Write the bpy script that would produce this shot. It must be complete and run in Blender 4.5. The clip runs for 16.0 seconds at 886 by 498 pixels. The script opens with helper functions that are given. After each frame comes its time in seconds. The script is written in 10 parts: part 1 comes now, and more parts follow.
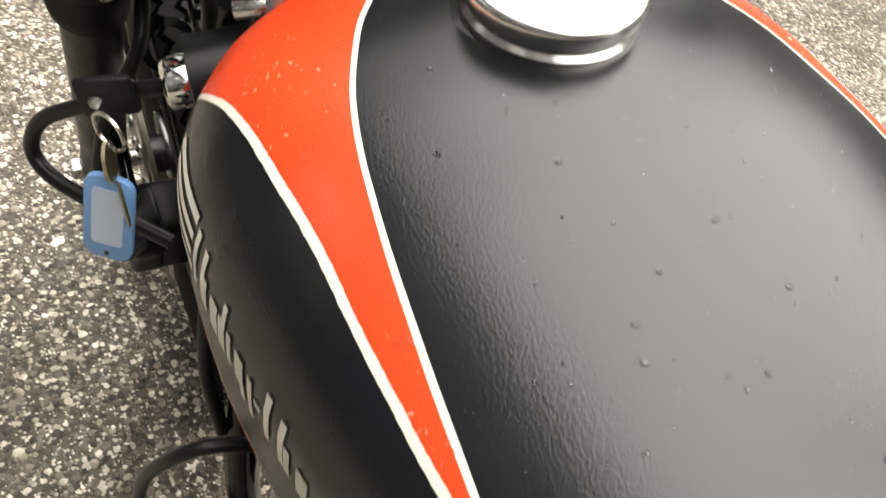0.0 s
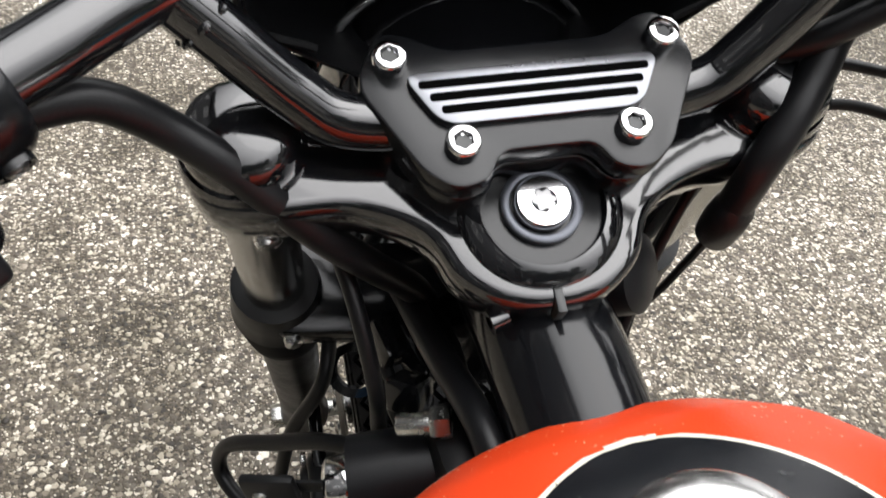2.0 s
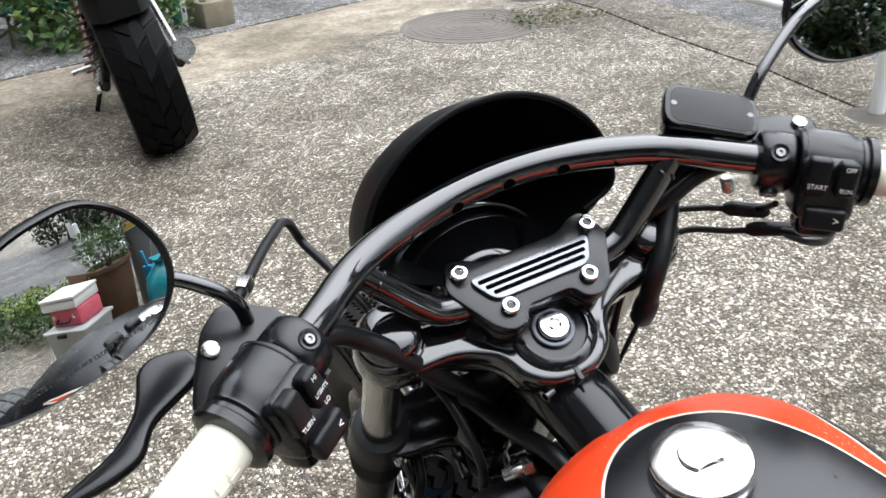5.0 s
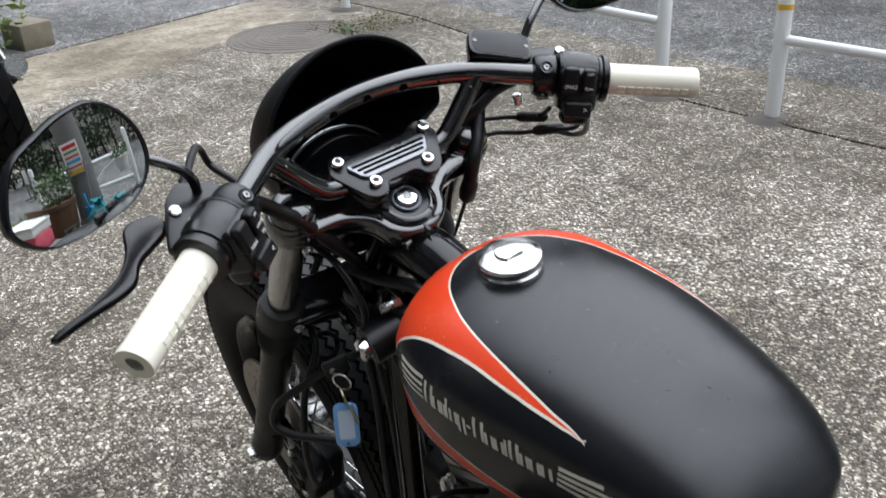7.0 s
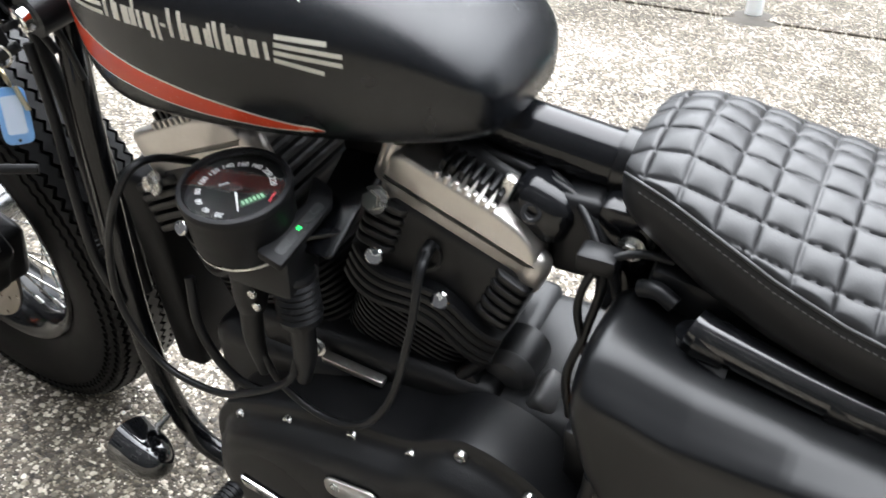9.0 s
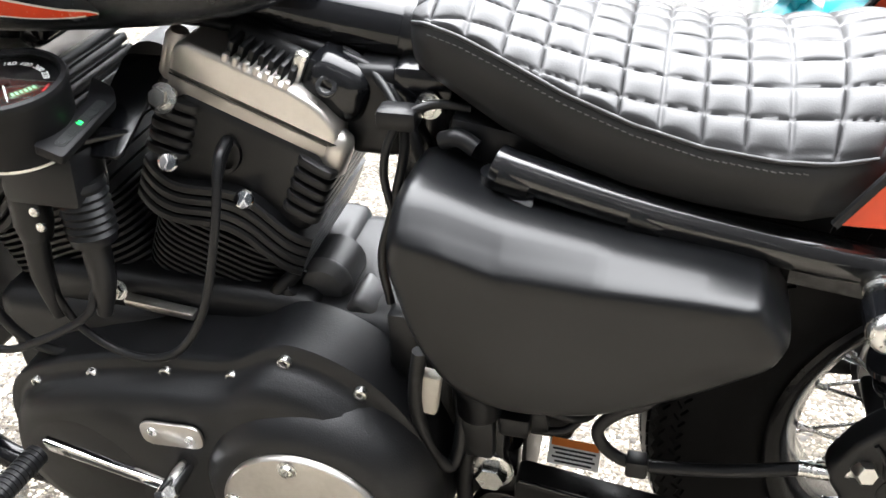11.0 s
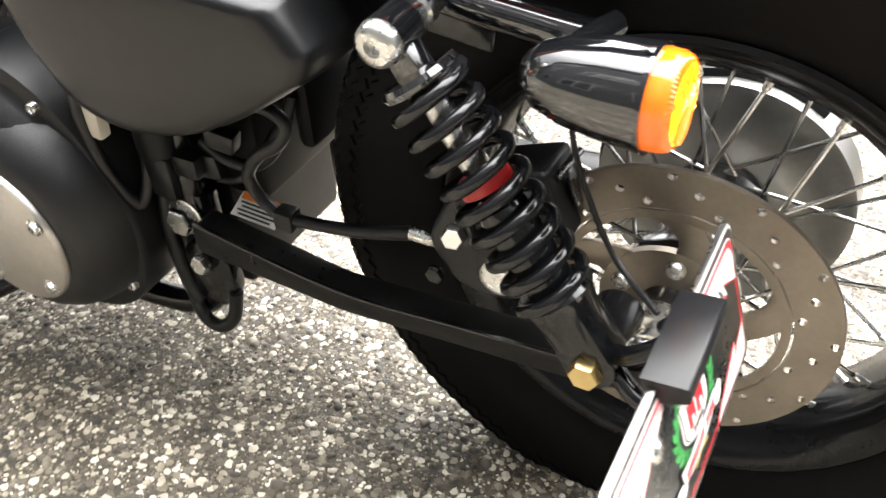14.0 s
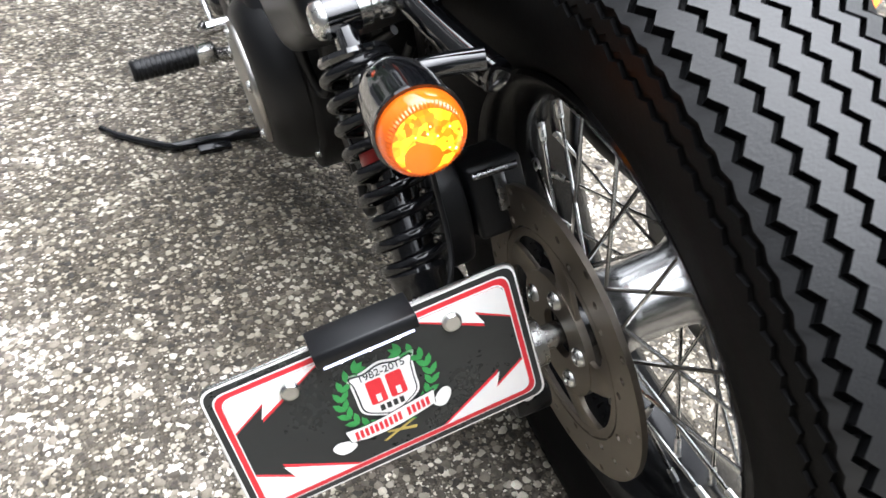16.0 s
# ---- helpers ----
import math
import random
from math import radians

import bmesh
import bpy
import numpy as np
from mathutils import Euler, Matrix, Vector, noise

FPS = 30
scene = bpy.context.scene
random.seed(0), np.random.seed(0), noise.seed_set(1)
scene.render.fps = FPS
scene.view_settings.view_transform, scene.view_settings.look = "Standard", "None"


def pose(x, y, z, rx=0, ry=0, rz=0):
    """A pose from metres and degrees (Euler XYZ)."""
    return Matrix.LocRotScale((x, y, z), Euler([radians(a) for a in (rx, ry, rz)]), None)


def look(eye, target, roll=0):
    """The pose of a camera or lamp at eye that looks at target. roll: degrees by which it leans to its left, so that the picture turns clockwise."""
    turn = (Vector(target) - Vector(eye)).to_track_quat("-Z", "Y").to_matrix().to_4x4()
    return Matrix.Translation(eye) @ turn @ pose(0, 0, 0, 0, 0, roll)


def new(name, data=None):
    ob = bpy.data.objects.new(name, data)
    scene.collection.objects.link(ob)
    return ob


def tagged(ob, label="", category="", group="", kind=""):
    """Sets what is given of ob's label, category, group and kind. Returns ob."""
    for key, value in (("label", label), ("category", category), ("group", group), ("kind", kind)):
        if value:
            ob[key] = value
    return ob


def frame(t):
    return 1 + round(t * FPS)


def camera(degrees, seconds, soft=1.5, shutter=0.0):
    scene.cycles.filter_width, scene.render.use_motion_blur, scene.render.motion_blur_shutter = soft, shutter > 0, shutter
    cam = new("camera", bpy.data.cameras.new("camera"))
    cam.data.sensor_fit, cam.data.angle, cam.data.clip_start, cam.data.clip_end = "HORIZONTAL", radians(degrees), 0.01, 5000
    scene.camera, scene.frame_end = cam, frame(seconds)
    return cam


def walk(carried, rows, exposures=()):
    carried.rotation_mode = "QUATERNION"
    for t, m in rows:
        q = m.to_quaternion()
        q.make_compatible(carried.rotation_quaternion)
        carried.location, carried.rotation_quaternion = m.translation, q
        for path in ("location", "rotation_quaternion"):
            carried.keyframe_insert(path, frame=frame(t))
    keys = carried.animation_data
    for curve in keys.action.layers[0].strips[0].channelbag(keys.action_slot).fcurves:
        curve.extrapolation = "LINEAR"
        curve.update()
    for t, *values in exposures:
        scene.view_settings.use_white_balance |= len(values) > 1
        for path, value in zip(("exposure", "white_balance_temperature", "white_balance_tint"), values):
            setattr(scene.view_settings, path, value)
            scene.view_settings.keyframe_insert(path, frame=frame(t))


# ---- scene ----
cam = camera(53.38, 16.0, shutter=0.3)
# seconds, eye (x, y, z), turn (rx, ry, rz)
ROWS = [
    (0.0, -0.3400, 0.7614, 1.0117, 45.62, -13.52, -28.21),
    (0.5, -0.3106, 0.7885, 1.0350, 47.06, -11.90, -23.47),
    (1.0, -0.2949, 0.8129, 1.0582, 48.12, -9.55, -20.04),
    (1.5, -0.2937, 0.8454, 1.0810, 50.02, -8.05, -17.09),
    (2.0, -0.2869, 0.8641, 1.0999, 52.42, -6.59, -15.48),
    (2.5, -0.2887, 0.8704, 1.1276, 54.84, -5.79, -14.72),
    (3.0, -0.2971, 0.8706, 1.1538, 57.38, -5.34, -14.54),
    (5.5, -0.5405, 0.6033, 1.2921, 62.98, 4.42, -33.32),
    (6.0, -0.5800, 0.5603, 1.3033, 63.54, 4.15, -36.31),
    (6.5, -0.6258, 0.4923, 1.3053, 63.65, 3.89, -38.66),
    (7.0, -0.6971, 0.4124, 1.2884, 63.19, 2.69, -41.02),
    (7.5, -0.7356, 0.3918, 1.2174, 61.71, 1.19, -44.51),
    (8.0, -0.7426, 0.3968, 1.1407, 60.31, 0.13, -49.94),
    (8.5, -0.7636, 0.4002, 1.0460, 59.52, -0.59, -57.02),
    (9.0, -0.7724, 0.3850, 0.9814, 58.80, -0.57, -61.71),
    (9.5, -0.7764, 0.3687, 0.9329, 57.97, -0.15, -66.33),
    (12.0, -0.8627, 0.3198, 0.7398, 66.18, -0.54, -78.34),
    (12.5, -0.8365, 0.2577, 0.6855, 64.30, -1.38, -79.02),
    (13.0, -0.7651, 0.1501, 0.6592, 61.83, -2.95, -77.03),
    (13.5, -0.7360, 0.0401, 0.6529, 59.33, -2.77, -70.97),
    (14.0, -0.7090, -0.0943, 0.7021, 57.11, -1.51, -61.82),
    (14.5, -0.6658, -0.2120, 0.7319, 53.52, -2.12, -51.51),
    (15.0, -0.5621, -0.2799, 0.7499, 49.91, -2.14, -41.43),
    (15.5, -0.4774, -0.3456, 0.7690, 49.32, -0.41, -32.08),
    (16.0, -0.4255, -0.4411, 0.8068, 50.87, -0.95, -22.42),
]
# seconds, stops, kelvin, tint: the clip's own exposure and white balance
LIGHT = [(0.0, 0.68, 7000, 10), (0.5, 0.26, 6700, 10), (1.0, 0.00, 6600, 10), (2.0, 0.16, 6450, 11), (3.0, 0.60, 6350, 10), (5.5, 0.06, 6000, 10), (7.0, -0.24, 5950, 10), (8.0, 0.12, 5950, 10), (9.0, 1.25, 6100, 10), (9.5, 1.52, 6150, 10), (12.0, 2.10, 6550, 11), (12.5, 1.98, 6750, 11), (13.5, 2.08, 6850, 11), (14.0, 2.14, 6550, 10), (14.5, 1.92, 6300, 10), (15.0, 1.58, 6250, 10), (16.0, 1.08, 6050, 11)]
walk(cam, [(r[0], pose(*r[1:])) for r in ROWS], LIGHT)
# ---- light ----
world = bpy.data.worlds.new("overcast_sky")
scene.world = world
world.use_nodes = True
wn = world.node_tree.nodes
sky = wn.new("ShaderNodeTexSky")
sky.sky_type = "NISHITA"
sky.sun_disc = False
sky.sun_elevation, sky.sun_rotation = radians(68), radians(95)
sky.air_density, sky.dust_density, sky.ozone_density = 1.0, 4.0, 1.0
# overcast: the cloud is brightest about the hidden sun and dimmer near the horizon
coord = wn.new("ShaderNodeTexCoord")
up = wn.new("ShaderNodeVectorMath")
up.operation = "DOT_PRODUCT"
up.inputs[1].default_value = (0.37, -0.03, 0.93)
cloud = wn.new("ShaderNodeMapRange")
cloud.interpolation_type = "SMOOTHSTEP"
cloud.inputs[1].default_value, cloud.inputs[2].default_value, cloud.inputs[3].default_value, cloud.inputs[4].default_value = 0.42, 1.0, 8.4, 53.0
grey = wn.new("ShaderNodeCombineColor")
veil = wn.new("ShaderNodeMix")
veil.data_type = "RGBA"
veil.inputs[0].default_value = 0.88
wl = world.node_tree.links.new
wl(coord.outputs["Generated"], up.inputs[0]), wl(up.outputs["Value"], cloud.inputs[0])
for i in range(3):
    wl(cloud.outputs[0], grey.inputs[i])
wl(grey.outputs[0], veil.inputs[7])
wl(sky.outputs[0], veil.inputs[6])
wl(veil.outputs[2], wn["Background"].inputs[0])
wn["Background"].inputs[1].default_value = 0.1
sun = new("sun", bpy.data.lights.new("sun", "SUN"))
sun.data.energy, sun.data.angle, sun.data.color = 0.8, radians(70), (1.0, 0.97, 0.92)
sun.matrix_world = look((2.3, -0.2, 6.0), (0, 0, 0))

# ---- materials ----
MATS = {}


def mat(name, base, base2=None, rough=0.5, rough2=None, metal=0.0, big=12.0, fine=180.0, bump=0.0, bumpscale=None, coat=0.0, spec=0.5, trans=0.0, ior=1.5, emit=None, power=0.0):
    """A surface with two scales of variation: broad patches and fine grain."""
    if name in MATS:
        return MATS[name]
    m = bpy.data.materials.new(name)
    m.use_nodes = True
    nt, n = m.node_tree, m.node_tree.nodes
    b = n["Principled BSDF"]
    link = nt.links.new
    tc = n.new("ShaderNodeTexCoord")
    a = n.new("ShaderNodeTexNoise")
    a.inputs["Scale"].default_value, a.inputs["Detail"].default_value = big, 5
    g = n.new("ShaderNodeTexNoise")
    g.inputs["Scale"].default_value, g.inputs["Detail"].default_value = fine, 3
    link(tc.outputs["Object"], a.inputs["Vector"]), link(tc.outputs["Object"], g.inputs["Vector"])
    mixf = n.new("ShaderNodeMath")
    mixf.operation = "MULTIPLY_ADD"
    link(g.outputs["Fac"], mixf.inputs[0])
    mixf.inputs[1].default_value = 0.6
    sub = n.new("ShaderNodeMath")
    sub.operation = "MULTIPLY_ADD"
    link(a.outputs["Fac"], sub.inputs[0])
    sub.inputs[1].default_value, sub.inputs[2].default_value = 1.2, -0.4
    link(sub.outputs[0], mixf.inputs[2])
    c = n.new("ShaderNodeMix")
    c.data_type = "RGBA"
    c.clamp_factor = True
    c.inputs[6].default_value = (*base, 1)
    c.inputs[7].default_value = (*(base2 or tuple(min(1, v * 1.25 + 0.002) for v in base)), 1)
    link(mixf.outputs[0], c.inputs[0]), link(c.outputs[2], b.inputs["Base Color"])
    r = n.new("ShaderNodeMapRange")
    r.inputs[3].default_value, r.inputs[4].default_value = rough, rough2 if rough2 is not None else min(1, rough * 1.3)
    link(mixf.outputs[0], r.inputs[0]), link(r.outputs[0], b.inputs["Roughness"])
    b.inputs["Metallic"].default_value, b.inputs["IOR"].default_value = metal, ior
    b.inputs["Coat Weight"].default_value, b.inputs["Coat Roughness"].default_value = coat, 0.05
    b.inputs["Specular IOR Level"].default_value, b.inputs["Transmission Weight"].default_value = spec, trans
    if bump:
        bn = n.new("ShaderNodeBump")
        bn.inputs["Strength"].default_value, bn.inputs["Distance"].default_value = 1.0, bump
        src = g
        if bumpscale:
            src = n.new("ShaderNodeTexNoise")
            src.inputs["Scale"].default_value, src.inputs["Detail"].default_value = bumpscale, 4
            link(tc.outputs["Object"], src.inputs["Vector"])
        link(src.outputs["Fac"], bn.inputs["Height"]), link(bn.outputs[0], b.inputs["Normal"])
    if emit:
        b.inputs["Emission Color"].default_value, b.inputs["Emission Strength"].default_value = (*emit, 1), power
    MATS[name] = m
    return m


GLOSS = mat("gloss_black_paint", (0.0042, 0.0045, 0.0054), (0.007, 0.0074, 0.0086), 0.05, 0.11, coat=1.0, spec=0.6, bump=0.00002, bumpscale=60)
SATIN = mat("satin_black_paint", (0.0029, 0.0032, 0.0040), (0.0050, 0.0054, 0.0064), 0.20, 0.28, spec=0.46)
MATTE = mat("matt_black_powder_coat", (0.0032, 0.0034, 0.0040), (0.0058, 0.0061, 0.0070), 0.42, 0.52, spec=0.20, bump=0.00012, bumpscale=900)
WRINKLE = mat("crackle_black_engine_coat", (0.0032, 0.0035, 0.0042), (0.0062, 0.0066, 0.0076), 0.36, 0.48, spec=0.36, bump=0.00022, bumpscale=600)
FRAMEB = mat("semi_gloss_black_frame_paint", (0.0040, 0.0043, 0.0052), (0.0066, 0.0070, 0.0082), 0.10, 0.17, spec=0.40, bump=0.00003, bumpscale=200)
PLASTIC = mat("black_plastic", (0.0044, 0.0047, 0.0055), (0.0078, 0.0082, 0.0092), 0.30, 0.42, spec=0.28, bump=0.00006, bumpscale=900)
HOSE = mat("black_rubber_hose", (0.0050, 0.0053, 0.0061), (0.0095, 0.0099, 0.0109), 0.32, 0.46, spec=0.30, bump=0.00012, bumpscale=500)
RUBBER = mat("tyre_rubber", (0.0030, 0.0031, 0.0035), (0.0058, 0.0058, 0.0061), 0.42, 0.56, spec=0.06, big=9, bump=0.0002, bumpscale=400)
WORNTREAD = mat("dusty_worn_tread", (0.0075, 0.0079, 0.0088), (0.0150, 0.0155, 0.0165), 0.38, 0.52, spec=0.52, big=25, bump=0.0002, bumpscale=500)
# worn tread again, darkened: the front tyre's shade is put in its colour
SHADEDTREAD = mat("shaded_front_tread", (0.0050, 0.0052, 0.0057), (0.0100, 0.0102, 0.0106), 0.40, 0.54, spec=0.28, big=25, bump=0.0002, bumpscale=500)
CHROME = mat("chrome", (0.72, 0.72, 0.73), (0.80, 0.80, 0.80), 0.05, 0.10, metal=1.0)
STEEL = mat("zinc_plated_steel", (0.55, 0.55, 0.53), (0.70, 0.70, 0.68), 0.20, 0.34, metal=1.0, bump=0.00005, bumpscale=900)
ALU = mat("brushed_aluminium", (0.42, 0.40, 0.37), (0.58, 0.56, 0.53), 0.28, 0.42, metal=1.0, big=25, bump=0.00008, bumpscale=500)
DISCM = mat("worn_brake_disc_steel", (0.19, 0.165, 0.135), (0.28, 0.25, 0.21), 0.36, 0.5, metal=1.0, big=30)
FORKM = mat("hard_chromed_fork_tube", (0.40, 0.40, 0.39), (0.55, 0.55, 0.54), 0.14, 0.24, metal=1.0)
BRASS = mat("yellow_zinc_bolt", (0.62, 0.45, 0.18), (0.75, 0.60, 0.30), 0.3, 0.42, metal=1.0)
LEATHER = mat("black_vinyl_leather", (0.010, 0.0102, 0.0112), (0.017, 0.0172, 0.0182), 0.38, 0.48, spec=0.56, big=30, bump=0.00016, bumpscale=800)
VINYL = mat("smooth_black_vinyl", (0.008, 0.0083, 0.009), (0.0135, 0.0138, 0.0145), 0.44, 0.54, spec=0.34, big=20, bump=0.00008, bumpscale=500)
DENIM = mat("denim_black_paint", (0.0027, 0.0030, 0.0036), (0.0044, 0.0048, 0.0056), 0.31, 0.32, spec=0.35, ior=1.5, big=6, bump=0.00001, bumpscale=900)
THREAD = mat("dark_grey_thread", (0.06, 0.06, 0.065), (0.12, 0.12, 0.12), 0.8, 0.9, bump=0.0002, bumpscale=2000)
IVORY = mat("ivory_rubber_grip", (0.80, 0.765, 0.63), (0.87, 0.84, 0.72), 0.40, 0.52, bump=0.00006, bumpscale=700)
CREAM = mat("cream_lettering_paint", (0.62, 0.60, 0.52), (0.74, 0.72, 0.66), 0.38, 0.5, big=60)
WHITEP = mat("white_road_paint", (0.78, 0.80, 0.81), (0.86, 0.87, 0.87), 0.34, 0.48, big=8, bump=0.0002, bumpscale=60)
REDP = mat("orange_red_paint", (0.72, 0.060, 0.014), (0.80, 0.085, 0.020), 0.30, 0.38, big=20, bump=0.00004, bumpscale=400)
PRINTR = mat("red_print", (0.62, 0.02, 0.03), (0.70, 0.03, 0.04), 0.35, 0.42)
PRINTG = mat("green_print", (0.03, 0.22, 0.05), (0.05, 0.32, 0.08), 0.35, 0.42, big=120)
PRINTW = mat("white_print", (0.78, 0.77, 0.74), (0.84, 0.83, 0.80), 0.32, 0.4)
VOID = mat("dark_hollow", (0.0015, 0.0015, 0.0016), (0.002, 0.002, 0.002), 0.9, 0.95, spec=0.02)
PRINTK = mat("black_print", (0.012, 0.014, 0.014), (0.02, 0.022, 0.022), 0.25, 0.32)
GOLD = mat("gold_print", (0.45, 0.33, 0.08), (0.55, 0.42, 0.12), 0.35, 0.42)
AMBER = mat("amber_lens", (0.95, 0.24, 0.01), (1.0, 0.33, 0.02), 0.06, 0.1, trans=0.93, ior=1.40, bump=0.0005, bumpscale=220)
AMBERLIT = mat("lit_amber_lens", (0.85, 0.20, 0.008), (0.95, 0.28, 0.015), 0.06, 0.12, coat=0.6, emit=(1.0, 0.235, 0.005), power=0.5)
AMBERRIM = mat("ribbed_amber_rim", (0.80, 0.13, 0.006), (0.90, 0.18, 0.010), 0.08, 0.14, coat=0.6, emit=(1.0, 0.13, 0.003), power=0.10)
WHITEDOT = mat("lit_plate_diode", (0.8, 0.8, 0.9), rough=0.4, emit=(0.85, 0.85, 1.0), power=4.0)
BULBCAP = mat("amber_bulb_glass", (0.62, 0.085, 0.006), (0.72, 0.12, 0.008), 0.16, 0.26, emit=(1.0, 0.22, 0.008), power=0.45)
LITLED = mat("lit_lamp", (1.0, 0.6, 0.15), rough=0.4, emit=(1.0, 0.58, 0.12), power=4.0)
WHITELED = mat("lit_plate_lamp", (0.8, 0.8, 0.9), rough=0.4, emit=(0.65, 0.68, 1.0), power=1.2)
GREENLED = mat("lit_neutral_lamp", (0.02, 0.6, 0.1), rough=0.4, emit=(0.02, 1.0, 0.12), power=1.6)
DIALK = mat("dial_black", (0.010, 0.011, 0.012), (0.014, 0.015, 0.016), 0.35, 0.45)
DIALW = mat("dial_white_print", (0.75, 0.76, 0.76), (0.8, 0.8, 0.8), 0.5, 0.6)
LCD = mat("lcd_green", (0.05, 0.10, 0.06), (0.07, 0.13, 0.08), 0.2, 0.3)
LCDTXT = mat("lcd_digits", (0.16, 0.30, 0.18), rough=0.4, emit=(0.10, 0.30, 0.14), power=0.25)
GLASS = mat("clear_glass", (1, 1, 1), (1, 1, 1), 0.0, 0.01, trans=1.0, ior=1.45)
MIRROR = mat("mirror_glass", (0.86, 0.88, 0.88), (0.88, 0.9, 0.9), 0.0, 0.004, metal=1.0)
BLUETAG = mat("translucent_blue_plastic", (0.16, 0.36, 0.70), (0.20, 0.42, 0.78), 0.25, 0.35)
PAPER = mat("pale_blue_paper", (0.50, 0.60, 0.74), (0.55, 0.64, 0.78), 0.6, 0.7)
LABEL = mat("warning_label_paper", (0.75, 0.75, 0.74), (0.80, 0.80, 0.78), 0.4, 0.5)
ORANGEL = mat("orange_label", (0.75, 0.20, 0.03), (0.8, 0.25, 0.05), 0.4, 0.5)
WIREO = mat("orange_wire", (0.65, 0.22, 0.02), rough=0.45)
REDRING = mat("red_damper_ring", (0.45, 0.01, 0.01), (0.55, 0.02, 0.02), 0.3, 0.4)
DARKSTEEL = mat("dark_oiled_steel", (0.16, 0.16, 0.165), (0.26, 0.26, 0.26), 0.22, 0.34, metal=1.0)
# lit facets: the lens glows unevenly over its moulded prisms
_n, _l = AMBERLIT.node_tree.nodes, AMBERLIT.node_tree.links.new
_tc, _v, _r, _s = _n.new("ShaderNodeTexCoord"), _n.new("ShaderNodeTexVoronoi"), _n.new("ShaderNodeMapRange"), _n.new("ShaderNodeSeparateColor")
_v.inputs["Scale"].default_value = 210
_r.inputs[1].default_value, _r.inputs[2].default_value, _r.inputs[3].default_value, _r.inputs[4].default_value = 0.26, 0.90, 0.14, 2.6
_l(_tc.outputs["Object"], _v.inputs["Vector"]), _l(_v.outputs["Color"], _s.inputs[0]), _l(_s.outputs[0], _r.inputs[0]), _l(_r.outputs[0], _n["Principled BSDF"].inputs["Emission Strength"])
BLACKRIM = mat("black_rim_paint", (0.0042, 0.0044, 0.005), (0.007, 0.0072, 0.008), 0.12, 0.20, spec=0.20)
CAPCHROME = mat("brushed_chrome_cap", (0.74, 0.73, 0.71), (0.82, 0.81, 0.79), 0.15, 0.22, metal=1.0)
SWINGB = mat("scuffed_black_swingarm", (0.0035, 0.0037, 0.0042), (0.015, 0.0147, 0.0142), 0.20, 0.5, spec=0.14, big=38, fine=260, bump=0.0001, bumpscale=300)
ROCKER = mat("cast_aluminium_rocker", (0.50, 0.475, 0.44), (0.62, 0.59, 0.55), 0.30, 0.42, metal=0.85, big=20, bump=0.00006, bumpscale=500)
PULLEYM = mat("dull_pulley_aluminium", (0.20, 0.20, 0.195), (0.30, 0.295, 0.285), 0.30, 0.44, metal=1.0, big=14)
RAILB = mat("bright_satin_black_rail", (0.0040, 0.0043, 0.005), (0.0070, 0.0074, 0.0084), 0.16, 0.24, spec=0.5, coat=0.6)
RIBM = mat("grey_anodised_ribs", (0.16, 0.165, 0.18), (0.24, 0.245, 0.26), 0.24, 0.34, metal=1.0)
HUBM = mat("polished_hub", (0.17, 0.17, 0.17), (0.27, 0.27, 0.27), 0.16, 0.28, metal=1.0)

# ---- mesh helpers ----
def arr(v):
    return np.array(v, dtype=float)


def tf(geo, m):
    """Moves (verts, faces) by a matrix."""
    v, f = geo
    m = np.array(m)
    return v @ m[:3, :3].T + m[:3, 3], f


def join(*geos):
    vs, fs, o = [], [], 0
    for v, f in geos:
        vs.append(v)
        fs += [[i + o for i in q] for q in f]
        o += len(v)
    return np.concatenate(vs), fs


def axis(p, d, up=(0, 0, 1)):
    """A matrix at p whose z points along d."""
    z = Vector(d).normalized()
    u = Vector(up)
    if abs(z.dot(u)) > 0.98:
        u = Vector((0, 1, 0))
    x = u.cross(z).normalized()
    y = z.cross(x)
    return Matrix.Translation(p) @ Matrix((x, y, z)).transposed().to_4x4()


def smooth_path(pts, n=8):
    p = arr(pts)
    if len(p) < 3:
        return p
    q = np.vstack([2 * p[0] - p[1], p, 2 * p[-1] - p[-2]])
    out = []
    for i in range(1, len(q) - 2):
        for t in np.linspace(0, 1, n, endpoint=False):
            a, b, c, d = q[i - 1], q[i], q[i + 1], q[i + 2]
            out.append(0.5 * (2 * b + (c - a) * t + (2 * a - 5 * b + 4 * c - d) * t * t + (3 * b - a - 3 * c + d) * t ** 3))
    out.append(p[-1])
    return np.array(out)


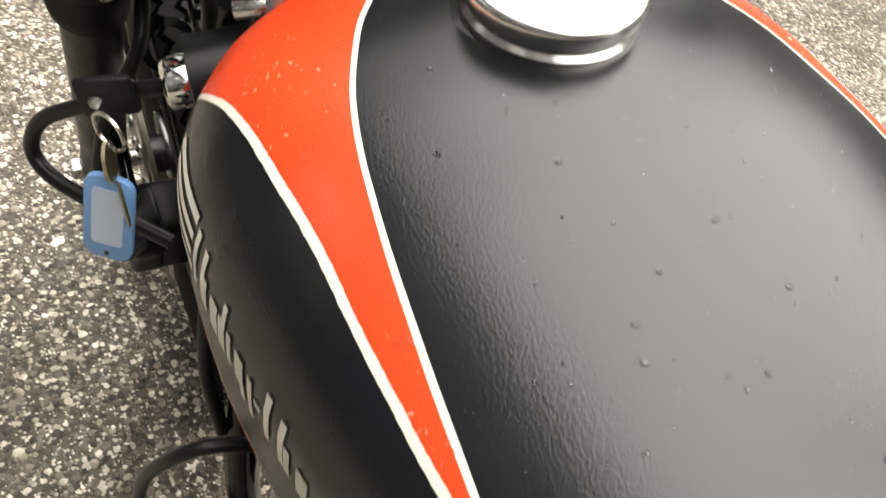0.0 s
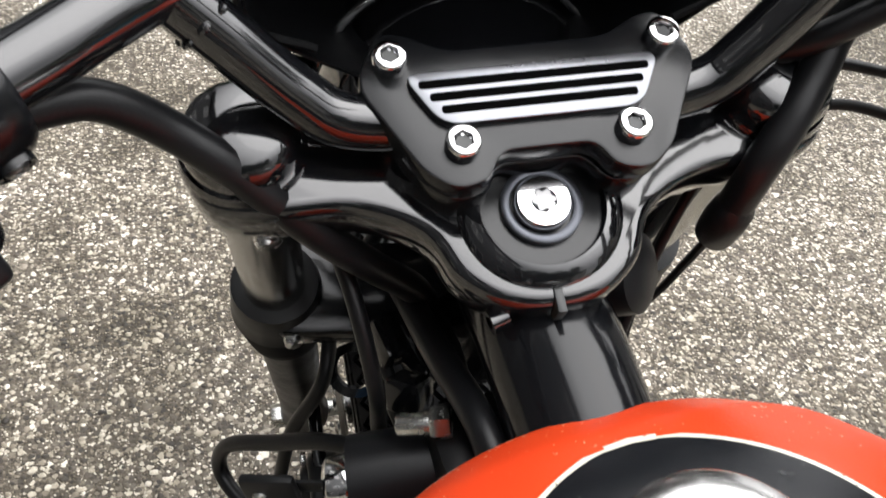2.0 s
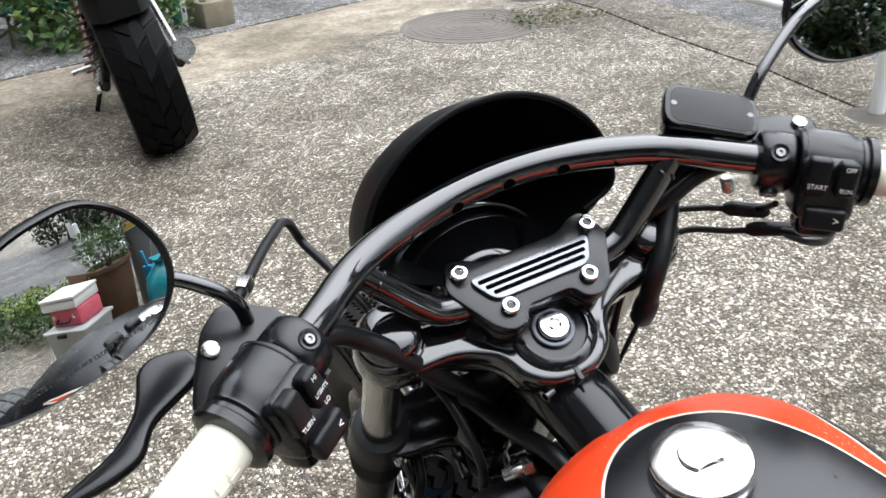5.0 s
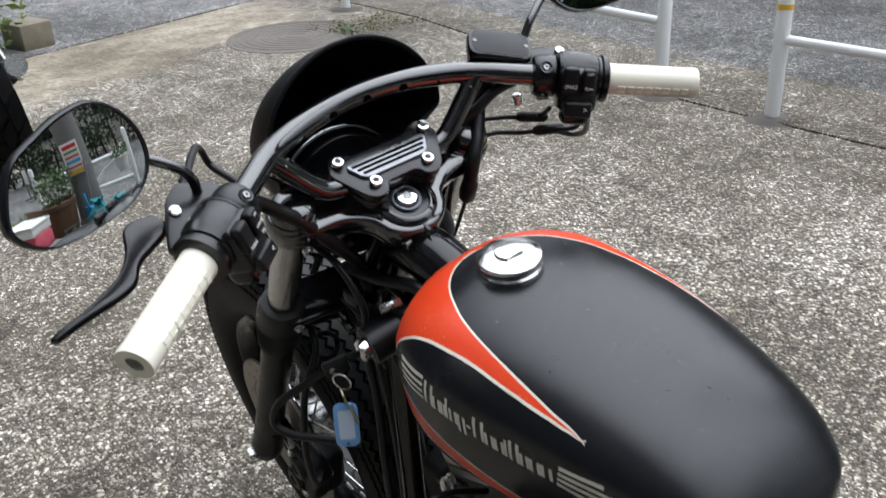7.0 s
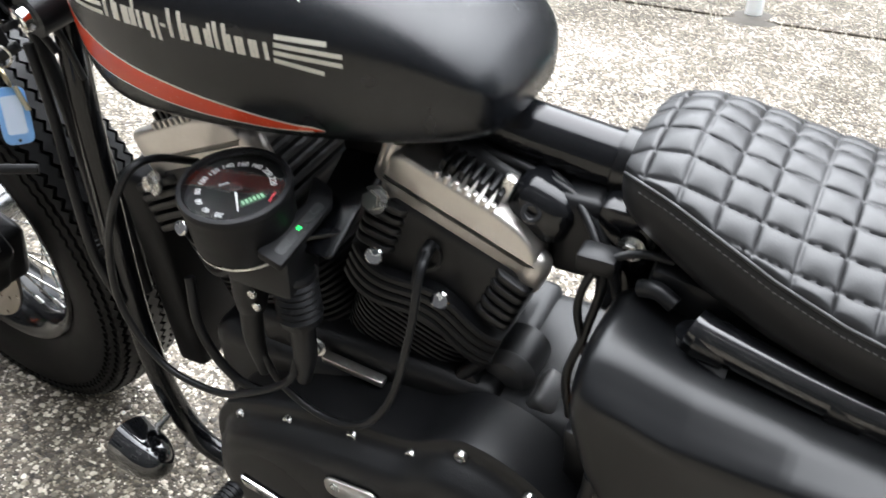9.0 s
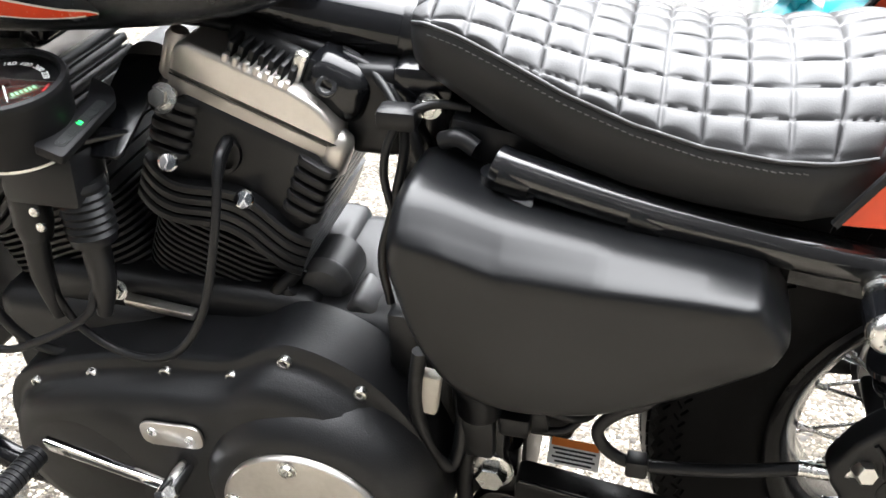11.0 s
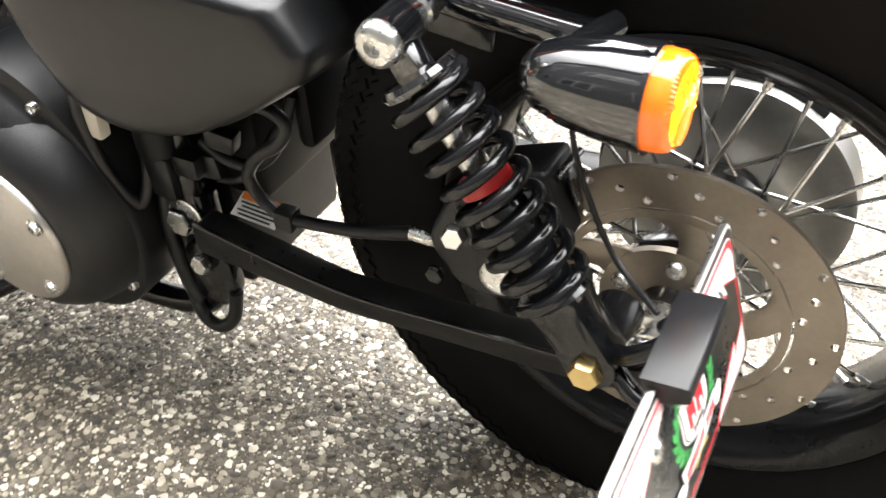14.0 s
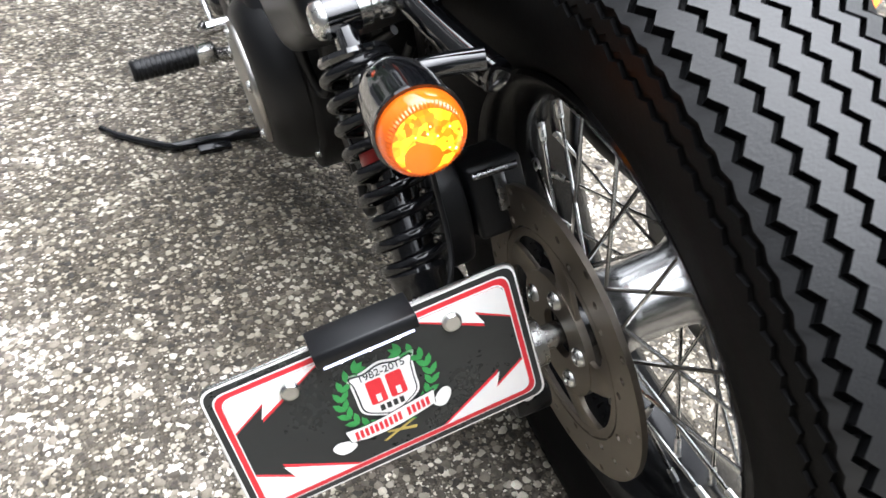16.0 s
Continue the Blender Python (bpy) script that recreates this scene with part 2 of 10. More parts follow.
def tube(pts, r, n=12, smooth=8, caps=True):
    """A round tube along a path; r is one radius or one for each end."""
    p = smooth_path(pts, smooth) if smooth else arr(pts)
    k = len(p)
    rr = np.full(k, r) if np.isscalar(r) else np.interp(np.linspace(0, 1, k), np.linspace(0, 1, len(r)), r)
    t = np.gradient(p, axis=0)
    t /= np.linalg.norm(t, axis=1)[:, None] + 1e-12
    u = np.cross(t[0], (0, 0, 1))
    if np.linalg.norm(u) < 0.1:
        u = np.cross(t[0], (1, 0, 0))
    u /= np.linalg.norm(u)
    v, f = [], []
    a = np.linspace(0, 2 * np.pi, n, endpoint=False)
    for i in range(k):
        u = u - t[i] * (u @ t[i])
        u /= np.linalg.norm(u)
        w = np.cross(t[i], u)
        v.append(p[i] + rr[i] * (np.outer(np.cos(a), u) + np.outer(np.sin(a), w)))
        if i:
            o = (i - 1) * n
            f += [[o + j, o + (j + 1) % n, o + n + (j + 1) % n, o + n + j] for j in range(n)]
    if caps:
        f += [list(range(n))[::-1], list(range((k - 1) * n, k * n))]
    return np.concatenate(v), f


def lathe(prof, n=32, m=None, close=True):
    """Turns (radius, height) pairs about z."""
    a = np.linspace(0, 2 * np.pi, n, endpoint=False)
    v, f = [], []
    for r, h in prof:
        v.append(np.stack([r * np.cos(a), r * np.sin(a), np.full(n, h)], 1))
    k = len(prof)
    for i in range(k - 1):
        f += [[i * n + j, i * n + (j + 1) % n, (i + 1) * n + (j + 1) % n, (i + 1) * n + j] for j in range(n)]
    if close:
        if prof[0][0] > 1e-6:
            f.append(list(range(n))[::-1])
        if prof[-1][0] > 1e-6:
            f.append(list(range((k - 1) * n, k * n)))
    g = np.concatenate(v), f
    return tf(g, m) if m is not None else g


def ring(prof, n=48, m=None):
    """Turns a closed (radius, height) outline about z."""
    return lathe(list(prof) + [prof[0]], n, m, close=False)


def from_bm(bm):
    bm.verts.index_update()
    g = arr([v.co for v in bm.verts]), [[v.index for v in f.verts] for f in bm.faces]
    bm.free()
    return g


def box(sx, sy, sz, b=0.002, m=None, seg=2):
    bm = bmesh.new()
    bmesh.ops.create_cube(bm, size=1)
    for v in bm.verts:
        v.co = (v.co.x * sx, v.co.y * sy, v.co.z * sz)
    if b:
        bmesh.ops.bevel(bm, geom=bm.edges[:], offset=b, segments=seg, profile=0.5, affect="EDGES")
    g = from_bm(bm)
    return tf(g, m) if m is not None else g


def inset(poly, d):
    """Moves an outline inwards by d along its averaged normals."""
    p = arr(poly)
    if np.sum(p[:, 0] * np.roll(p[:, 1], -1) - np.roll(p[:, 0], -1) * p[:, 1]) < 0:
        d = -d
    e = np.roll(p, -1, 0) - p
    e /= np.linalg.norm(e, axis=1)[:, None] + 1e-12
    n = np.stack([-e[:, 1], e[:, 0]], 1)
    m = n + np.roll(n, 1, 0)
    m /= np.linalg.norm(m, axis=1)[:, None] + 1e-12
    c = np.clip((m * n).sum(1), 0.6, 1)
    return p + m * (d / c)[:, None]


def prism(poly, h, b=0.0, m=None, seg=2):
    """Extrudes a flat outline (x, y) by h along z, its rims rounded by b."""
    keep, p = [], arr(poly)
    for q in p:
        if not keep or np.linalg.norm(q - keep[-1]) > 1e-6:
            keep.append(q)
    if np.linalg.norm(keep[0] - keep[-1]) < 1e-6:
        keep.pop()
    p = arr(keep)
    lev = [(0.0, 0.0), (h, 0.0)]
    if b:
        k = max(2, seg)
        arc = [(b * (1 - math.sin(t)), b * (1 - math.cos(t))) for t in np.linspace(0, math.pi / 2, k + 1)]
        lev = [(z, d) for d, z in arc[::1]][::1]
        lev = sorted([(z, d) for d, z in arc])
        lev = lev + [(h - z, d) for z, d in lev[::-1]]
    g = loft([np.column_stack([inset(p, d) if d else p, np.full(len(p), z)]) for z, d in lev])
    return tf(g, m) if m is not None else g


def loft(rings, caps=True):
    n = len(rings[0])
    v = np.concatenate([arr(r) for r in rings])
    f = []
    for i in range(len(rings) - 1):
        f += [[i * n + j, i * n + (j + 1) % n, (i + 1) * n + (j + 1) % n, (i + 1) * n + j] for j in range(n)]
    if caps:
        f += [list(range(n))[::-1], list(range((len(rings) - 1) * n, len(rings) * n))]
    return v, f


def round_poly(pts, r, n=5):
    """Rounds the corners of an outline."""
    out = []
    k = len(pts)
    for i in range(k):
        p, a, b = Vector(pts[i]), Vector(pts[i - 1]), Vector(pts[(i + 1) % k])
        d = min(r, 0.45 * (a - p).length, 0.45 * (b - p).length)
        s, e = p + (a - p).normalized() * d, p + (b - p).normalized() * d
        for t in np.linspace(0, 1, n):
            out.append(tuple(s * (1 - t) ** 2 + p * 2 * t * (1 - t) + e * t * t))
    return out


def round_each(pts, radii, n=5):
    """Rounds each corner of an outline by its own radius."""
    out, k = [], len(pts)
    for i in range(k):
        p, a, b = Vector(pts[i]), Vector(pts[i - 1]), Vector(pts[(i + 1) % k])
        d = min(radii[i], 0.45 * (a - p).length, 0.45 * (b - p).length)
        s, e = p + (a - p).normalized() * d, p + (b - p).normalized() * d
        out += [tuple(s * (1 - t) ** 2 + p * 2 * t * (1 - t) + e * t * t) for t in np.linspace(0, 1, n)]
    return out


def spline_poly(pts, n=8):
    """A smooth closed outline through points."""
    p = [Vector(q) for q in pts]
    k, out = len(p), []
    for i in range(k):
        a, b, c, d = p[i - 1], p[i], p[(i + 1) % k], p[(i + 2) % k]
        for t in np.linspace(0, 1, n, endpoint=False):
            out.append(tuple(0.5 * (2 * b + (c - a) * t + (2 * a - 5 * b + 4 * c - d) * t * t + (3 * b - a - 3 * c + d) * t ** 3)))
    return out


def ball(r, m=None, sx=1, sy=1, sz=1, n=16):
    prof = [(r * math.sin(t), -r * math.cos(t)) for t in np.linspace(0.02, math.pi - 0.02, n)]
    g = lathe(prof, 2 * n)
    g = (g[0] * arr((sx, sy, sz)), g[1])
    return tf(g, m) if m is not None else g


def mesh_of(name, geo, material, smooth=35.0):
    me = bpy.data.meshes.new(name)
    me.from_pydata([tuple(v) for v in geo[0]], [], geo[1])
    for x in (material if isinstance(material, (list, tuple)) else [material]):
        me.materials.append(x)
    me.validate()
    bm = bmesh.new()
    bm.from_mesh(me)
    bmesh.ops.recalc_face_normals(bm, faces=bm.faces[:])
    if smooth:
        lim = radians(smooth)
        for f in bm.faces:
            f.smooth = True
        for e in bm.edges:
            e.smooth = not (len(e.link_faces) == 2 and e.calc_face_angle(0) > lim)
    bm.to_mesh(me)
    bm.free()
    return me


def part(name, geo, material, parent, label="", smooth=40.0):
    ob = new(name, mesh_of(name, geo, material, smooth))
    ob.parent = parent
    if label:
        ob["label"] = label
    return ob


def again(ob, m, parent=None):
    """Another object on the same mesh, moved by m within its parent."""
    o = new(ob.name.split(".")[0], ob.data)
    o.parent = parent or ob.parent
    o.matrix_basis = m
    if "label" in ob:
        o["label"] = ob["label"]
    return o


def thing(name, m, label, category, group="", kind=""):
    e = new(name)
    e.empty_display_size = 0.1
    e.matrix_world = m
    return tagged(e, label, category, group, kind)


def solid(name, geo, material, label, category, m=None, group="", kind="", smooth=35.0):
    """A top-level thing of one mesh."""
    ob = new(name, mesh_of(name, geo, material, smooth))
    if m is not None:
        ob.matrix_world = m
    return tagged(ob, label, category, group, kind)


def words(name, text, size, material, parent, m, label=""):
    """Lettering in the built-in font, turned into a mesh."""
    cu = bpy.data.curves.new(name, "FONT")
    cu.body, cu.size, cu.extrude, cu.align_x, cu.align_y = text, size, 0.0002, "CENTER", "CENTER"
    tmp = bpy.data.objects.new(name, cu)
    me = bpy.data.meshes.new_from_object(tmp)
    me.materials.clear()
    me.materials.append(material)
    ob = new(name, me)
    ob.parent, ob.matrix_basis = parent, m
    bpy.data.objects.remove(tmp)
    if label:
        ob["label"] = label
    return ob


def hexhead(r, h, n=6):
    return lathe([(r * 0.92, 0), (r, h * 0.12), (r, h * 0.82), (r * 0.9, h), (0, h)], n)


def cap_screw(r, h):
    """A socket-head cap screw with a hexagon recess, standing on z = 0."""
    n = 24
    a = np.linspace(0, 2 * np.pi, n, endpoint=False)
    hexa = r * 0.50 / np.cos((a + np.pi / 6) % (np.pi / 3) - np.pi / 6)
    rows = [(r, 0), (r, h * 0.86), (r * 0.95, h * 0.95), (r * 0.86, h), (hexa * 1.08, h), (hexa, h * 0.95), (hexa, h * 0.25), (hexa * 0.1, h * 0.2)]
    return loft([np.stack([q * np.cos(a), q * np.sin(a), np.full(n, z)], 1) for q, z in rows])

# ---- ground materials ----
STONE_RAMP = ((0.0, (0.036, 0.031, 0.026)), (0.24, (0.090, 0.078, 0.063)), (0.48, (0.165, 0.147, 0.121)), (0.66, (0.29, 0.262, 0.22)), (0.78, (0.52, 0.485, 0.42)), (0.87, (0.74, 0.71, 0.64)), (1.0, (0.90, 0.88, 0.83)))


def ramp_of(n, table):
    r = n.new("ShaderNodeValToRGB")
    els = r.color_ramp.elements
    els[0].position, els[0].color = table[0][0], (*table[0][1], 1)
    els[1].position, els[1].color = table[-1][0], (*table[-1][1], 1)
    for p, c in table[1:-1]:
        els.new(p).color = (*c, 1)
    return r


def ground_mat(pebble=False, shade=1.0, grey=False):
    """Sandy mortar with round stones of two sizes; smooth tan cement towards the drive."""
    m = bpy.data.materials.new("exposed_stones" if pebble else "exposed_aggregate_concrete")
    m.use_nodes = True
    n, link = m.node_tree.nodes, m.node_tree.links.new
    b = n["Principled BSDF"]

    def op(kind, a, c=None, d=None):
        q = n.new("ShaderNodeMath")
        q.operation = kind
        for i, v in enumerate((a, c, d)):
            if isinstance(v, (int, float)):
                q.inputs[i].default_value = v
            elif v is not None:
                link(v, q.inputs[i])
        return q.outputs[0]

    def rng(v, a, c, lo, hi):
        q = n.new("ShaderNodeMapRange")
        for i, x in enumerate((a, c, lo, hi)):
            q.inputs[i + 1].default_value = x
        link(v, q.inputs[0])
        return q.outputs[0]

    def mix(f, a, c, kind="MIX"):
        q = n.new("ShaderNodeMix")
        q.data_type, q.blend_type = "RGBA", kind
        for i, v in ((0, f), (6, a), (7, c)):
            if isinstance(v, tuple):
                q.inputs[i].default_value = (*v, 1)
            elif isinstance(v, (int, float)):
                q.inputs[i].default_value = v
            else:
                link(v, q.inputs[i])
        return q.outputs[2]

    tc = n.new("ShaderNodeTexCoord")
    geo = n.new("ShaderNodeNewGeometry")
    pos = geo.outputs["Position"]

    def noise(scale, detail, vec=pos):
        q = n.new("ShaderNodeTexNoise")
        q.inputs["Scale"].default_value, q.inputs["Detail"].default_value = scale, detail
        link(vec, q.inputs["Vector"])
        return q

    # broad patches: damp and mossy against pale and worn
    big = rng(noise(1.1, 6).outputs["Fac"], 0.32, 0.68, 0.62, 1.50)
    grime = rng(noise(7.0, 5).outputs["Fac"], 0.30, 0.70, 0.62, 1.38)
    mottle = rng(noise(34.0, 3).outputs["Fac"], 0.30, 0.70, 0.66, 1.36)
    # a damp patch under the engine, the bike's contact shade painted in with it
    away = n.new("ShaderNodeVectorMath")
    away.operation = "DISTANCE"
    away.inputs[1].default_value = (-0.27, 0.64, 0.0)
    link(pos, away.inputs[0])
    damp_shade = rng(op("MULTIPLY_ADD", noise(5.5, 6).outputs["Fac"], 0.36, op("SUBTRACT", away.outputs["Value"], 0.18)), 0.08, 0.34, 0.66, 1.0)
    tone = op("MULTIPLY", op("MULTIPLY", op("MULTIPLY", big, grime), mottle), op("MULTIPLY", damp_shade, shade))
    if pebble:
        col = ramp_of(n, STONE_RAMP)
        link(geo.outputs["Random Per Island"], col.inputs[0])
        fleck = rng(noise(900, 3).outputs["Fac"], 0.3, 0.7, 0.80, 1.12)
        cc = n.new("ShaderNodeCombineColor")
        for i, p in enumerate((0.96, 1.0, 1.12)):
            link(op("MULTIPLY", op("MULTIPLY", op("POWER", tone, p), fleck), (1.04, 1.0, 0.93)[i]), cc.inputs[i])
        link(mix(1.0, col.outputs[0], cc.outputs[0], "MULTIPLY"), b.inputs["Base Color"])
        b.inputs["Roughness"].default_value = 0.55
        return m
    warp = noise(130, 2)
    off = n.new("ShaderNodeVectorMath")
    off.operation = "MULTIPLY_ADD"
    off.inputs[1].default_value = (0.0035, 0.0035, 0.0)
    link(warp.outputs["Color"], off.inputs[0]), link(pos, off.inputs[2])

    def dots(scale, lo, hi):
        v = n.new("ShaderNodeTexVoronoi")
        v.voronoi_dimensions = "2D"
        v.inputs["Scale"].default_value = scale
        link(off.outputs[0], v.inputs["Vector"])
        s = n.new("ShaderNodeSeparateColor")
        link(v.outputs["Color"], s.inputs[0])
        rad = rng(s.outputs[1], 0, 1, lo, hi)
        k = rng(op("SUBTRACT", rad, v.outputs["Distance"]), -0.03, 0.05, 0.0, 1.0)
        c = ramp_of(n, STONE_RAMP)
        link(s.outputs[0], c.inputs[0])
        return k, c.outputs[0]

    sand = mix(rng(noise(420, 4).outputs["Fac"], 0.32, 0.70, 0.0, 1.0), (0.032, 0.028, 0.023), (0.20, 0.178, 0.147))
    k2, c2 = dots(215, 0.15, 0.62)
    k1, c1 = dots(100, 0.10, 0.60)
    agg = mix(k1, mix(k2, sand, c2), c1)
    # smooth cement near the drive
    sep = n.new("ShaderNodeSeparateXYZ")
    link(pos, sep.inputs[0])
    wob = op("MULTIPLY_ADD", noise(1.6, 5).outputs["Fac"], 1.5, -0.75)
    line = op("SUBTRACT", op("ADD", sep.outputs[1], wob), op("MULTIPLY_ADD", sep.outputs[0], 0.22, 4.95))
    near = op("MULTIPLY", rng(line, 0.0, 0.35, 0.0, 0.92), rng(sep.outputs[0], 2.4, 2.9, 1.0, 0.0))
    cement = mix(noise(3.0, 6).outputs["Fac"], (0.19, 0.165, 0.13), (0.36, 0.32, 0.26))
    speck = mix(rng(noise(260, 3).outputs["Fac"], 0.62, 0.72, 0.0, 0.6), cement, (0.55, 0.51, 0.44))
    col = mix(near, agg, speck)
    cc = n.new("ShaderNodeCombineColor")
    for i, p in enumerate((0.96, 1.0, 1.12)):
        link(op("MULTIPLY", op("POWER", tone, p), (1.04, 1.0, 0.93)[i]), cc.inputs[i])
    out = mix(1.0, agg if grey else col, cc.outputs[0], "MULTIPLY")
    if grey:
        hs = n.new("ShaderNodeHueSaturation")
        hs.inputs["Saturation"].default_value = 0.2
        link(out, hs.inputs["Color"])
        out = hs.outputs[0]
    link(out, b.inputs["Base Color"])
    link(rng(k1, 0, 1, 0.85, 0.55), b.inputs["Roughness"])
    bn = n.new("ShaderNodeBump")
    bn.inputs["Distance"].default_value, bn.inputs["Strength"].default_value = 0.0026, 1.0
    h = op("ADD", op("MULTIPLY", k1, 1.0), op("MULTIPLY_ADD", k2, 0.45, op("MULTIPLY", warp.outputs["Fac"], 0.4)))
    link(op("MULTIPLY", h, op("SUBTRACT", 1.0, op("MULTIPLY", near, 0.85))), bn.inputs["Height"]), link(bn.outputs[0], b.inputs["Normal"])
    return m


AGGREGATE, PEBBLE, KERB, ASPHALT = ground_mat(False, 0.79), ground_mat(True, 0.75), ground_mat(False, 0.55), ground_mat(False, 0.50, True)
DAMP = mat("damp_dirty_concrete", (0.045, 0.04, 0.033), (0.13, 0.118, 0.10), 0.8, 0.9, big=9, fine=160, bump=0.001, bumpscale=160)

# ---- the motorcycle ----
# Built upright along +y, rear axle near y = 0, then leant on its side stand.
LEAN_DEG = -8.94
bike = thing("motorcycle", pose(0, 0, 0, 0, LEAN_DEG, 0), "black custom motorcycle with orange-red tank stripes, on its side stand", "motorcycle")
REAR_AXLE = Vector((0, 0.004, 0.309))
# steering: x right, y ahead, z up along the stem
STEER_DEG, RAKE = -4.5, 30.0
FORK = Matrix.Translation((0, 1.145, 0.902)) @ pose(0, 0, 0, RAKE) @ pose(0, 0, 0, 0, 0, STEER_DEG)
LEGS = Matrix.Translation((0, 1.145, 0.902)) @ pose(0, 0, 0, RAKE + 1.3) @ pose(0, 0, 0, 0, 0, STEER_DEG)      # the legs stand a little further out
FRONT_AXLE = LEGS @ Vector((0, 0.047, -0.690))
SIDE = pose(0, 0, 0, 0, -90, 0)      # turns a lathe's z to -x (the left side)


def tyre(R, half, bead, nper, grooves=(-0.0564, -0.0376, -0.0188, 0.0, 0.0188, 0.0376, 0.0564), gw=0.0056, amp=0.0037, depth=0.006):
    """A sawtooth-tread tyre about x: zigzag grooves are cut into the crown."""
    n = nper * 2
    th = np.linspace(0, 2 * np.pi, n, endpoint=False)
    zig = np.where(np.arange(n) % 2 == 0, amp, -amp)

    def rad(x):
        return R - 0.010 * abs(x / 0.052) ** 2.4

    cols = [(-0.040, bead, 0), (-0.050, bead + 0.010, 0), (-half * 0.93, bead + 0.030, 0), (-half, R - 0.066, 0), (-half * 0.998, R - 0.050, 0)]
    # two more zigzag grooves run round each shoulder
    cols += [(-half * 0.988, R - 0.0430, 0.5), (-half * 0.945, R - 0.0420, 0.5), (-half * 0.940, R - 0.0370, 0.5), (-half * 0.972, R - 0.0355, 0.5), (-half * 0.950, R - 0.0260, 0.5), (-half * 0.908, R - 0.0255, 0.5), (-half * 0.903, R - 0.0210, 0.5), (-half * 0.925, R - 0.0180, 0.3)]
    for g in grooves:
        a, b = g - gw / 2, g + gw / 2
        cols += [(a, rad(a), 1), (a + 0.0008, rad(a) - depth, 1), (b - 0.0008, rad(b) - depth, 1), (b, rad(b), 1)]
    cols += [(-x, r, z) for x, r, z in cols[:13][::-1]]
    k = len(cols)
    v = np.zeros((k, n, 3))
    for i, (x, r, z) in enumerate(cols):
        xx = x + zig * z
        rr = np.full(n, r)
        if z == 0.5:
            xx, rr = x + 0 * zig, r + np.where(np.arange(n) % 2 == 0, 0.0028, -0.0028)
        if z == 0.3:
            xx, rr = x + 0 * zig, r + np.where(np.arange(n) % 2 == 0, 0.0016, -0.0022)
        v[i] = np.stack([xx, rr * np.cos(th), rr * np.sin(th)], 1)
    f = [[i * n + j, i * n + (j + 1) % n, (i + 1) * n + (j + 1) % n, (i + 1) * n + j] for i in range(k - 1) for j in range(n)]
    return v.reshape(-1, 3), f


def drilled(r0, r1, rows, cells, hole, pick, t, arc=2 * math.pi):
    """A flat ring about z, t thick, with round holes through the picked cells."""
    v, f = [], []

    def add(p):
        v.append(p)
        return len(v) - 1

    rs = np.linspace(r0, r1, rows + 1)
    da = arc / cells
    for zi, z in enumerate((0, t)):
        for i in range(rows):
            for j in range(cells):
                a0 = j * da
                out = []
                for s, q in ((0, 0), (0.5, 0), (1, 0), (1, 0.5), (1, 1), (0.5, 1), (0, 1), (0, 0.5)):
                    r, a = rs[i] + (rs[i + 1] - rs[i]) * q, a0 + da * s
                    out.append(add((r * math.cos(a), r * math.sin(a), z)))
                if pick(i, j):
                    rm, am = (rs[i] + rs[i + 1]) / 2, a0 + da / 2
                    c = arr((rm * math.cos(am), rm * math.sin(am), z))
                    er, ea = arr((math.cos(am), math.sin(am), 0)), arr((-math.sin(am), math.cos(am), 0))
                    inn = []
                    for m8 in range(8):
                        w = arr(v[out[m8]]) - c
                        ang = math.atan2(w @ er, w @ ea)
                        inn.append(add(tuple(c + hole * (math.cos(ang) * ea + math.sin(ang) * er))))
                    f += [[out[q], out[(q + 1) % 8], inn[(q + 1) % 8], inn[q]] for q in range(8)]
                    low = [add((v[q][0], v[q][1], t / 2)) for q in inn]
                    f += [[inn[q], inn[(q + 1) % 8], low[(q + 1) % 8], low[q]] for q in range(8)]
                else:
                    f.append(out)
    n = cells * 2
    g = join((arr(v), f), lathe([(r0, 0), (r0, t)], n, close=False), lathe([(r1, 0), (r1, t)], n, close=False))
    bm = bmesh.new()
    vs = [bm.verts.new(p) for p in g[0]]
    for q in g[1]:
        bm.faces.new([vs[i] for i in q])
    bmesh.ops.remove_doubles(bm, verts=bm.verts[:], dist=1e-5)
    return from_bm(bm)


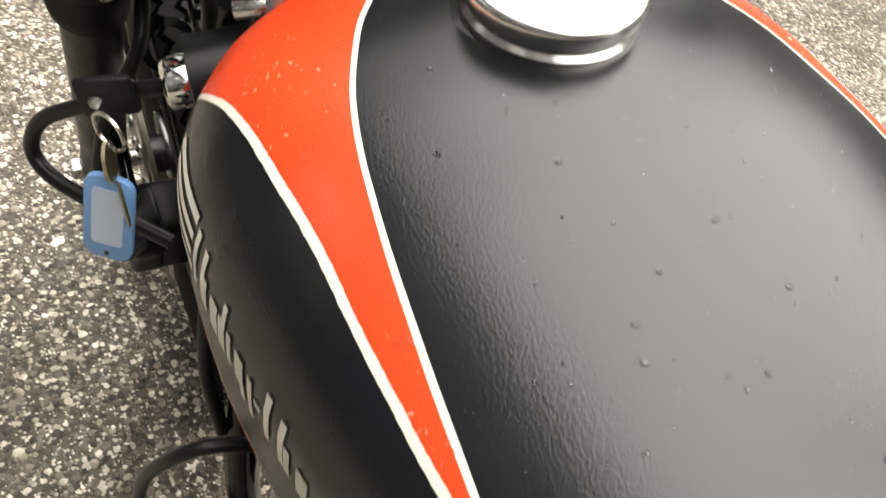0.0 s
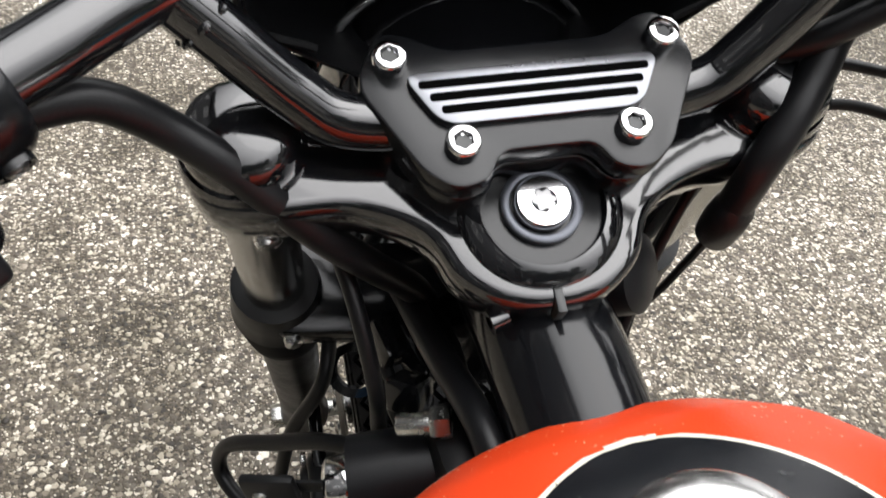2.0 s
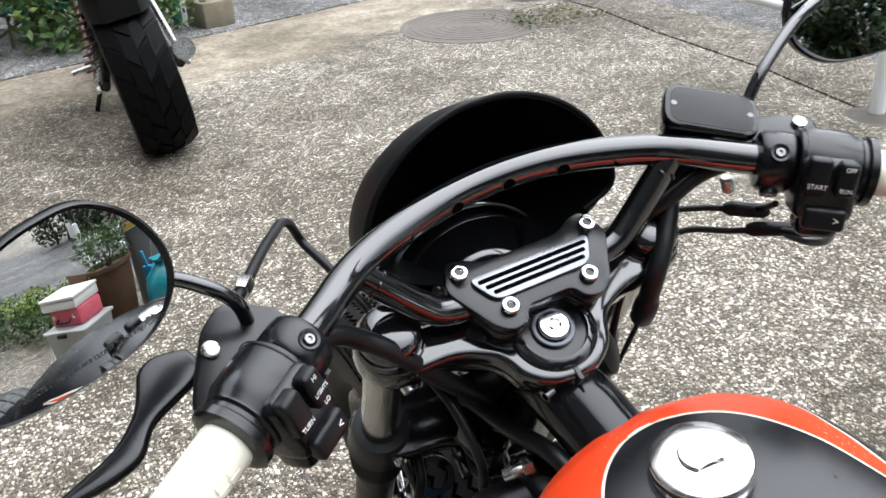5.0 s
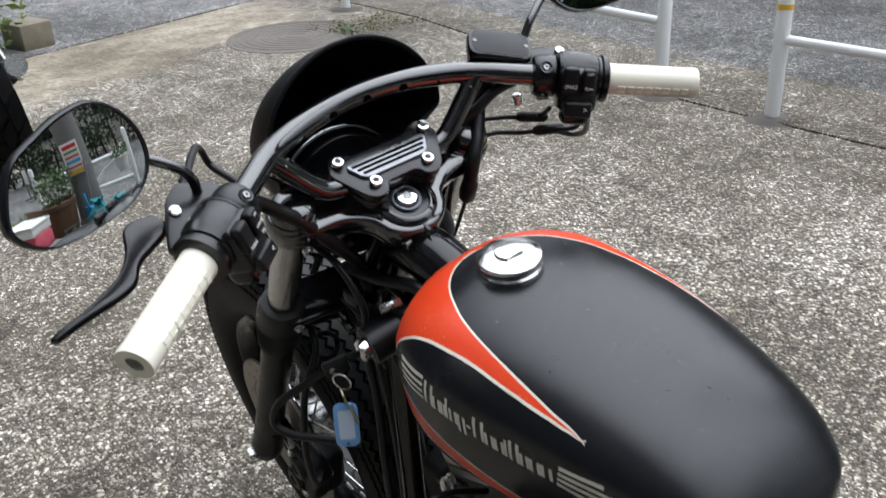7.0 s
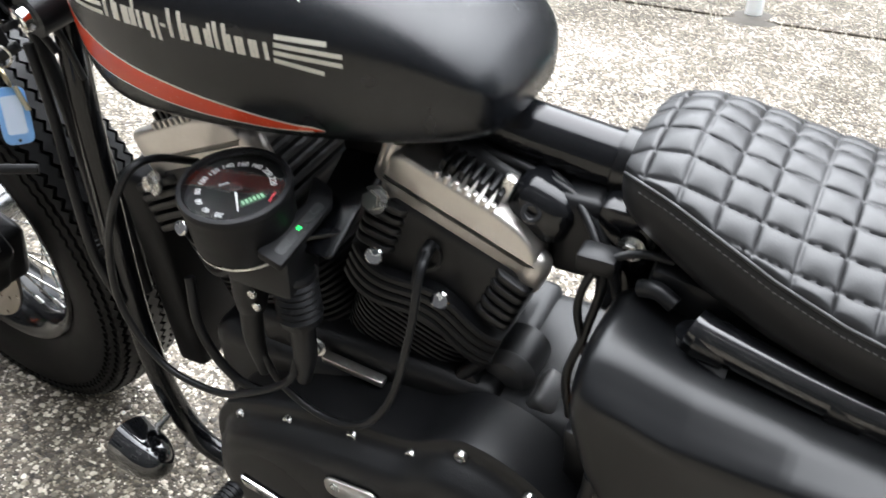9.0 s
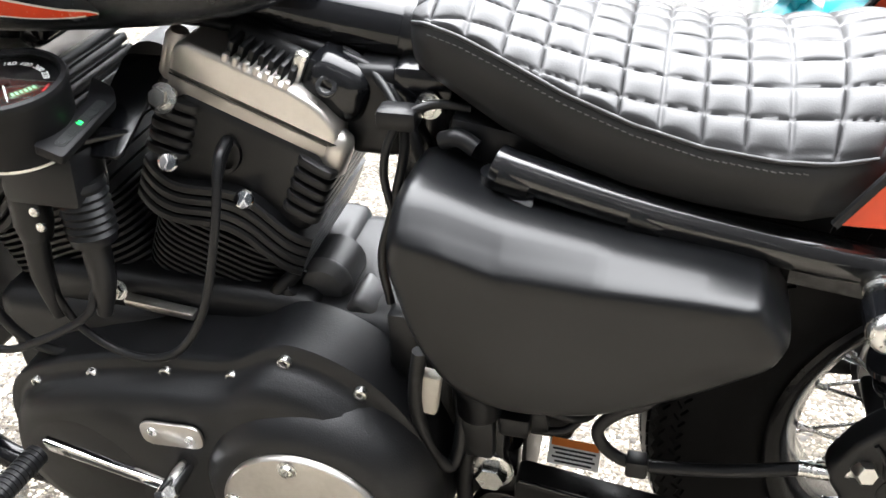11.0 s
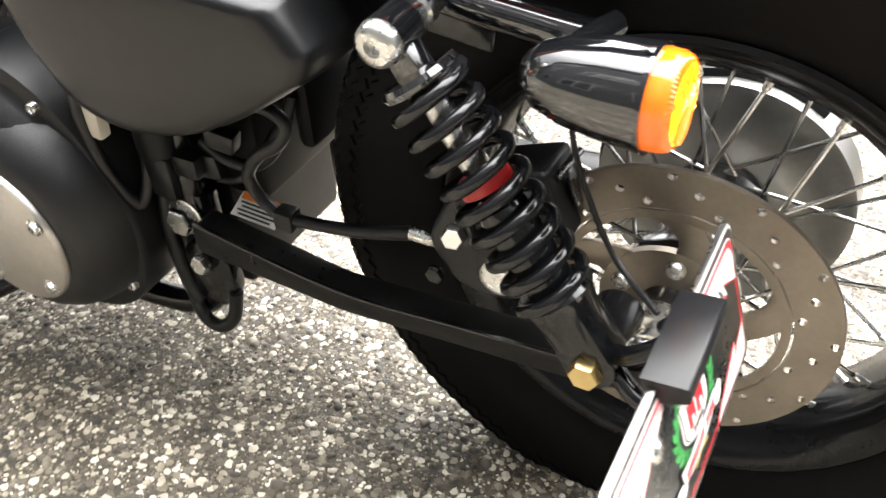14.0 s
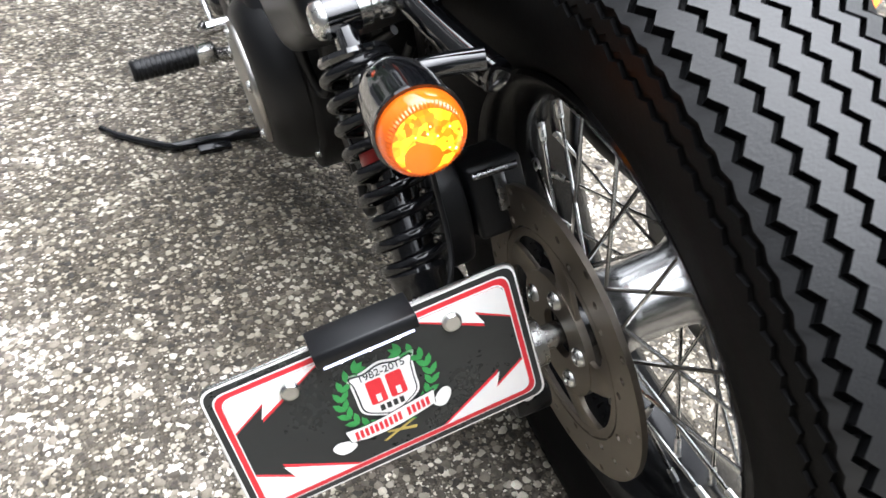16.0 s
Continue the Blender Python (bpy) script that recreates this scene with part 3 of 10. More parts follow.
def wheel(name, at, turn, R, half, disc_r, label, nper, tread):
    """Hub with tyre, rim, spokes, disc; its axle along x."""
    m = Matrix.Translation(at) @ turn
    hub = part(name, tf(join(
        lathe([(0.0, -0.075), (0.022, -0.075), (0.022, -0.060), (0.047, -0.058), (0.049, -0.050), (0.047, -0.045), (0.040, -0.038), (0.036, -0.020), (0.036, 0.020), (0.038, 0.036), (0.044, 0.045), (0.048, 0.050), (0.047, 0.058), (0.022, 0.062), (0.022, 0.075), (0, 0.075)], 48, pose(0, 0, 0, 0, 90, 0))), Matrix()), HUBM, bike, label)
    hub.matrix_basis = m
    ty = part("tyre", tyre(R, half, 0.205, nper), [RUBBER, tread], hub, "black tyre with a zigzag sawtooth tread")
    for i in (12, 16, 20, 24, 28, 32, 36, 40):
        for j in range(nper * 2):
            ty.data.polygons[i * nper * 2 + j].material_index = 1
    prof = [(0.188, 0.0), (0.190, 0.028), (0.200, 0.040), (0.206, 0.047), (0.215, 0.050), (0.217, 0.054), (0.213, 0.057), (0.205, 0.055), (0.196, 0.046), (0.184, 0.031), (0.182, 0.0)]
    prof = prof + [(r, -h) for r, h in prof[::-1][1:-1]]
    part("rim", ring(prof, 96, pose(0, 0, 0, 0, 90, 0)), BLACKRIM, hub, "gloss black laced rim")
    # spokes: 40, crossed, from two flanges
    spoke0 = nip0 = None
    for i in range(40):
        side = -1 if i % 2 else 1
        lead = 1 if (i // 2) % 2 else -1
        a = 2 * math.pi * i / 40
        h = a + lead * 0.62
        p = Vector((side * 0.050, 0.044 * math.cos(h), 0.044 * math.sin(h)))
        q = Vector((side * 0.010, 0.1835 * math.cos(a), 0.1835 * math.sin(a)))
        mm = axis(p, q - p, up=(1, 0, 0))
        d = (q - p).length
        if spoke0 is None:
            spoke0 = part("spoke", tube([(0, 0, 0), (0, 0, d)], 0.0019, 8, 0), FORKM, hub)
            nip0 = part("spoke_nipple", lathe([(0.0022, -0.018), (0.0032, -0.016), (0.0034, -0.002), (0.0042, 0.0), (0, 0.001)], 8), STEEL, hub)
            spoke0.matrix_basis = mm
            nip0.matrix_basis = mm @ Matrix.Translation((0, 0, d))
        else:
            again(spoke0, mm), again(nip0, mm @ Matrix.Translation((0, 0, d)))
    arms = []
    for i in range(5):
        a = i * 2 * math.pi / 5
        pts = []
        for t in np.linspace(0, 1, 9):
            r = 0.040 + t * (disc_r * 0.715 - 0.040)
            pts.append((r, a + 0.55 * t * t, 0.014 + 0.010 * abs(2 * t - 1) ** 1.5))
        poly = [(r * math.cos(q) - w * math.sin(q), r * math.sin(q) + w * math.cos(q)) for r, q, w in pts] + [(r * math.cos(q) + w * math.sin(q), r * math.sin(q) - w * math.cos(q)) for r, q, w in pts[::-1]]
        arms.append(prism(poly, 0.0045, 0.0008))
    arms.append(ring([(0.022, -0.001), (0.056, -0.001), (0.056, 0.0055), (0.022, 0.0055)], 48))
    arms.append(ring([(disc_r * 0.66, 0.0002), (disc_r * 0.715, 0.0002), (disc_r * 0.715, 0.0047), (disc_r * 0.66, 0.0047)], 72))
    disc = part("brake_disc", join(drilled(disc_r * 0.73, disc_r, 3, 36, 0.0036, lambda i, j: (j + i * 2) % 3 == 0, 0.005)), DISCM, hub, "drilled steel brake disc with curved arms and a brownish film")
    disc.matrix_basis = Matrix.Translation((-0.078, 0, 0)) @ pose(0, 0, 0, 0, -90, 0)
    for k, geo in enumerate(arms):
        part("disc_arm" if k < 5 else "disc_hub" if k == 5 else "disc_inner_ring", geo, DISCM, hub).matrix_basis = disc.matrix_basis
    bolt0 = None
    for i in range(5):
        a = i * 2 * math.pi / 5 + 0.3
        mm = Matrix.Translation((0.041 * math.cos(a), 0.041 * math.sin(a), 0.0055))
        if bolt0 is None:
            bolt0 = part("disc_bolt", join(lathe([(0.0085, 0), (0.0085, 0.002), (0.006, 0.005), (0.0035, 0.005), (0.003, 0.0025), (0, 0.0025)], 16)), STEEL, disc)
            bolt0.matrix_basis = mm
        else:
            again(bolt0, mm)
    return hub


wheel("rear_wheel", REAR_AXLE, pose(0, 0, 0, 20), 0.337, 0.071, 0.130, "laced rear wheel with polished hub", 116, WORNTREAD)
wheel("front_wheel", FRONT_AXLE, pose(0, 0, 0, 0, 0, STEER_DEG * 0.87) @ pose(0, 0, 0, 55), 0.340, 0.069, 0.146, "laced front wheel with polished hub", 116, SHADEDTREAD)

# ---- fuel tank ----
TK = [  # y, half width, top, widest, bottom
    (1.092, 0.012, 0.806, 0.785, 0.760), (1.086, 0.052, 0.830, 0.788, 0.728), (1.075, 0.086, 0.847, 0.792, 0.708), (1.056, 0.113, 0.860, 0.796, 0.698), (1.028, 0.132, 0.870, 0.798, 0.693), (0.995, 0.1410, 0.8750, 0.798, 0.690),
    (0.955, 0.1430, 0.8760, 0.797, 0.689), (0.905, 0.1400, 0.8720, 0.795, 0.689), (0.855, 0.1335, 0.8640, 0.791, 0.690), (0.805, 0.1240, 0.8515, 0.786, 0.692), (0.755, 0.1120, 0.8340, 0.779, 0.695), (0.715, 0.1005, 0.8150, 0.772, 0.697),
    (0.685, 0.0900, 0.7950, 0.762, 0.700), (0.664, 0.0780, 0.7730, 0.750, 0.704), (0.652, 0.0610, 0.7540, 0.741, 0.709), (0.647, 0.0350, 0.7420, 0.735, 0.716)]


def tank_sections(n=64):
    """Rings of the tank; each ring starts at the top and runs round; v is its fraction from top to bottom."""
    ys = np.array([s[0] for s in TK])[::-1]
    cols = [np.array([s[i] for s in TK])[::-1] for i in range(1, 5)]
    y = np.concatenate([np.linspace(0.647, 0.664, 8, endpoint=False), np.linspace(0.664, 1.05, 60, endpoint=False), np.linspace(1.05, 1.092, 20)])
    w, zt, zm, zb = [np.interp(y, ys, c) for c in cols]
    zb = zb - 0.006 * np.clip((y - 0.66) / 0.08, 0, 1) * np.clip((1.07 - y) / 0.06, 0, 1)
    rings = []
    th = np.linspace(0, 2 * np.pi, n, endpoint=False)
    for i in range(len(y)):
        s, c = np.sin(th), np.cos(th)
        up = c >= 0
        e1, e2 = 0.86, 0.30
        x = w[i] * np.sign(s) * np.abs(s) ** np.where(up, e1, e2)
        z = np.where(up, zm[i] + (zt[i] - zm[i]) * np.abs(c) ** 0.92, zm[i] - (zm[i] - zb[i]) * np.abs(c) ** 0.55)
        rings.append(np.stack([x, np.full(n, y[i]), z], 1))
    return y, rings


def smooth_rings(rings, k=3):
    a = np.array(rings)
    for _ in range(k):
        b = a.copy()
        b[1:-1] = 0.25 * a[:-2] + 0.5 * a[1:-1] + 0.25 * a[2:]
        a = b
    return list(a)


def tank_paint():
    """Satin black with an orange-red nose band; pinstripes run along its edges."""
    m = bpy.data.materials.new("tank_paint")
    m.use_nodes = True
    nt, n = m.node_tree, m.node_tree.nodes
    b, link = n["Principled BSDF"], m.node_tree.links.new
    tc = n.new("ShaderNodeTexCoord")
    sp = n.new("ShaderNodeSeparateXYZ")
    link(tc.outputs["Object"], sp.inputs[0])

    def op(kind, a, b2=None, c=None):
        q = n.new("ShaderNodeMath")
        q.operation = kind
        for i, v in enumerate((a, b2, c)):
            if v is None:
                continue
            if isinstance(v, (int, float)):
                q.inputs[i].default_value = v
            else:
                link(v, q.inputs[i])
        return q.outputs[0]

    wob = n.new("ShaderNodeTexNoise")
    wob.inputs["Scale"].default_value, wob.inputs["Detail"].default_value = 300, 2
    link(tc.outputs["Object"], wob.inputs["Vector"])
    jit = op("MULTIPLY_ADD", wob.outputs["Fac"], 0.0005, -0.00025)
    X, Y, Z = op("ABSOLUTE", sp.outputs[0]), sp.outputs[1], op("ADD", sp.outputs[2], jit)
    t = op("DIVIDE", op("SUBTRACT", Y, 0.70), 0.40)

    def curve(pts, lo, hi):
        f = n.new("ShaderNodeFloatCurve")
        c = f.mapping.curves[0]
        pts = [((y - 0.70) / 0.40, (v - lo) / (hi - lo)) for y, v in sorted(pts)]
        c.points[0].location, c.points[1].location = pts[0], pts[-1]
        for p in pts[1:-1]:
            c.points.new(*p)
        f.mapping.update()
        link(t, f.inputs["Value"])
        return op("MULTIPLY_ADD", f.outputs[0], hi - lo, lo)

    xt = curve([(0.70, 0.20), (0.785, 0.112), (0.797, 0.1062), (0.842, 0.1040), (0.882, 0.1005), (0.927, 0.0940), (0.964, 0.0850), (0.990, 0.0735), (1.012, 0.0600), (1.028, 0.0440), (1.038, 0.0290), (1.044, 0.0150), (1.0465, 0.0), (1.10, 0.0)], 0.0, 0.2)
    zu = curve([(0.70, 0.90), (0.785, 0.836), (0.797, 0.8235), (0.815, 0.8264), (0.838, 0.8317), (0.879, 0.8400), (0.925, 0.8472), (0.968, 0.8487), (1.000, 0.8450), (1.020, 0.8370), (1.035, 0.826), (1.046, 0.810), (1.051, 0.788), (1.10, 0.60)], 0.60, 0.90)
    zl = curve([(0.70, 0.60), (0.780, 0.700), (0.789, 0.7112), (0.818, 0.7160), (0.865, 0.7263), (0.910, 0.7374), (0.953, 0.7500), (0.982, 0.7605), (1.005, 0.7710), (1.025, 0.7810), (1.037, 0.790), (1.10, 0.90)], 0.60, 0.90)
    zb = curve([(0.70, 0.72), (0.789, 0.7104), (0.83, 0.7072), (0.86, 0.7090), (0.923, 0.7173), (0.972, 0.7300), (0.995, 0.7370), (1.02, 0.7450), (1.045, 0.7540), (1.10, 0.765)], 0.60, 0.90)
    upper = op("GREATER_THAN", Z, 0.792)
    top_in = op("MULTIPLY", op("LESS_THAN", X, xt), upper)
    side_in = op("MULTIPLY", op("LESS_THAN", Z, zu), op("GREATER_THAN", Z, zl))
    back = op("LESS_THAN", Y, 0.789)
    under = op("LESS_THAN", Z, zb)
    black = op("MINIMUM", op("ADD", op("ADD", top_in, side_in), op("ADD", back, under)), 1.0)
    red = op("SUBTRACT", 1.0, black)

    def near(a, c, w):
        return op("LESS_THAN", op("ABSOLUTE", op("SUBTRACT", a, c)), w)

    front = op("GREATER_THAN", Y, 0.798)
    wide = curve([(0.70, 0.0004), (0.795, 0.0004), (0.83, 0.0009), (0.95, 0.0010), (1.00, 0.0012), (1.02, 0.0015), (1.033, 0.0019), (1.041, 0.0028), (1.0452, 0.0065), (1.0472, 0.0110), (1.0480, 0.0), (1.10, 0.0)], 0.0, 0.02)
    l1 = op("MULTIPLY", op("MULTIPLY", near(X, xt, wide), upper), front)
    l2 = op("MULTIPLY", op("MULTIPLY", near(Z, zu, op("MINIMUM", wide, 0.0010)), front), op("GREATER_THAN", X, 0.06))
    l3 = op("MULTIPLY", op("MULTIPLY", near(Z, zl, 0.0010), op("GREATER_THAN", Y, 0.789)), op("GREATER_THAN", X, 0.06))
    l4 = op("MULTIPLY", near(Z, zb, 0.0007), op("GREATER_THAN", Y, 0.80))
    line = op("MINIMUM", op("ADD", l1, op("ADD", op("ADD", l2, l3), l4)), 1.0)
    # chipped and rubbed spots
    chip = n.new("ShaderNodeTexNoise")
    chip.inputs["Scale"].default_value, chip.inputs["Detail"].default_value = 420, 6
    link(tc.outputs["Object"], chip.inputs["Vector"])
    line = op("MULTIPLY", line, op("GREATER_THAN", chip.outputs["Fac"], 0.30))
    big = n.new("ShaderNodeTexNoise")
    big.inputs["Scale"].default_value, big.inputs["Detail"].default_value = 18, 5
    link(tc.outputs["Object"], big.inputs["Vector"])

    def blend(f, a, c):
        q = n.new("ShaderNodeMix")
        q.data_type = "RGBA"
        for i, v in ((0, f), (6, a), (7, c)):
            if isinstance(v, tuple):
                q.inputs[i].default_value = (*v, 1)
            else:
                link(v, q.inputs[i])
        return q.outputs[2]

    kb = blend(big.outputs["Fac"], (0.0038, 0.0044, 0.0058), (0.0064, 0.0073, 0.0092))
    rb = blend(big.outputs["Fac"], (0.62, 0.040, 0.010), (0.72, 0.068, 0.016))
    spk = op("MULTIPLY", op("GREATER_THAN", op("MULTIPLY_ADD", big.outputs["Fac"], 0.45, chip.outputs["Fac"]), 0.925), red)
    rb = blend(op("MULTIPLY", spk, 0.55), rb, (0.75, 0.42, 0.25))
    col = blend(line, blend(red, kb, rb), (0.72, 0.68, 0.58))
    link(col, b.inputs["Base Color"])
    r = n.new("ShaderNodeMapRange")
    r.inputs[3].default_value, r.inputs[4].default_value = 0.22, 0.30
    link(big.outputs["Fac"], r.inputs[0]), link(r.outputs[0], b.inputs["Roughness"])
    # faint orange-peel and drying water spots
    peel = n.new("ShaderNodeTexNoise")
    peel.inputs["Scale"].default_value, peel.inputs["Detail"].default_value = 900, 2
    link(tc.outputs["Object"], peel.inputs["Vector"])
    b1 = n.new("ShaderNodeBump")
    b1.inputs["Distance"].default_value, b1.inputs["Strength"].default_value = 0.00013, 1.0
    link(peel.outputs["Fac"], b1.inputs["Height"])
    link(b1.outputs[0], b.inputs["Normal"])
    b.inputs["Specular IOR Level"].default_value = 0.46
    return m


_rings = tank_sections()[1]
tank = part("fuel_tank", loft(smooth_rings(_rings)), tank_paint(), bike, "satin black fuel tank with an orange-red nose band and cream pinstripes", smooth=60)


def tank_drop(x, y, side=None):
    """The tank's surface below (x, y), or out at height y on its left side when side is a y."""
    if side is None:
        ok, p, nrm, _ = tank.ray_cast((x, y, 1.2), (0, 0, -1))
    else:
        ok, p, nrm, _ = tank.ray_cast((-0.4, side, y), (1, 0, 0))
    return (p, nrm) if ok else (Vector((0, 0, 0)), Vector((0, 0, 1)))


bpy.context.view_layer.update()
# filler cap
CAPM = Matrix.Translation((-0.003, 0.979, 0.8750)) @ pose(0, 0, 0, 1.5) @ Matrix.Diagonal((0.81, 0.81, 0.90, 1))
capb = part("filler_cap", tf(lathe([(0.0405, -0.004), (0.0405, 0.003), (0.0385, 0.005), (0.0385, 0.008), (0.0415, 0.0095), (0.0420, 0.0145), (0.0414, 0.0163), (0.0398, 0.0174), (0.0300, 0.0192), (0.0200, 0.0205), (0.0100, 0.0212), (0.0, 0.0214)], 72), CAPM), CAPCHROME, bike, "polished chrome filler cap")
turn = [(0.0190 * math.cos(q), 0.0185 * math.sin(q)) for q in np.linspace(radians(-52), radians(232), 48)] + [(0.0108 * math.cos(q), -0.0150 + 0.0042 * math.sin(q)) for q in np.linspace(radians(168), radians(12), 14)]
part("cap_lug", tf(prism(turn, 0.0050, 0.0016, CAPM @ Matrix.Translation((0.0, 0.0000, 0.0190)) @ pose(0, 0, 0, 0, 0, -10), 3), Matrix()), CAPCHROME, capb)
part("cap_seal", tf(ring([(0.038, -0.006), (0.0435, -0.006), (0.0435, -0.002), (0.038, 0.0)], 60), CAPM), PRINTK, capb)


def stroke(name, pts, width, material, parent, label="", lift=0.0006, closed=False):
    """A painted band along a line of (y, z) on the tank's left side; it follows the curved skin."""
    p = arr(pts + [pts[0]] if closed else pts)
    seg = np.concatenate([[0], np.cumsum(np.linalg.norm(np.diff(p, axis=0), axis=1))])
    k = max(3, int(seg[-1] / 0.0018))
    q = np.stack([np.interp(np.linspace(0, seg[-1], k), seg, p[:, i]) for i in (0, 1)], 1)
    d = np.gradient(q, axis=0)
    if closed:
        d[0] = d[-1] = q[1] - q[-2]
    d /= np.linalg.norm(d, axis=1)[:, None] + 1e-9
    nr = np.stack([-d[:, 1], d[:, 0]], 1)
    v, f = [], []
    for i in range(k):
        for w in (-0.5, -0.17, 0.17, 0.5):
            y, z = q[i] + nr[i] * w * width
            a, nrm = tank_drop(0, z, side=y)
            v.append(tuple(a + nrm * lift))
        if i:
            o = (i - 1) * 4
            f += [[o + j, o + j + 1, o + j + 5, o + j + 4] for j in range(3)]
    return part(name, (arr(v), f), material, parent, label, smooth=0)


# side marks: plain cream bars in a row, and their speed lines
HX, HZ, EX, EZ = 0.9730, 0.7975, 0.8165, 0.7768


def at_text(u, v):
    """u along the row 0..1, v in metres above its foot."""
    return (HX + (EX - HX) * u, HZ + (EZ - HZ) * u + v)


glyphs = [(0.008, 0.060, 0.0, 0.0235), (0.088, 0.050, 0.0, 0.0150), (0.158, 0.030, 0.0, 0.0150), (0.203, 0.0, 0.0, 0.0225), (0.236, 0.046, 0.0, 0.0150), (0.303, 0.046, -0.006, 0.0150), (0.372, 0.030, 0.0085, 0.0085), (0.432, 0.062, 0.0, 0.0235), (0.520, 0.050, 0.0, 0.0150), (0.592, 0.050, 0.0, 0.0150), (0.664, 0.0, 0.0, 0.0200), (0.698, 0.050, 0.0, 0.0225), (0.772, 0.042, 0.0, 0.0150), (0.838, 0.050, 0.0, 0.0150), (0.912, 0.054, 0.0, 0.0150)]
for i, (u, w, v0, v1) in enumerate(glyphs):
    if w == 0 or v0 == v1:
        decal_line = [at_text(u, v0), at_text(u + w, v1)]
        stroke("painted_bar", decal_line, 0.0030, CREAM, tank)
    else:
        stroke("painted_bar", [at_text(u, v0), at_text(u, v1)], 0.0036, CREAM, tank)
        stroke("painted_bar", [at_text(u + w, v0), at_text(u + w, v1)], 0.0036, CREAM, tank)
for k in range(4):
    # lines ahead of the row
    z0 = 0.8215 - k * 0.0062
    stroke("speed_line", [(1.0185 - 0.0015 * k, z0 + 0.0005), (0.9765, z0 - 0.0012 * k)], 0.0036, CREAM, tank)
for a, za, c, zc in ((0.8135, 0.7975, 0.7720, 0.7932), (0.8145, 0.7910, 0.7600, 0.7840), (0.8155, 0.7845, 0.7605, 0.7765), (0.8165, 0.7780, 0.7762, 0.7690)):
    # lines behind it
    stroke("speed_line", [(a, za), (c, zc)], 0.0040, CREAM, tank)
# drops of water on the top
random.seed(5)
drop0 = None
for i in range(420):
    x, y = random.uniform(-0.11, 0.11), random.uniform(0.69, 1.03)
    if math.hypot(x, y - 0.98) < 0.05:
        continue
    p, nrm = tank_drop(x, y)
    if nrm.z < 0.5:
        continue
    r = random.choice((0.0003, 0.0003, 0.0004, 0.0004, 0.0005, 0.0006, 0.0006, 0.0011))
    mm = axis(p + nrm * -0.0001, nrm) @ Matrix.Diagonal((r * random.uniform(0.8, 1.6), r, r * 0.55, 1))
    if drop0 is None:
        drop0 = part("water_drop", lathe([(1.0, 0), (0.92, 0.42), (0.66, 0.76), (0.3, 0.95), (0, 1.0)], 10), mat("water", (1, 1, 1), (1, 1, 1), 0.0, 0.01, trans=1.0, ior=1.33), tank)
        drop0.matrix_basis = mm
    else:
        again(drop0, mm)

# ---- front end ----
HL = FORK @ pose(0, 0, 0, -RAKE)      # at the stem, axes level with the frame


def bar_point(s, side):
    d = Vector((side * 0.798, -0.591, 0.113)).normalized()
    return Vector((side * 0.140, 0.072, 0.073)) + d * s, d


half_bar = [(0.0, 0.107, 0.070), (0.05, 0.1025, 0.070), (0.10, 0.0895, 0.071), (0.14, 0.072, 0.073)]
left_end, dl = bar_point(0.272, -1)
right_end, dr = bar_point(0.260, 1)
bar_pts = [tuple(left_end)] + [tuple(bar_point(0.12, -1)[0])] + [tuple(bar_point(0.05, -1)[0])] + [(-x, y, z) for x, y, z in half_bar[::-1]] + half_bar[1:] + [tuple(bar_point(0.05, 1)[0]), tuple(bar_point(0.12, 1)[0]), tuple(right_end)]
handlebar = part("handlebar", tf(tube(bar_pts, 0.0127, 24, 10), FORK), GLOSS, bike, "gloss black tubular handlebar with welded braces")
for sx in (-1, 1):
    pts = [(sx * 0.139, 0.071, 0.071), (sx * 0.122, 0.062, 0.054), (sx * 0.098, 0.049, 0.030), (sx * 0.078, 0.041, 0.017), (sx * 0.040, 0.038, 0.013)]
    part("brace", tf(tube(pts, 0.0118, 20, 8), FORK), GLOSS, handlebar)
    for k in range(7):
        a = 0.9 * k
        part("weld_bead", tf(ball(0.0034, axis((sx * 0.1285, 0.0652, 0.0600), (sx * 0.62, 0.34, 0.66)) @ Matrix.Translation((0.0108 * math.cos(a), 0.0108 * math.sin(a), 0.001 * math.sin(3 * a))), 1, 1, 0.6, 6), FORK), GLOSS, handlebar)
for x in (-0.094, -0.047, 0.0, 0.047, 0.094):
    y = float(np.interp(abs(x), [0, 0.05, 0.1], [0.107, 0.1025, 0.0895]))
    slope = float(np.interp(abs(x), [0, 0.05, 0.1], [0, -0.17, -0.30])) * (1 if x > 0 else -1)
    rings = []
    for r, up in ((0.0066, -0.0003), (0.0065, 0.0003), (0.0058, 0.0004), (0.0053, 0.0001), (0.0024, 0.0001), (0.0004, 0.0001)):
        a = np.linspace(0, 2 * np.pi, 24, endpoint=False)
        t = r * np.sin(a) / 0.0127 + 0.16
        rings.append(np.stack([x + r * np.cos(a), y + slope * r * np.cos(a) - (0.0127 + up) * np.cos(t), 0.0705 + (0.0127 + up) * np.sin(t)], 1))
    hole = part("bar_hole", tf(loft(rings[:4], caps=False), FORK), GLOSS, handlebar, smooth=60)
    part("hole_mouth", tf(loft(rings[3:], caps=True), FORK), VOID, hole, smooth=60)

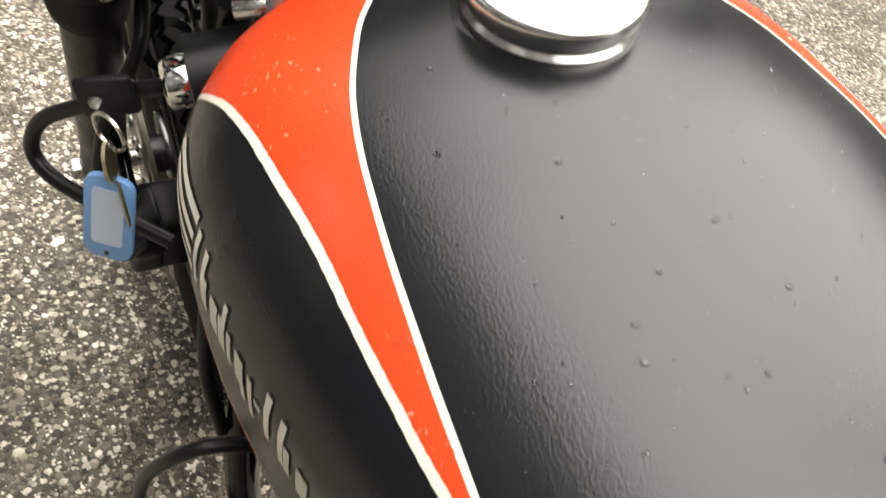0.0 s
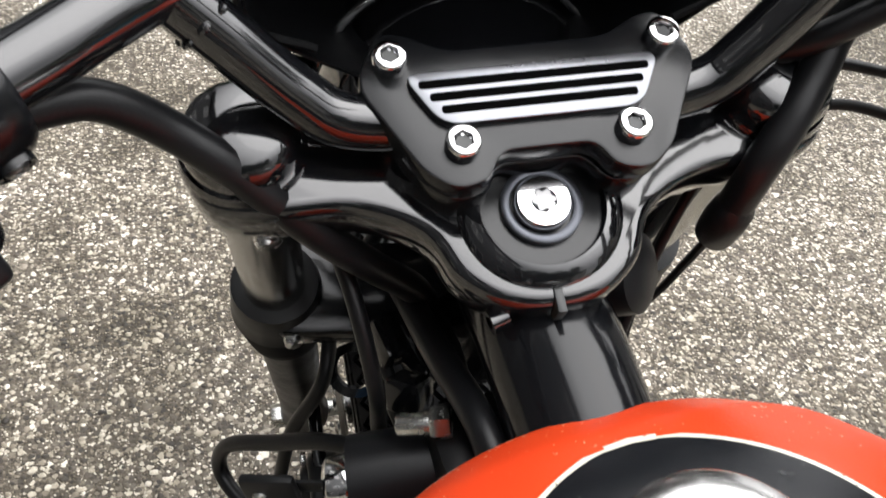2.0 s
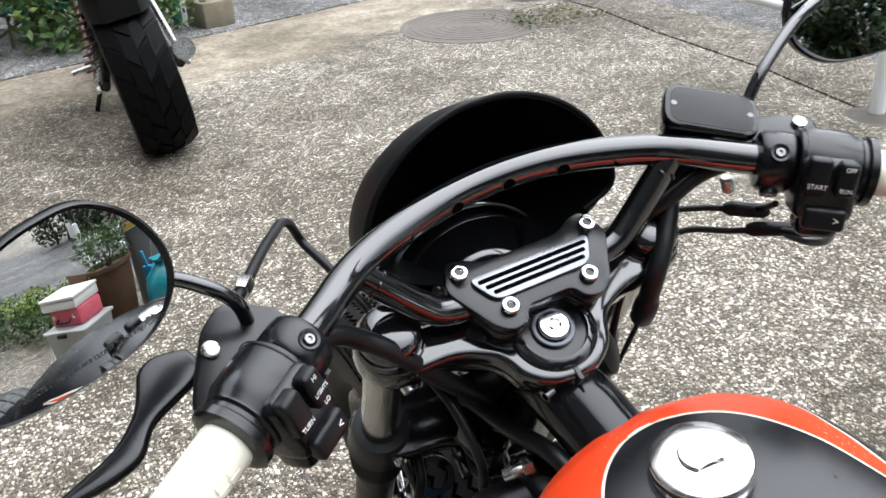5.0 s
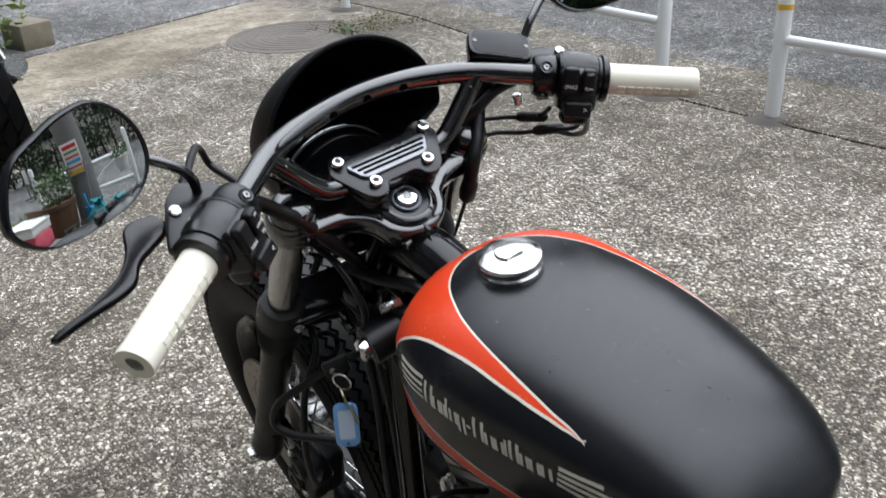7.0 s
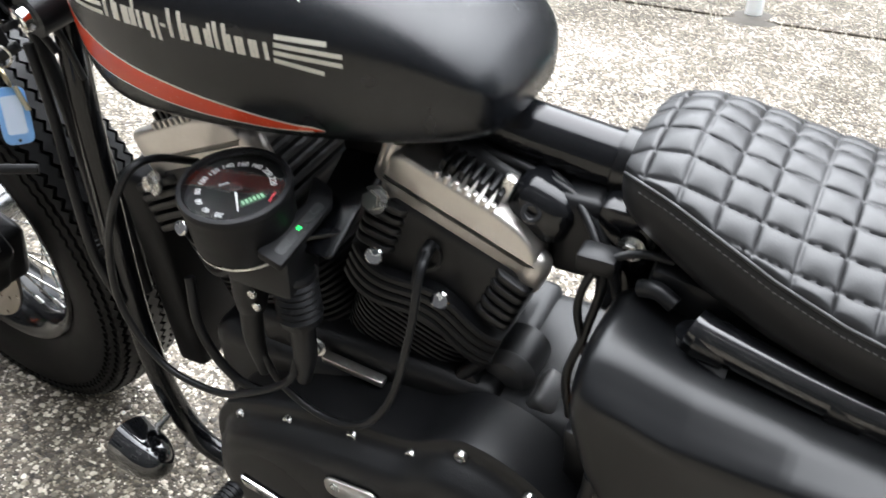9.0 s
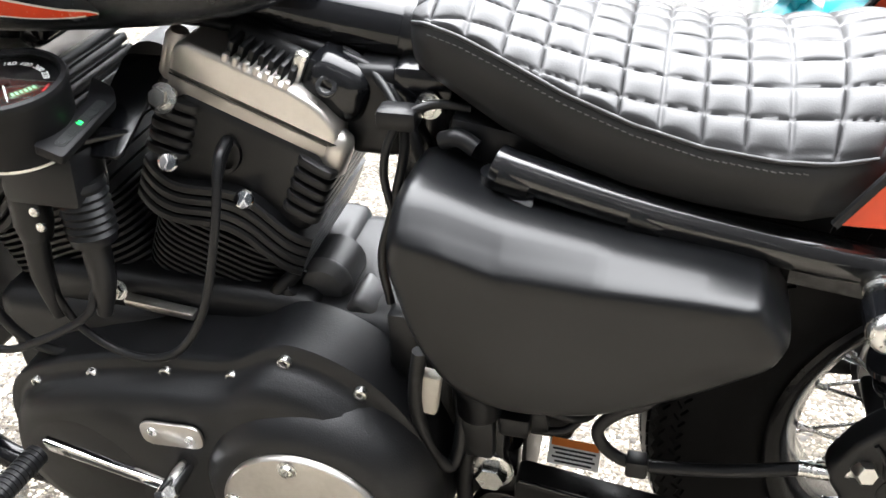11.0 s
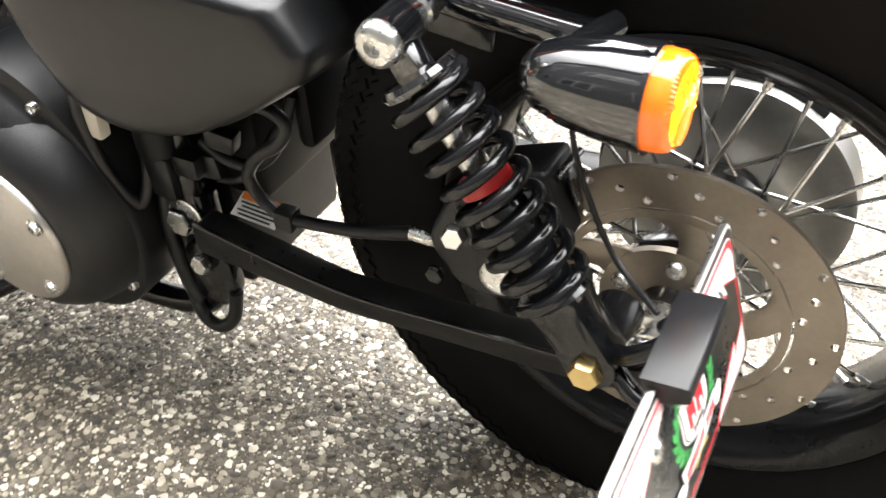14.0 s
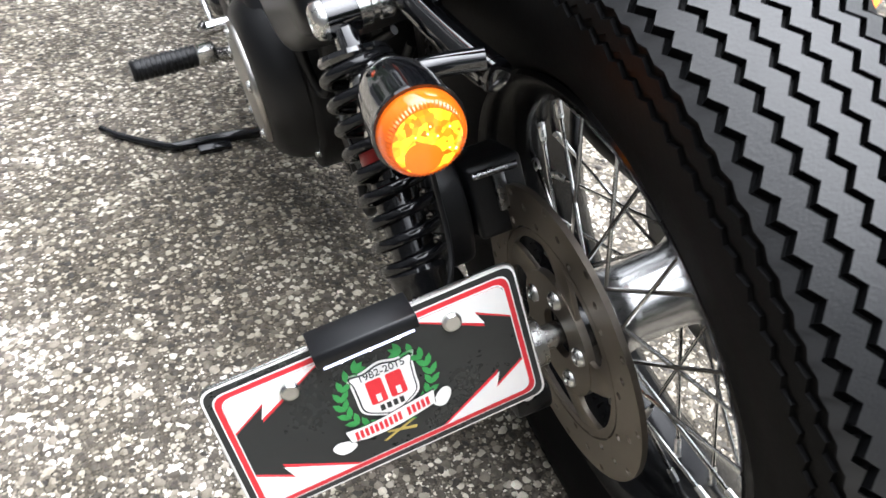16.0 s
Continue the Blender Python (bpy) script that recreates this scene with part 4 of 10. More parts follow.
# riser clamp with its ribbed cap
outl = round_poly([(-0.074, 0.050), (-0.062, 0.074), (-0.050, 0.072), (-0.035, 0.063), (0.035, 0.063), (0.050, 0.072), (0.062, 0.074), (0.074, 0.050), (0.052, 0.008), (0.040, -0.001), (0.026, 0.002), (0.020, 0.014), (-0.020, 0.014), (-0.026, 0.002), (-0.040, -0.001), (-0.052, 0.008)], 0.009, 5)
clamp = part("riser_clamp", tf(join(prism(outl, 0.0125, 0.0016, Matrix.Translation((0, 0, 0.0165))), prism([(x * 0.96, y * 0.96 + 0.0012) for x, y in outl], 0.024, 0.002, Matrix.Translation((0, 0, -0.010)))), FORK), SATIN, bike, "satin black handlebar clamp with a ribbed cap")
for sx in (-1, 1):
    part("riser", tf(lathe([(0.019, -0.035), (0.0185, -0.014), (0.021, -0.006), (0.021, 0.004)], 28, Matrix.Translation((sx * 0.044, 0.034, 0))), FORK), GLOSS, clamp)
plate_o = round_poly([(-0.0555, 0.0505), (0.0555, 0.0505), (0.0420, 0.0255), (-0.0420, 0.0255)], 0.0085, 7)
insert = part("clamp_insert", tf(prism(plate_o, 0.0050, 0.0008, Matrix.Translation((0, 0, 0.0286))), FORK), RIBM, clamp, "grey metal insert with three dark slots")
for yy, w in ((0.0322, 0.0412), (0.0382, 0.0450), (0.0442, 0.0488)):
    slot = round_poly([(-w, yy - 0.0019), (w, yy - 0.0019), (w, yy + 0.0019), (-w, yy + 0.0019)], 0.0018, 4)
    part("insert_slot", tf(prism(slot, 0.0006, 0.0001, Matrix.Translation((0, 0, 0.0333))), FORK), VOID, insert)
for x, y in ((-0.0355, 0.0165), (0.0355, 0.0165), (-0.0585, 0.058), (0.0585, 0.058)):
    b = part("clamp_screw", tf(cap_screw(0.0072, 0.0085), FORK @ Matrix.Translation((x, y, 0.0288))), CHROME, clamp, "chrome socket-head screw")
    part("socket", tf(lathe([(0.0034, 0.0), (0.0034, 0.0004), (0, 0.0004)], 6), FORK @ Matrix.Translation((x, y, 0.0288 + 0.0058))), PRINTK, b)

# top yoke: hub round the stem, arms to the fork tubes
yk = spline_poly([(-0.150, 0.045), (-0.142, 0.068), (-0.122, 0.074), (-0.085, 0.062), (-0.045, 0.060), (0.0, 0.060), (0.045, 0.060), (0.085, 0.062), (0.122, 0.074), (0.142, 0.068), (0.150, 0.045), (0.140, 0.020), (0.115, 0.012), (0.080, 0.010), (0.052, -0.004), (0.040, -0.026), (0.022, -0.040), (0.0, -0.044), (-0.022, -0.040), (-0.040, -0.026), (-0.052, -0.004), (-0.080, 0.010), (-0.115, 0.012), (-0.140, 0.020)], 5)
yoke = part("top_yoke", tf(prism(yk, 0.030, 0.006, Matrix.Translation((0, 0, -0.034)), 3), FORK), GLOSS, bike, "gloss black top yoke")
part("stem_collar", tf(ring([(0.0268, -0.006), (0.036, -0.006), (0.0365, -0.002), (0.0330, 0.0015), (0.0280, 0.0028), (0.0268, 0.0010)], 48), FORK), GLOSS, yoke)
part("stem_recess", tf(lathe([(0.0270, -0.0012), (0.0, -0.0012)], 40, close=False), FORK), SATIN, yoke)
part("stem_washer", tf(ring([(0.0138, -0.0010), (0.0180, -0.0010), (0.0180, 0.0018), (0.0172, 0.0024), (0.0146, 0.0024), (0.0138, 0.0018)], 40), FORK), mat("blued_steel_washer", (0.075, 0.08, 0.095), (0.11, 0.115, 0.13), 0.32, 0.42, metal=0.8), yoke, "grey steering stem washer")
sb = part("stem_bolt", tf(lathe([(0.0124, 0.000), (0.0124, 0.0045), (0.0114, 0.0062), (0.0058, 0.0062), (0.0054, 0.002), (0, 0.002)], 36), FORK), CHROME, yoke, "bright steering stem bolt")
lobes = [((0.0046 + 0.0008 * math.cos(6 * t)) * math.cos(t), (0.0046 + 0.0008 * math.cos(6 * t)) * math.sin(t)) for t in np.linspace(0, 2 * np.pi, 48, endpoint=False)]
part("stem_bolt_socket", tf(prism(lobes, 0.0008, 0, Matrix.Translation((0, 0, 0.0057))), FORK), DARKSTEEL, sb)
part("pinch_slot", tf(box(0.004, 0.022, 0.032, 0.0005, Matrix.Translation((0, -0.036, -0.019))), FORK), PRINTK, yoke)
part("pinch_screw", tf(lathe([(0.0055, 0), (0.0055, 0.008), (0.003, 0.008), (0.003, 0.004), (0, 0.004)], 14, axis((-0.020, -0.040, -0.022), (-1, -0.3, 0))), FORK), GLOSS, yoke)

# fork legs
for sx in (-1, 1):
    X, Y = sx * 0.122, 0.045
    leg = part("fork_leg", tf(lathe([(0.0195, 0.008), (0.0195, -0.30)], 32, Matrix.Translation((X, Y, 0))), LEGS), FORKM, bike, "hard-chromed fork tube")
    part("fork_cap", tf(lathe([(0.027, -0.036), (0.0285, -0.028), (0.0285, -0.004), (0.027, -0.001)], 32, Matrix.Translation((X, Y, 0))), LEGS), GLOSS, leg)
    part("fork_top_nut", tf(lathe([(0.0255, -0.002), (0.0255, 0.006), (0.022, 0.013), (0.018, 0.0152), (0.012, 0.0168), (0.006, 0.0176), (0, 0.0178)], 40, Matrix.Translation((X, Y, 0))), LEGS), GLOSS, leg, "domed gloss black fork cap", smooth=70)
    pr = [(0.0205, -0.195), (0.0275, -0.197), (0.0290, -0.205), (0.0300, -0.222), (0.0315, -0.236)]
    for k in range(6):
        z = -0.240 - k * 0.0088
        pr += [(0.0325 - k * 0.0006, z), (0.0290 - k * 0.0006, z - 0.0044)]
    pr += [(0.0285, -0.296), (0.0250, -0.300)]
    part("fork_gaiter", tf(lathe(pr, 36, Matrix.Translation((X, Y, 0))), LEGS), HOSE, leg, "ribbed black rubber fork gaiter")
    part("pinch_bolt", tf(lathe([(0.0058, 0), (0.0058, 0.006), (0.004, 0.0075), (0, 0.0075)], 16, axis((X - sx * 0.006, Y - 0.030, -0.222), (-sx * 0.2, -1, 0.1))), LEGS), STEEL, leg)
    part("upper_bolt", tf(lathe([(0.0062, 0), (0.0062, 0.006), (0.004, 0.0075), (0, 0.0075)], 16, axis((X - sx * 0.004, Y - 0.027, -0.040), (-sx * 0.2, -1, -0.2))), LEGS), STEEL, leg)
    part("fork_slider", tf(lathe([(0.0225, -0.296), (0.0225, -0.47), (0.0235, -0.60), (0.0245, -0.66), (0.0270, -0.675), (0.0270, -0.700), (0.018, -0.712), (0, -0.713)], 28, Matrix.Translation((X, Y, 0))), LEGS), SWINGB, leg, "black fork slider")
    part("axle_bolt", tf(hexhead(0.013, 0.016), LEGS @ axis((X + sx * 0.022, Y, -0.691), (sx, 0, 0))), STEEL, leg)
low = spline_poly([(-0.150, 0.045), (-0.140, 0.072), (-0.10, 0.074), (0, 0.064), (0.10, 0.074), (0.140, 0.072), (0.150, 0.045), (0.125, 0.016), (0.06, 0.004), (0.03, -0.026), (0, -0.032), (-0.03, -0.026), (-0.06, 0.004), (-0.125, 0.016)], 5)
part("lower_yoke", tf(prism(low, 0.030, 0.005, Matrix.Translation((0, 0, -0.238))), LEGS), FRAMEB, bike)
part("steering_stem", tf(lathe([(0.016, -0.24), (0.016, -0.03)], 20), LEGS), FRAMEB, bike)
part("front_axle", tf(tube([(-0.125, 0.045, -0.690), (0.125, 0.045, -0.690)], 0.010, 16, 0), LEGS), STEEL, bike)
# front fender brace and caliper
YZ = Matrix(((0, 0, 1, 0), (1, 0, 0, 0), (0, 1, 0, 0), (0, 0, 0, 1)))
cal = part("front_caliper", tf(join(
    prism(round_poly([(-0.098, -0.548), (-0.062, -0.536), (-0.022, -0.556), (-0.012, -0.600), (-0.030, -0.646), (-0.070, -0.664), (-0.098, -0.640), (-0.090, -0.594)], 0.014, 5), 0.034, 0.007, Matrix.Translation((-0.124, 0, 0)) @ YZ, 3),
    box(0.046, 0.060, 0.095, 0.012, Matrix.Translation((-0.080, -0.058, -0.600)) @ pose(0, 0, 0, -14), 3)), LEGS), WRINKLE, bike, "black front brake caliper")
for z in (-0.578, -0.624):
    part("piston_boss", tf(lathe([(0.021, -0.004), (0.021, 0.004), (0.018, 0.008), (0.010, 0.009), (0.009, 0.006), (0, 0.006)], 28, axis((-0.124, -0.050, z), (-1, 0, 0))), LEGS), WRINKLE, cal)
part("caliper_mount", tf(prism(round_poly([(-0.04, -0.548), (0.040, -0.560), (0.044, -0.585), (-0.02, -0.600)], 0.010, 4), 0.014, 0.003, Matrix.Translation((-0.118, 0, 0)) @ YZ), LEGS), FRAMEB, cal)
for z in (-0.57, -0.63):
    part("caliper_bolt", tf(hexhead(0.007, 0.006), LEGS @ axis((-0.1245, -0.024 if z > -0.6 else -0.078, z + 0.005), (-1, 0, 0))), STEEL, cal)
part("brake_hose", tf(tube([(-0.100, -0.075, -0.56), (-0.135, -0.10, -0.50), (-0.145, -0.075, -0.40), (-0.128, -0.035, -0.315), (-0.100, -0.01, -0.262), (-0.085, 0.035, -0.250), (-0.050, 0.078, -0.215), (-0.010, 0.090, -0.150), (0.020, 0.085, -0.090)], 0.0052, 12, 8), LEGS), HOSE, bike, "black brake hose")
# headlamp and its cowl
def hl_loft(secs, n=40):
    rings = []
    for yy, rx, rz, cz in secs:
        a = np.linspace(0, 2 * np.pi, n, endpoint=False)
        rings.append(np.stack([rx * np.sin(a), np.full(n, yy), cz + rz * np.cos(a)], 1))
    return loft(rings)


lamp = part("headlamp", tf(hl_loft([(y, rx * 1.14, rz * 1.14, cz) for y, rx, rz, cz in [(0.075, 0.004, 0.004, -0.043), (0.077, 0.022, 0.022, -0.043), (0.085, 0.040, 0.040, -0.043), (0.10, 0.055, 0.055, -0.043), (0.125, 0.067, 0.067, -0.043), (0.15, 0.0715, 0.0715, -0.043), (0.175, 0.073, 0.073, -0.043), (0.195, 0.072, 0.072, -0.043)]]), HL), GLOSS, bike, "gloss black headlamp shell")
part("headlamp_ring", tf(ring([(0.0878 + 0.0030 * math.cos(a), 0.0030 * math.sin(a)) for a in np.linspace(0, 2 * math.pi, 12, endpoint=False)], 72, Matrix.Translation((-0.004, 0.150, -0.041)) @ pose(0, 0, 0, -90)), HL), CHROME, lamp, "thin chrome trim ring")
part("headlamp_lens", tf(lathe([(0.071, 0.0), (0.066, 0.008), (0.045, 0.016), (0, 0.020)], 40, Matrix.Translation((0, 0.195, -0.043)) @ pose(0, 0, 0, -90)), HL), GLASS, lamp)
part("headlamp_nut", tf(ball(0.016, Matrix.Translation((0.0, 0.074, -0.030)), 1, 0.7, 0.7), HL), GLOSS, lamp)


def cowl():
    """A domed shell, open towards the rider."""
    rim = [(0.0, 0.012), (-0.045, 0.018), (-0.085, 0.036), (-0.112, 0.055), (-0.1165, 0.072), (-0.112, 0.094), (-0.098, 0.121), (-0.076, 0.144), (-0.050, 0.160), (-0.022, 0.1690), (0.0, 0.1705), (0.022, 0.1690), (0.050, 0.160), (0.076, 0.144), (0.098, 0.121), (0.112, 0.094), (0.1165, 0.072), (0.112, 0.055), (0.085, 0.036), (0.045, 0.018), (0.0, 0.012)]
    p = smooth_path([(x, 0, z) for x, z in rim], 4)
    k = len(p)
    steps = np.linspace(0, 1, 16)
    out = []
    for d, off in ((0.0, 0.0), (0.0035, 0.0035)):
        for t in steps:
            y = 0.078 + 0.165 * t
            s = (1 - (t * 0.995) ** 2.3) ** 0.5
            cz = 0.03
            sx, sz = s, s * (1 - 0.06 * t)
            q = np.stack([p[:, 0] * sx, np.full(k, y), cz + (p[:, 2] - cz) * sz - 0.035 * t], 1)
            n = q - arr((0, y, 0.03))
            n[:, 1] = 0
            n /= np.linalg.norm(n, axis=1)[:, None]
            out.append(q - n * off)
    v = np.concatenate(out)
    m, f = len(steps), []
    for s in (0, 1):
        for i in range(m - 1):
            for j in range(k - 1):
                a = s * m * k + i * k + j
                f.append([a, a + 1, a + k + 1, a + k])
    for j in range(k - 1):
        f.append([j, j + 1, m * k + j + 1, m * k + j])
        a = (m - 1) * k + j
        f.append([a, a + 1, a + m * k + 1, a + m * k])
    for i in range(m - 1):
        for j in (0, k - 1):
            a = i * k + j
            f.append([a, a + k, a + k + m * k, a + m * k])
    return v, f


fair = part("headlamp_cowl", tf(cowl(), HL), MATTE, bike, "matt black headlamp cowl, open towards the rider")
part("cowl_lip", tf(tube([(x, 0.078, z) for x, z in [(-0.085, 0.043), (-0.112, 0.055), (-0.1165, 0.072), (-0.112, 0.094), (-0.098, 0.121), (-0.076, 0.144), (-0.050, 0.160), (-0.022, 0.1690), (0.0, 0.1705), (0.022, 0.1690), (0.050, 0.160), (0.076, 0.144), (0.098, 0.121), (0.112, 0.094), (0.1165, 0.072), (0.112, 0.055), (0.085, 0.043)]], 0.0022, 8, 4), HL), MATTE, fair)
for sx in (-1, 1):
    part("cowl_bracket", tf(join(box(0.004, 0.05, 0.022, 0.001, Matrix.Translation((sx * 0.098, 0.135, 0.015))), tube([(sx * 0.098, 0.12, 0.015), (sx * 0.086, 0.115, 0.012)], 0.006, 10, 0)), HL), PLASTIC, fair)

# ---- controls ----
def grip(side):
    s0, s1 = (0.153, 0.273) if side < 0 else (0.151, 0.261)
    p, d = bar_point(s0, side)
    m = FORK @ axis(p, d)
    L = s1 - s0
    prof = [(0.0130, 0.0), (0.0178, 0.0005), (0.0185, 0.004)]
    prof += [(0.0180, 0.010), (0.0176, L - 0.012), (0.0182, L - 0.004), (0.0176, L), (0.0085, L), (0.0080, L - 0.012), (0, L - 0.012)]
    g = part("grip", tf(lathe(prof, 40), m), IVORY, bike, "ivory rubber hand grip")
    # two rows of moulded square pads
    for a in (radians(34), radians(12)) if side < 0 else (radians(171), radians(193)):
        for k in range(8):
            mm = Matrix.Translation((0.0177 * math.cos(a), 0.0177 * math.sin(a), 0.018 + k * 0.0108)) @ pose(0, 0, 0, 0, 0, math.degrees(a))
            part("grip_pad", tf(box(0.0020, 0.0056, 0.0088, 0.0005, mm, 1), m), IVORY, g)
    return g


for side in (-1, 1):
    grip(side)
    p, d = bar_point(0.066, side)
    m = FORK @ axis(p, d)
    fx = 1 if side < 0 else -1          # towards the rider
    # lever clamp on the bar, then the switch housing
    cl = part("lever_clamp", tf(lathe([(0.014, -0.001), (0.0215, 0.0), (0.0238, 0.003), (0.0246, 0.010), (0.0246, 0.0225), (0.0230, 0.0255), (0.014, 0.026)], 32), m), SATIN, bike, "black lever clamp")
    for px, py, dx, dy in ((fx * 0.010, 0.0215, fx * 0.35, 1), (fx * 0.0215, -0.012, fx, -0.35)):
        part("screw_seat", tf(ring([(0.0046, -0.004), (0.0078, -0.004), (0.0072, 0.0026), (0.0052, 0.0020)], 22), m @ axis((px, py, 0.012), (dx, dy, 0))), SATIN, cl)
        part("clamp_screw", tf(lathe([(0.0046, 0.0), (0.0044, 0.0022), (0.0034, 0.0032), (0.0018, 0.0032), (0.0016, 0.0016), (0, 0.0016)], 18), m @ axis((px, py, 0.012), (dx, dy, 0))), DARKSTEEL, cl)
    ms = m @ pose(0, 0, 0, 0, 0, fx * 36) @ Matrix.Diagonal((1.12, 1.12, 1.0, 1))
    sw = part("switch_housing", tf(join(
        lathe([(0.0185, 0.027), (0.0245, 0.0285), (0.0262, 0.033), (0.0268, 0.052), (0.0262, 0.066), (0.0240, 0.071), (0.0240, 0.073), (0.0222, 0.075), (0.0222, 0.078), (0.0246, 0.080), (0.0246, 0.086), (0.020, 0.088)], 44),
        box(0.036, 0.046, 0.046, 0.009, Matrix.Translation((fx * 0.014, -0.010, 0.050)), 4),
        box(0.026, 0.032, 0.034, 0.008, Matrix.Translation((fx * 0.008, -0.032, 0.052)), 4)), ms), SATIN, bike, "black handlebar switch housing")
    part("housing_seam", tf(ring([(0.0266, 0.0), (0.0272, 0.0), (0.0272, 0.0008), (0.0266, 0.0008)], 44, Matrix.Translation((0, 0, 0.0315))), ms), PRINTK, sw)
    face = ms @ Matrix.Translation((fx * 0.0325, 0, 0.050)) @ Matrix(((0, 0, fx, 0), (0, 1, 0, 0), (-fx, 0, 0, 0), (0, 0, 0, 1)))
    # on this face x runs along the bar, y up, z towards the rider
    for bx, by, w, h, text in ((-0.0115, 0.001, 0.0175, 0.027, "a"), (0.0095, 0.001, 0.0150, 0.025, "b"), (0.0, -0.0285, 0.032, 0.016, "c")):
        part("button", tf(box(w, h, 0.011, 0.0034, Matrix.Translation((bx, by, 0.001 - (0.002 if text == "c" else 0))) @ pose(0, 0, 0, 6 if text != "c" else 0), 3), face), PLASTIC, sw)
    zt = 0.0072
    if side > 0:
        for tx, bx, by, sz in (("START", -0.0115, -0.0055, 0.0050), ("OFF", 0.0095, 0.0085, 0.0044), ("RUN", 0.0095, -0.0065, 0.0044)):
            words("lettering", tx, sz, DIALW, sw, face @ Matrix.Translation((bx, by, zt + by * 0.1)) @ pose(0, 0, 0, 6), "white lettering on the button")
    else:
        for tx, bx, by, sz in (("HI", 0.0095, 0.0088, 0.0046), ("LIGHTS", 0.0095, -0.0010, 0.0040), ("LO", 0.0095, -0.0090, 0.0044), ("TURN", -0.0115, -0.0085, 0.0046)):
            words("lettering", tx, sz, DIALW, sw, face @ Matrix.Translation((bx, by, zt + by * 0.1)) @ pose(0, 0, 0, 6), "white lettering on the button")
    words("arrow_mark", ">" if side > 0 else "<", 0.008, DIALW, sw, face @ Matrix.Translation((0.008, -0.0285, 0.0050)))
    # lever perch and blade, ahead of the grip
    perch = part("lever_perch", tf(prism(round_poly([(0.004, -0.004), (0.004, 0.022), (-0.014, 0.052), (-0.036, 0.050), (-0.060, 0.036), (-0.084, 0.020), (-0.070, 0.002), (-0.046, -0.006), (-0.024, -0.010)] if side < 0 else [(0.0, -0.004), (0.0, 0.030), (0.020, 0.040), (0.055, 0.046), (0.062, 0.034), (0.044, 0.014), (0.024, -0.004)], 0.006, 4), 0.014, 0.003, Matrix.Translation((side * 0.196, 0.046, 0.068)) @ pose(0, 0, 0, 0, side * 4, side * -34)), FORK), SATIN, bike, "black lever perch")
    part("pivot_pin", tf(lathe([(0.0062, 0.0), (0.0062, 0.003), (0.0048, 0.004), (0, 0.004)], 16, Matrix.Translation((side * 0.252, 0.050, 0.079))), FORK), STEEL, perch)
    lv = [(side * x, y, z) for x, y, z in ((0.244, 0.046, 0.066), (0.266, 0.062, 0.062), (0.288, 0.061, 0.059), (0.300, 0.042, 0.058), (0.306, 0.025, 0.058), (0.322, 0.012, 0.059), (0.355, 0.002, 0.060), (0.398, -0.010, 0.060))]
    if side > 0:
        lv = [(side * x, y, z) for x, y, z in ((0.244, 0.046, 0.066), (0.266, 0.060, 0.052), (0.288, 0.058, 0.040), (0.300, 0.042, 0.034), (0.306, 0.025, 0.032), (0.322, 0.012, 0.032), (0.355, 0.002, 0.033), (0.398, -0.010, 0.033))]
    if side < 0:
        blade = round_each([(-0.259, 0.052), (-0.266, 0.067), (-0.289, 0.070), (-0.301, 0.063), (-0.309, 0.036), (-0.328, 0.016), (-0.366, 0.0005), (-0.396, -0.0085), (-0.402, -0.0125), (-0.397, -0.0165), (-0.370, -0.0090), (-0.332, -0.0030), (-0.313, 0.0040), (-0.302, 0.0240), (-0.284, 0.0330), (-0.266, 0.0420)], [0.004, 0.004, 0.006, 0.006, 0.012, 0.014, 0.02, 0.004, 0.003, 0.004, 0.02, 0.014, 0.012, 0.010, 0.006, 0.004], 5)
        part("lever", tf(prism(blade, 0.0105, 0.0036, Matrix.Translation((0, 0, 0.0555)), 4), FORK), SATIN, perch, "matt black hand lever")
        continue
    lp = smooth_path(lv, 8)
    rings = []
    for i, q in enumerate(lp):
        t = i / (len(lp) - 1)
        d = arr(lp[min(i + 1, len(lp) - 1)]) - arr(lp[max(i - 1, 0)])
        d /= np.linalg.norm(d)
        u = np.cross(d, (0, 0, 1))
        w = (0.0170 if side < 0 else 0.0125) * (1 - 0.42 * t) * (1 if t < 0.97 else 0.6)
        h = 0.0052 * (1 - 0.2 * t) * (1 if t < 0.97 else 0.6)
        a = np.linspace(0, 2 * np.pi, 16, endpoint=False)
        rings.append(q + np.outer(np.sign(np.cos(a)) * np.abs(np.cos(a)) ** 0.7 * w, u) + np.outer(np.sign(np.sin(a)) * np.abs(np.sin(a)) ** 0.7 * h, (0, 0, 1)))
    part("lever", tf(loft(rings), FORK), SATIN, perch)

# brake fluid reservoir on the right bar
RESM = Matrix.Translation((0.182, 0.085, 0.062)) @ pose(0, 0, 0, 0, 0, -35) @ Matrix.Diagonal((0.98, 0.98, 0.76, 1))
cup = round_poly([(-0.040, -0.023), (0.040, -0.023), (0.040, 0.023), (-0.040, 0.023)], 0.016, 7)
res = part("brake_reservoir", tf(loft([np.column_stack([arr(cup) * k, np.full(len(cup), z)]) for z, k in ((0.0, 0.80), (0.003, 0.88), (0.010, 0.94), (0.026, 0.97), (0.0265, 1.0), (0.033, 1.0), (0.0365, 0.97), (0.038, 0.90))]), FORK @ RESM), FRAMEB, bike, "black brake fluid reservoir")
part("reservoir_lid", tf(prism(round_poly([(-0.035, -0.0195), (0.035, -0.0195), (0.035, 0.0195), (-0.035, 0.0195)], 0.012, 6), 0.0012, 0.0004, Matrix.Translation((0, 0, 0.0374))), FORK @ RESM), PLASTIC, res)
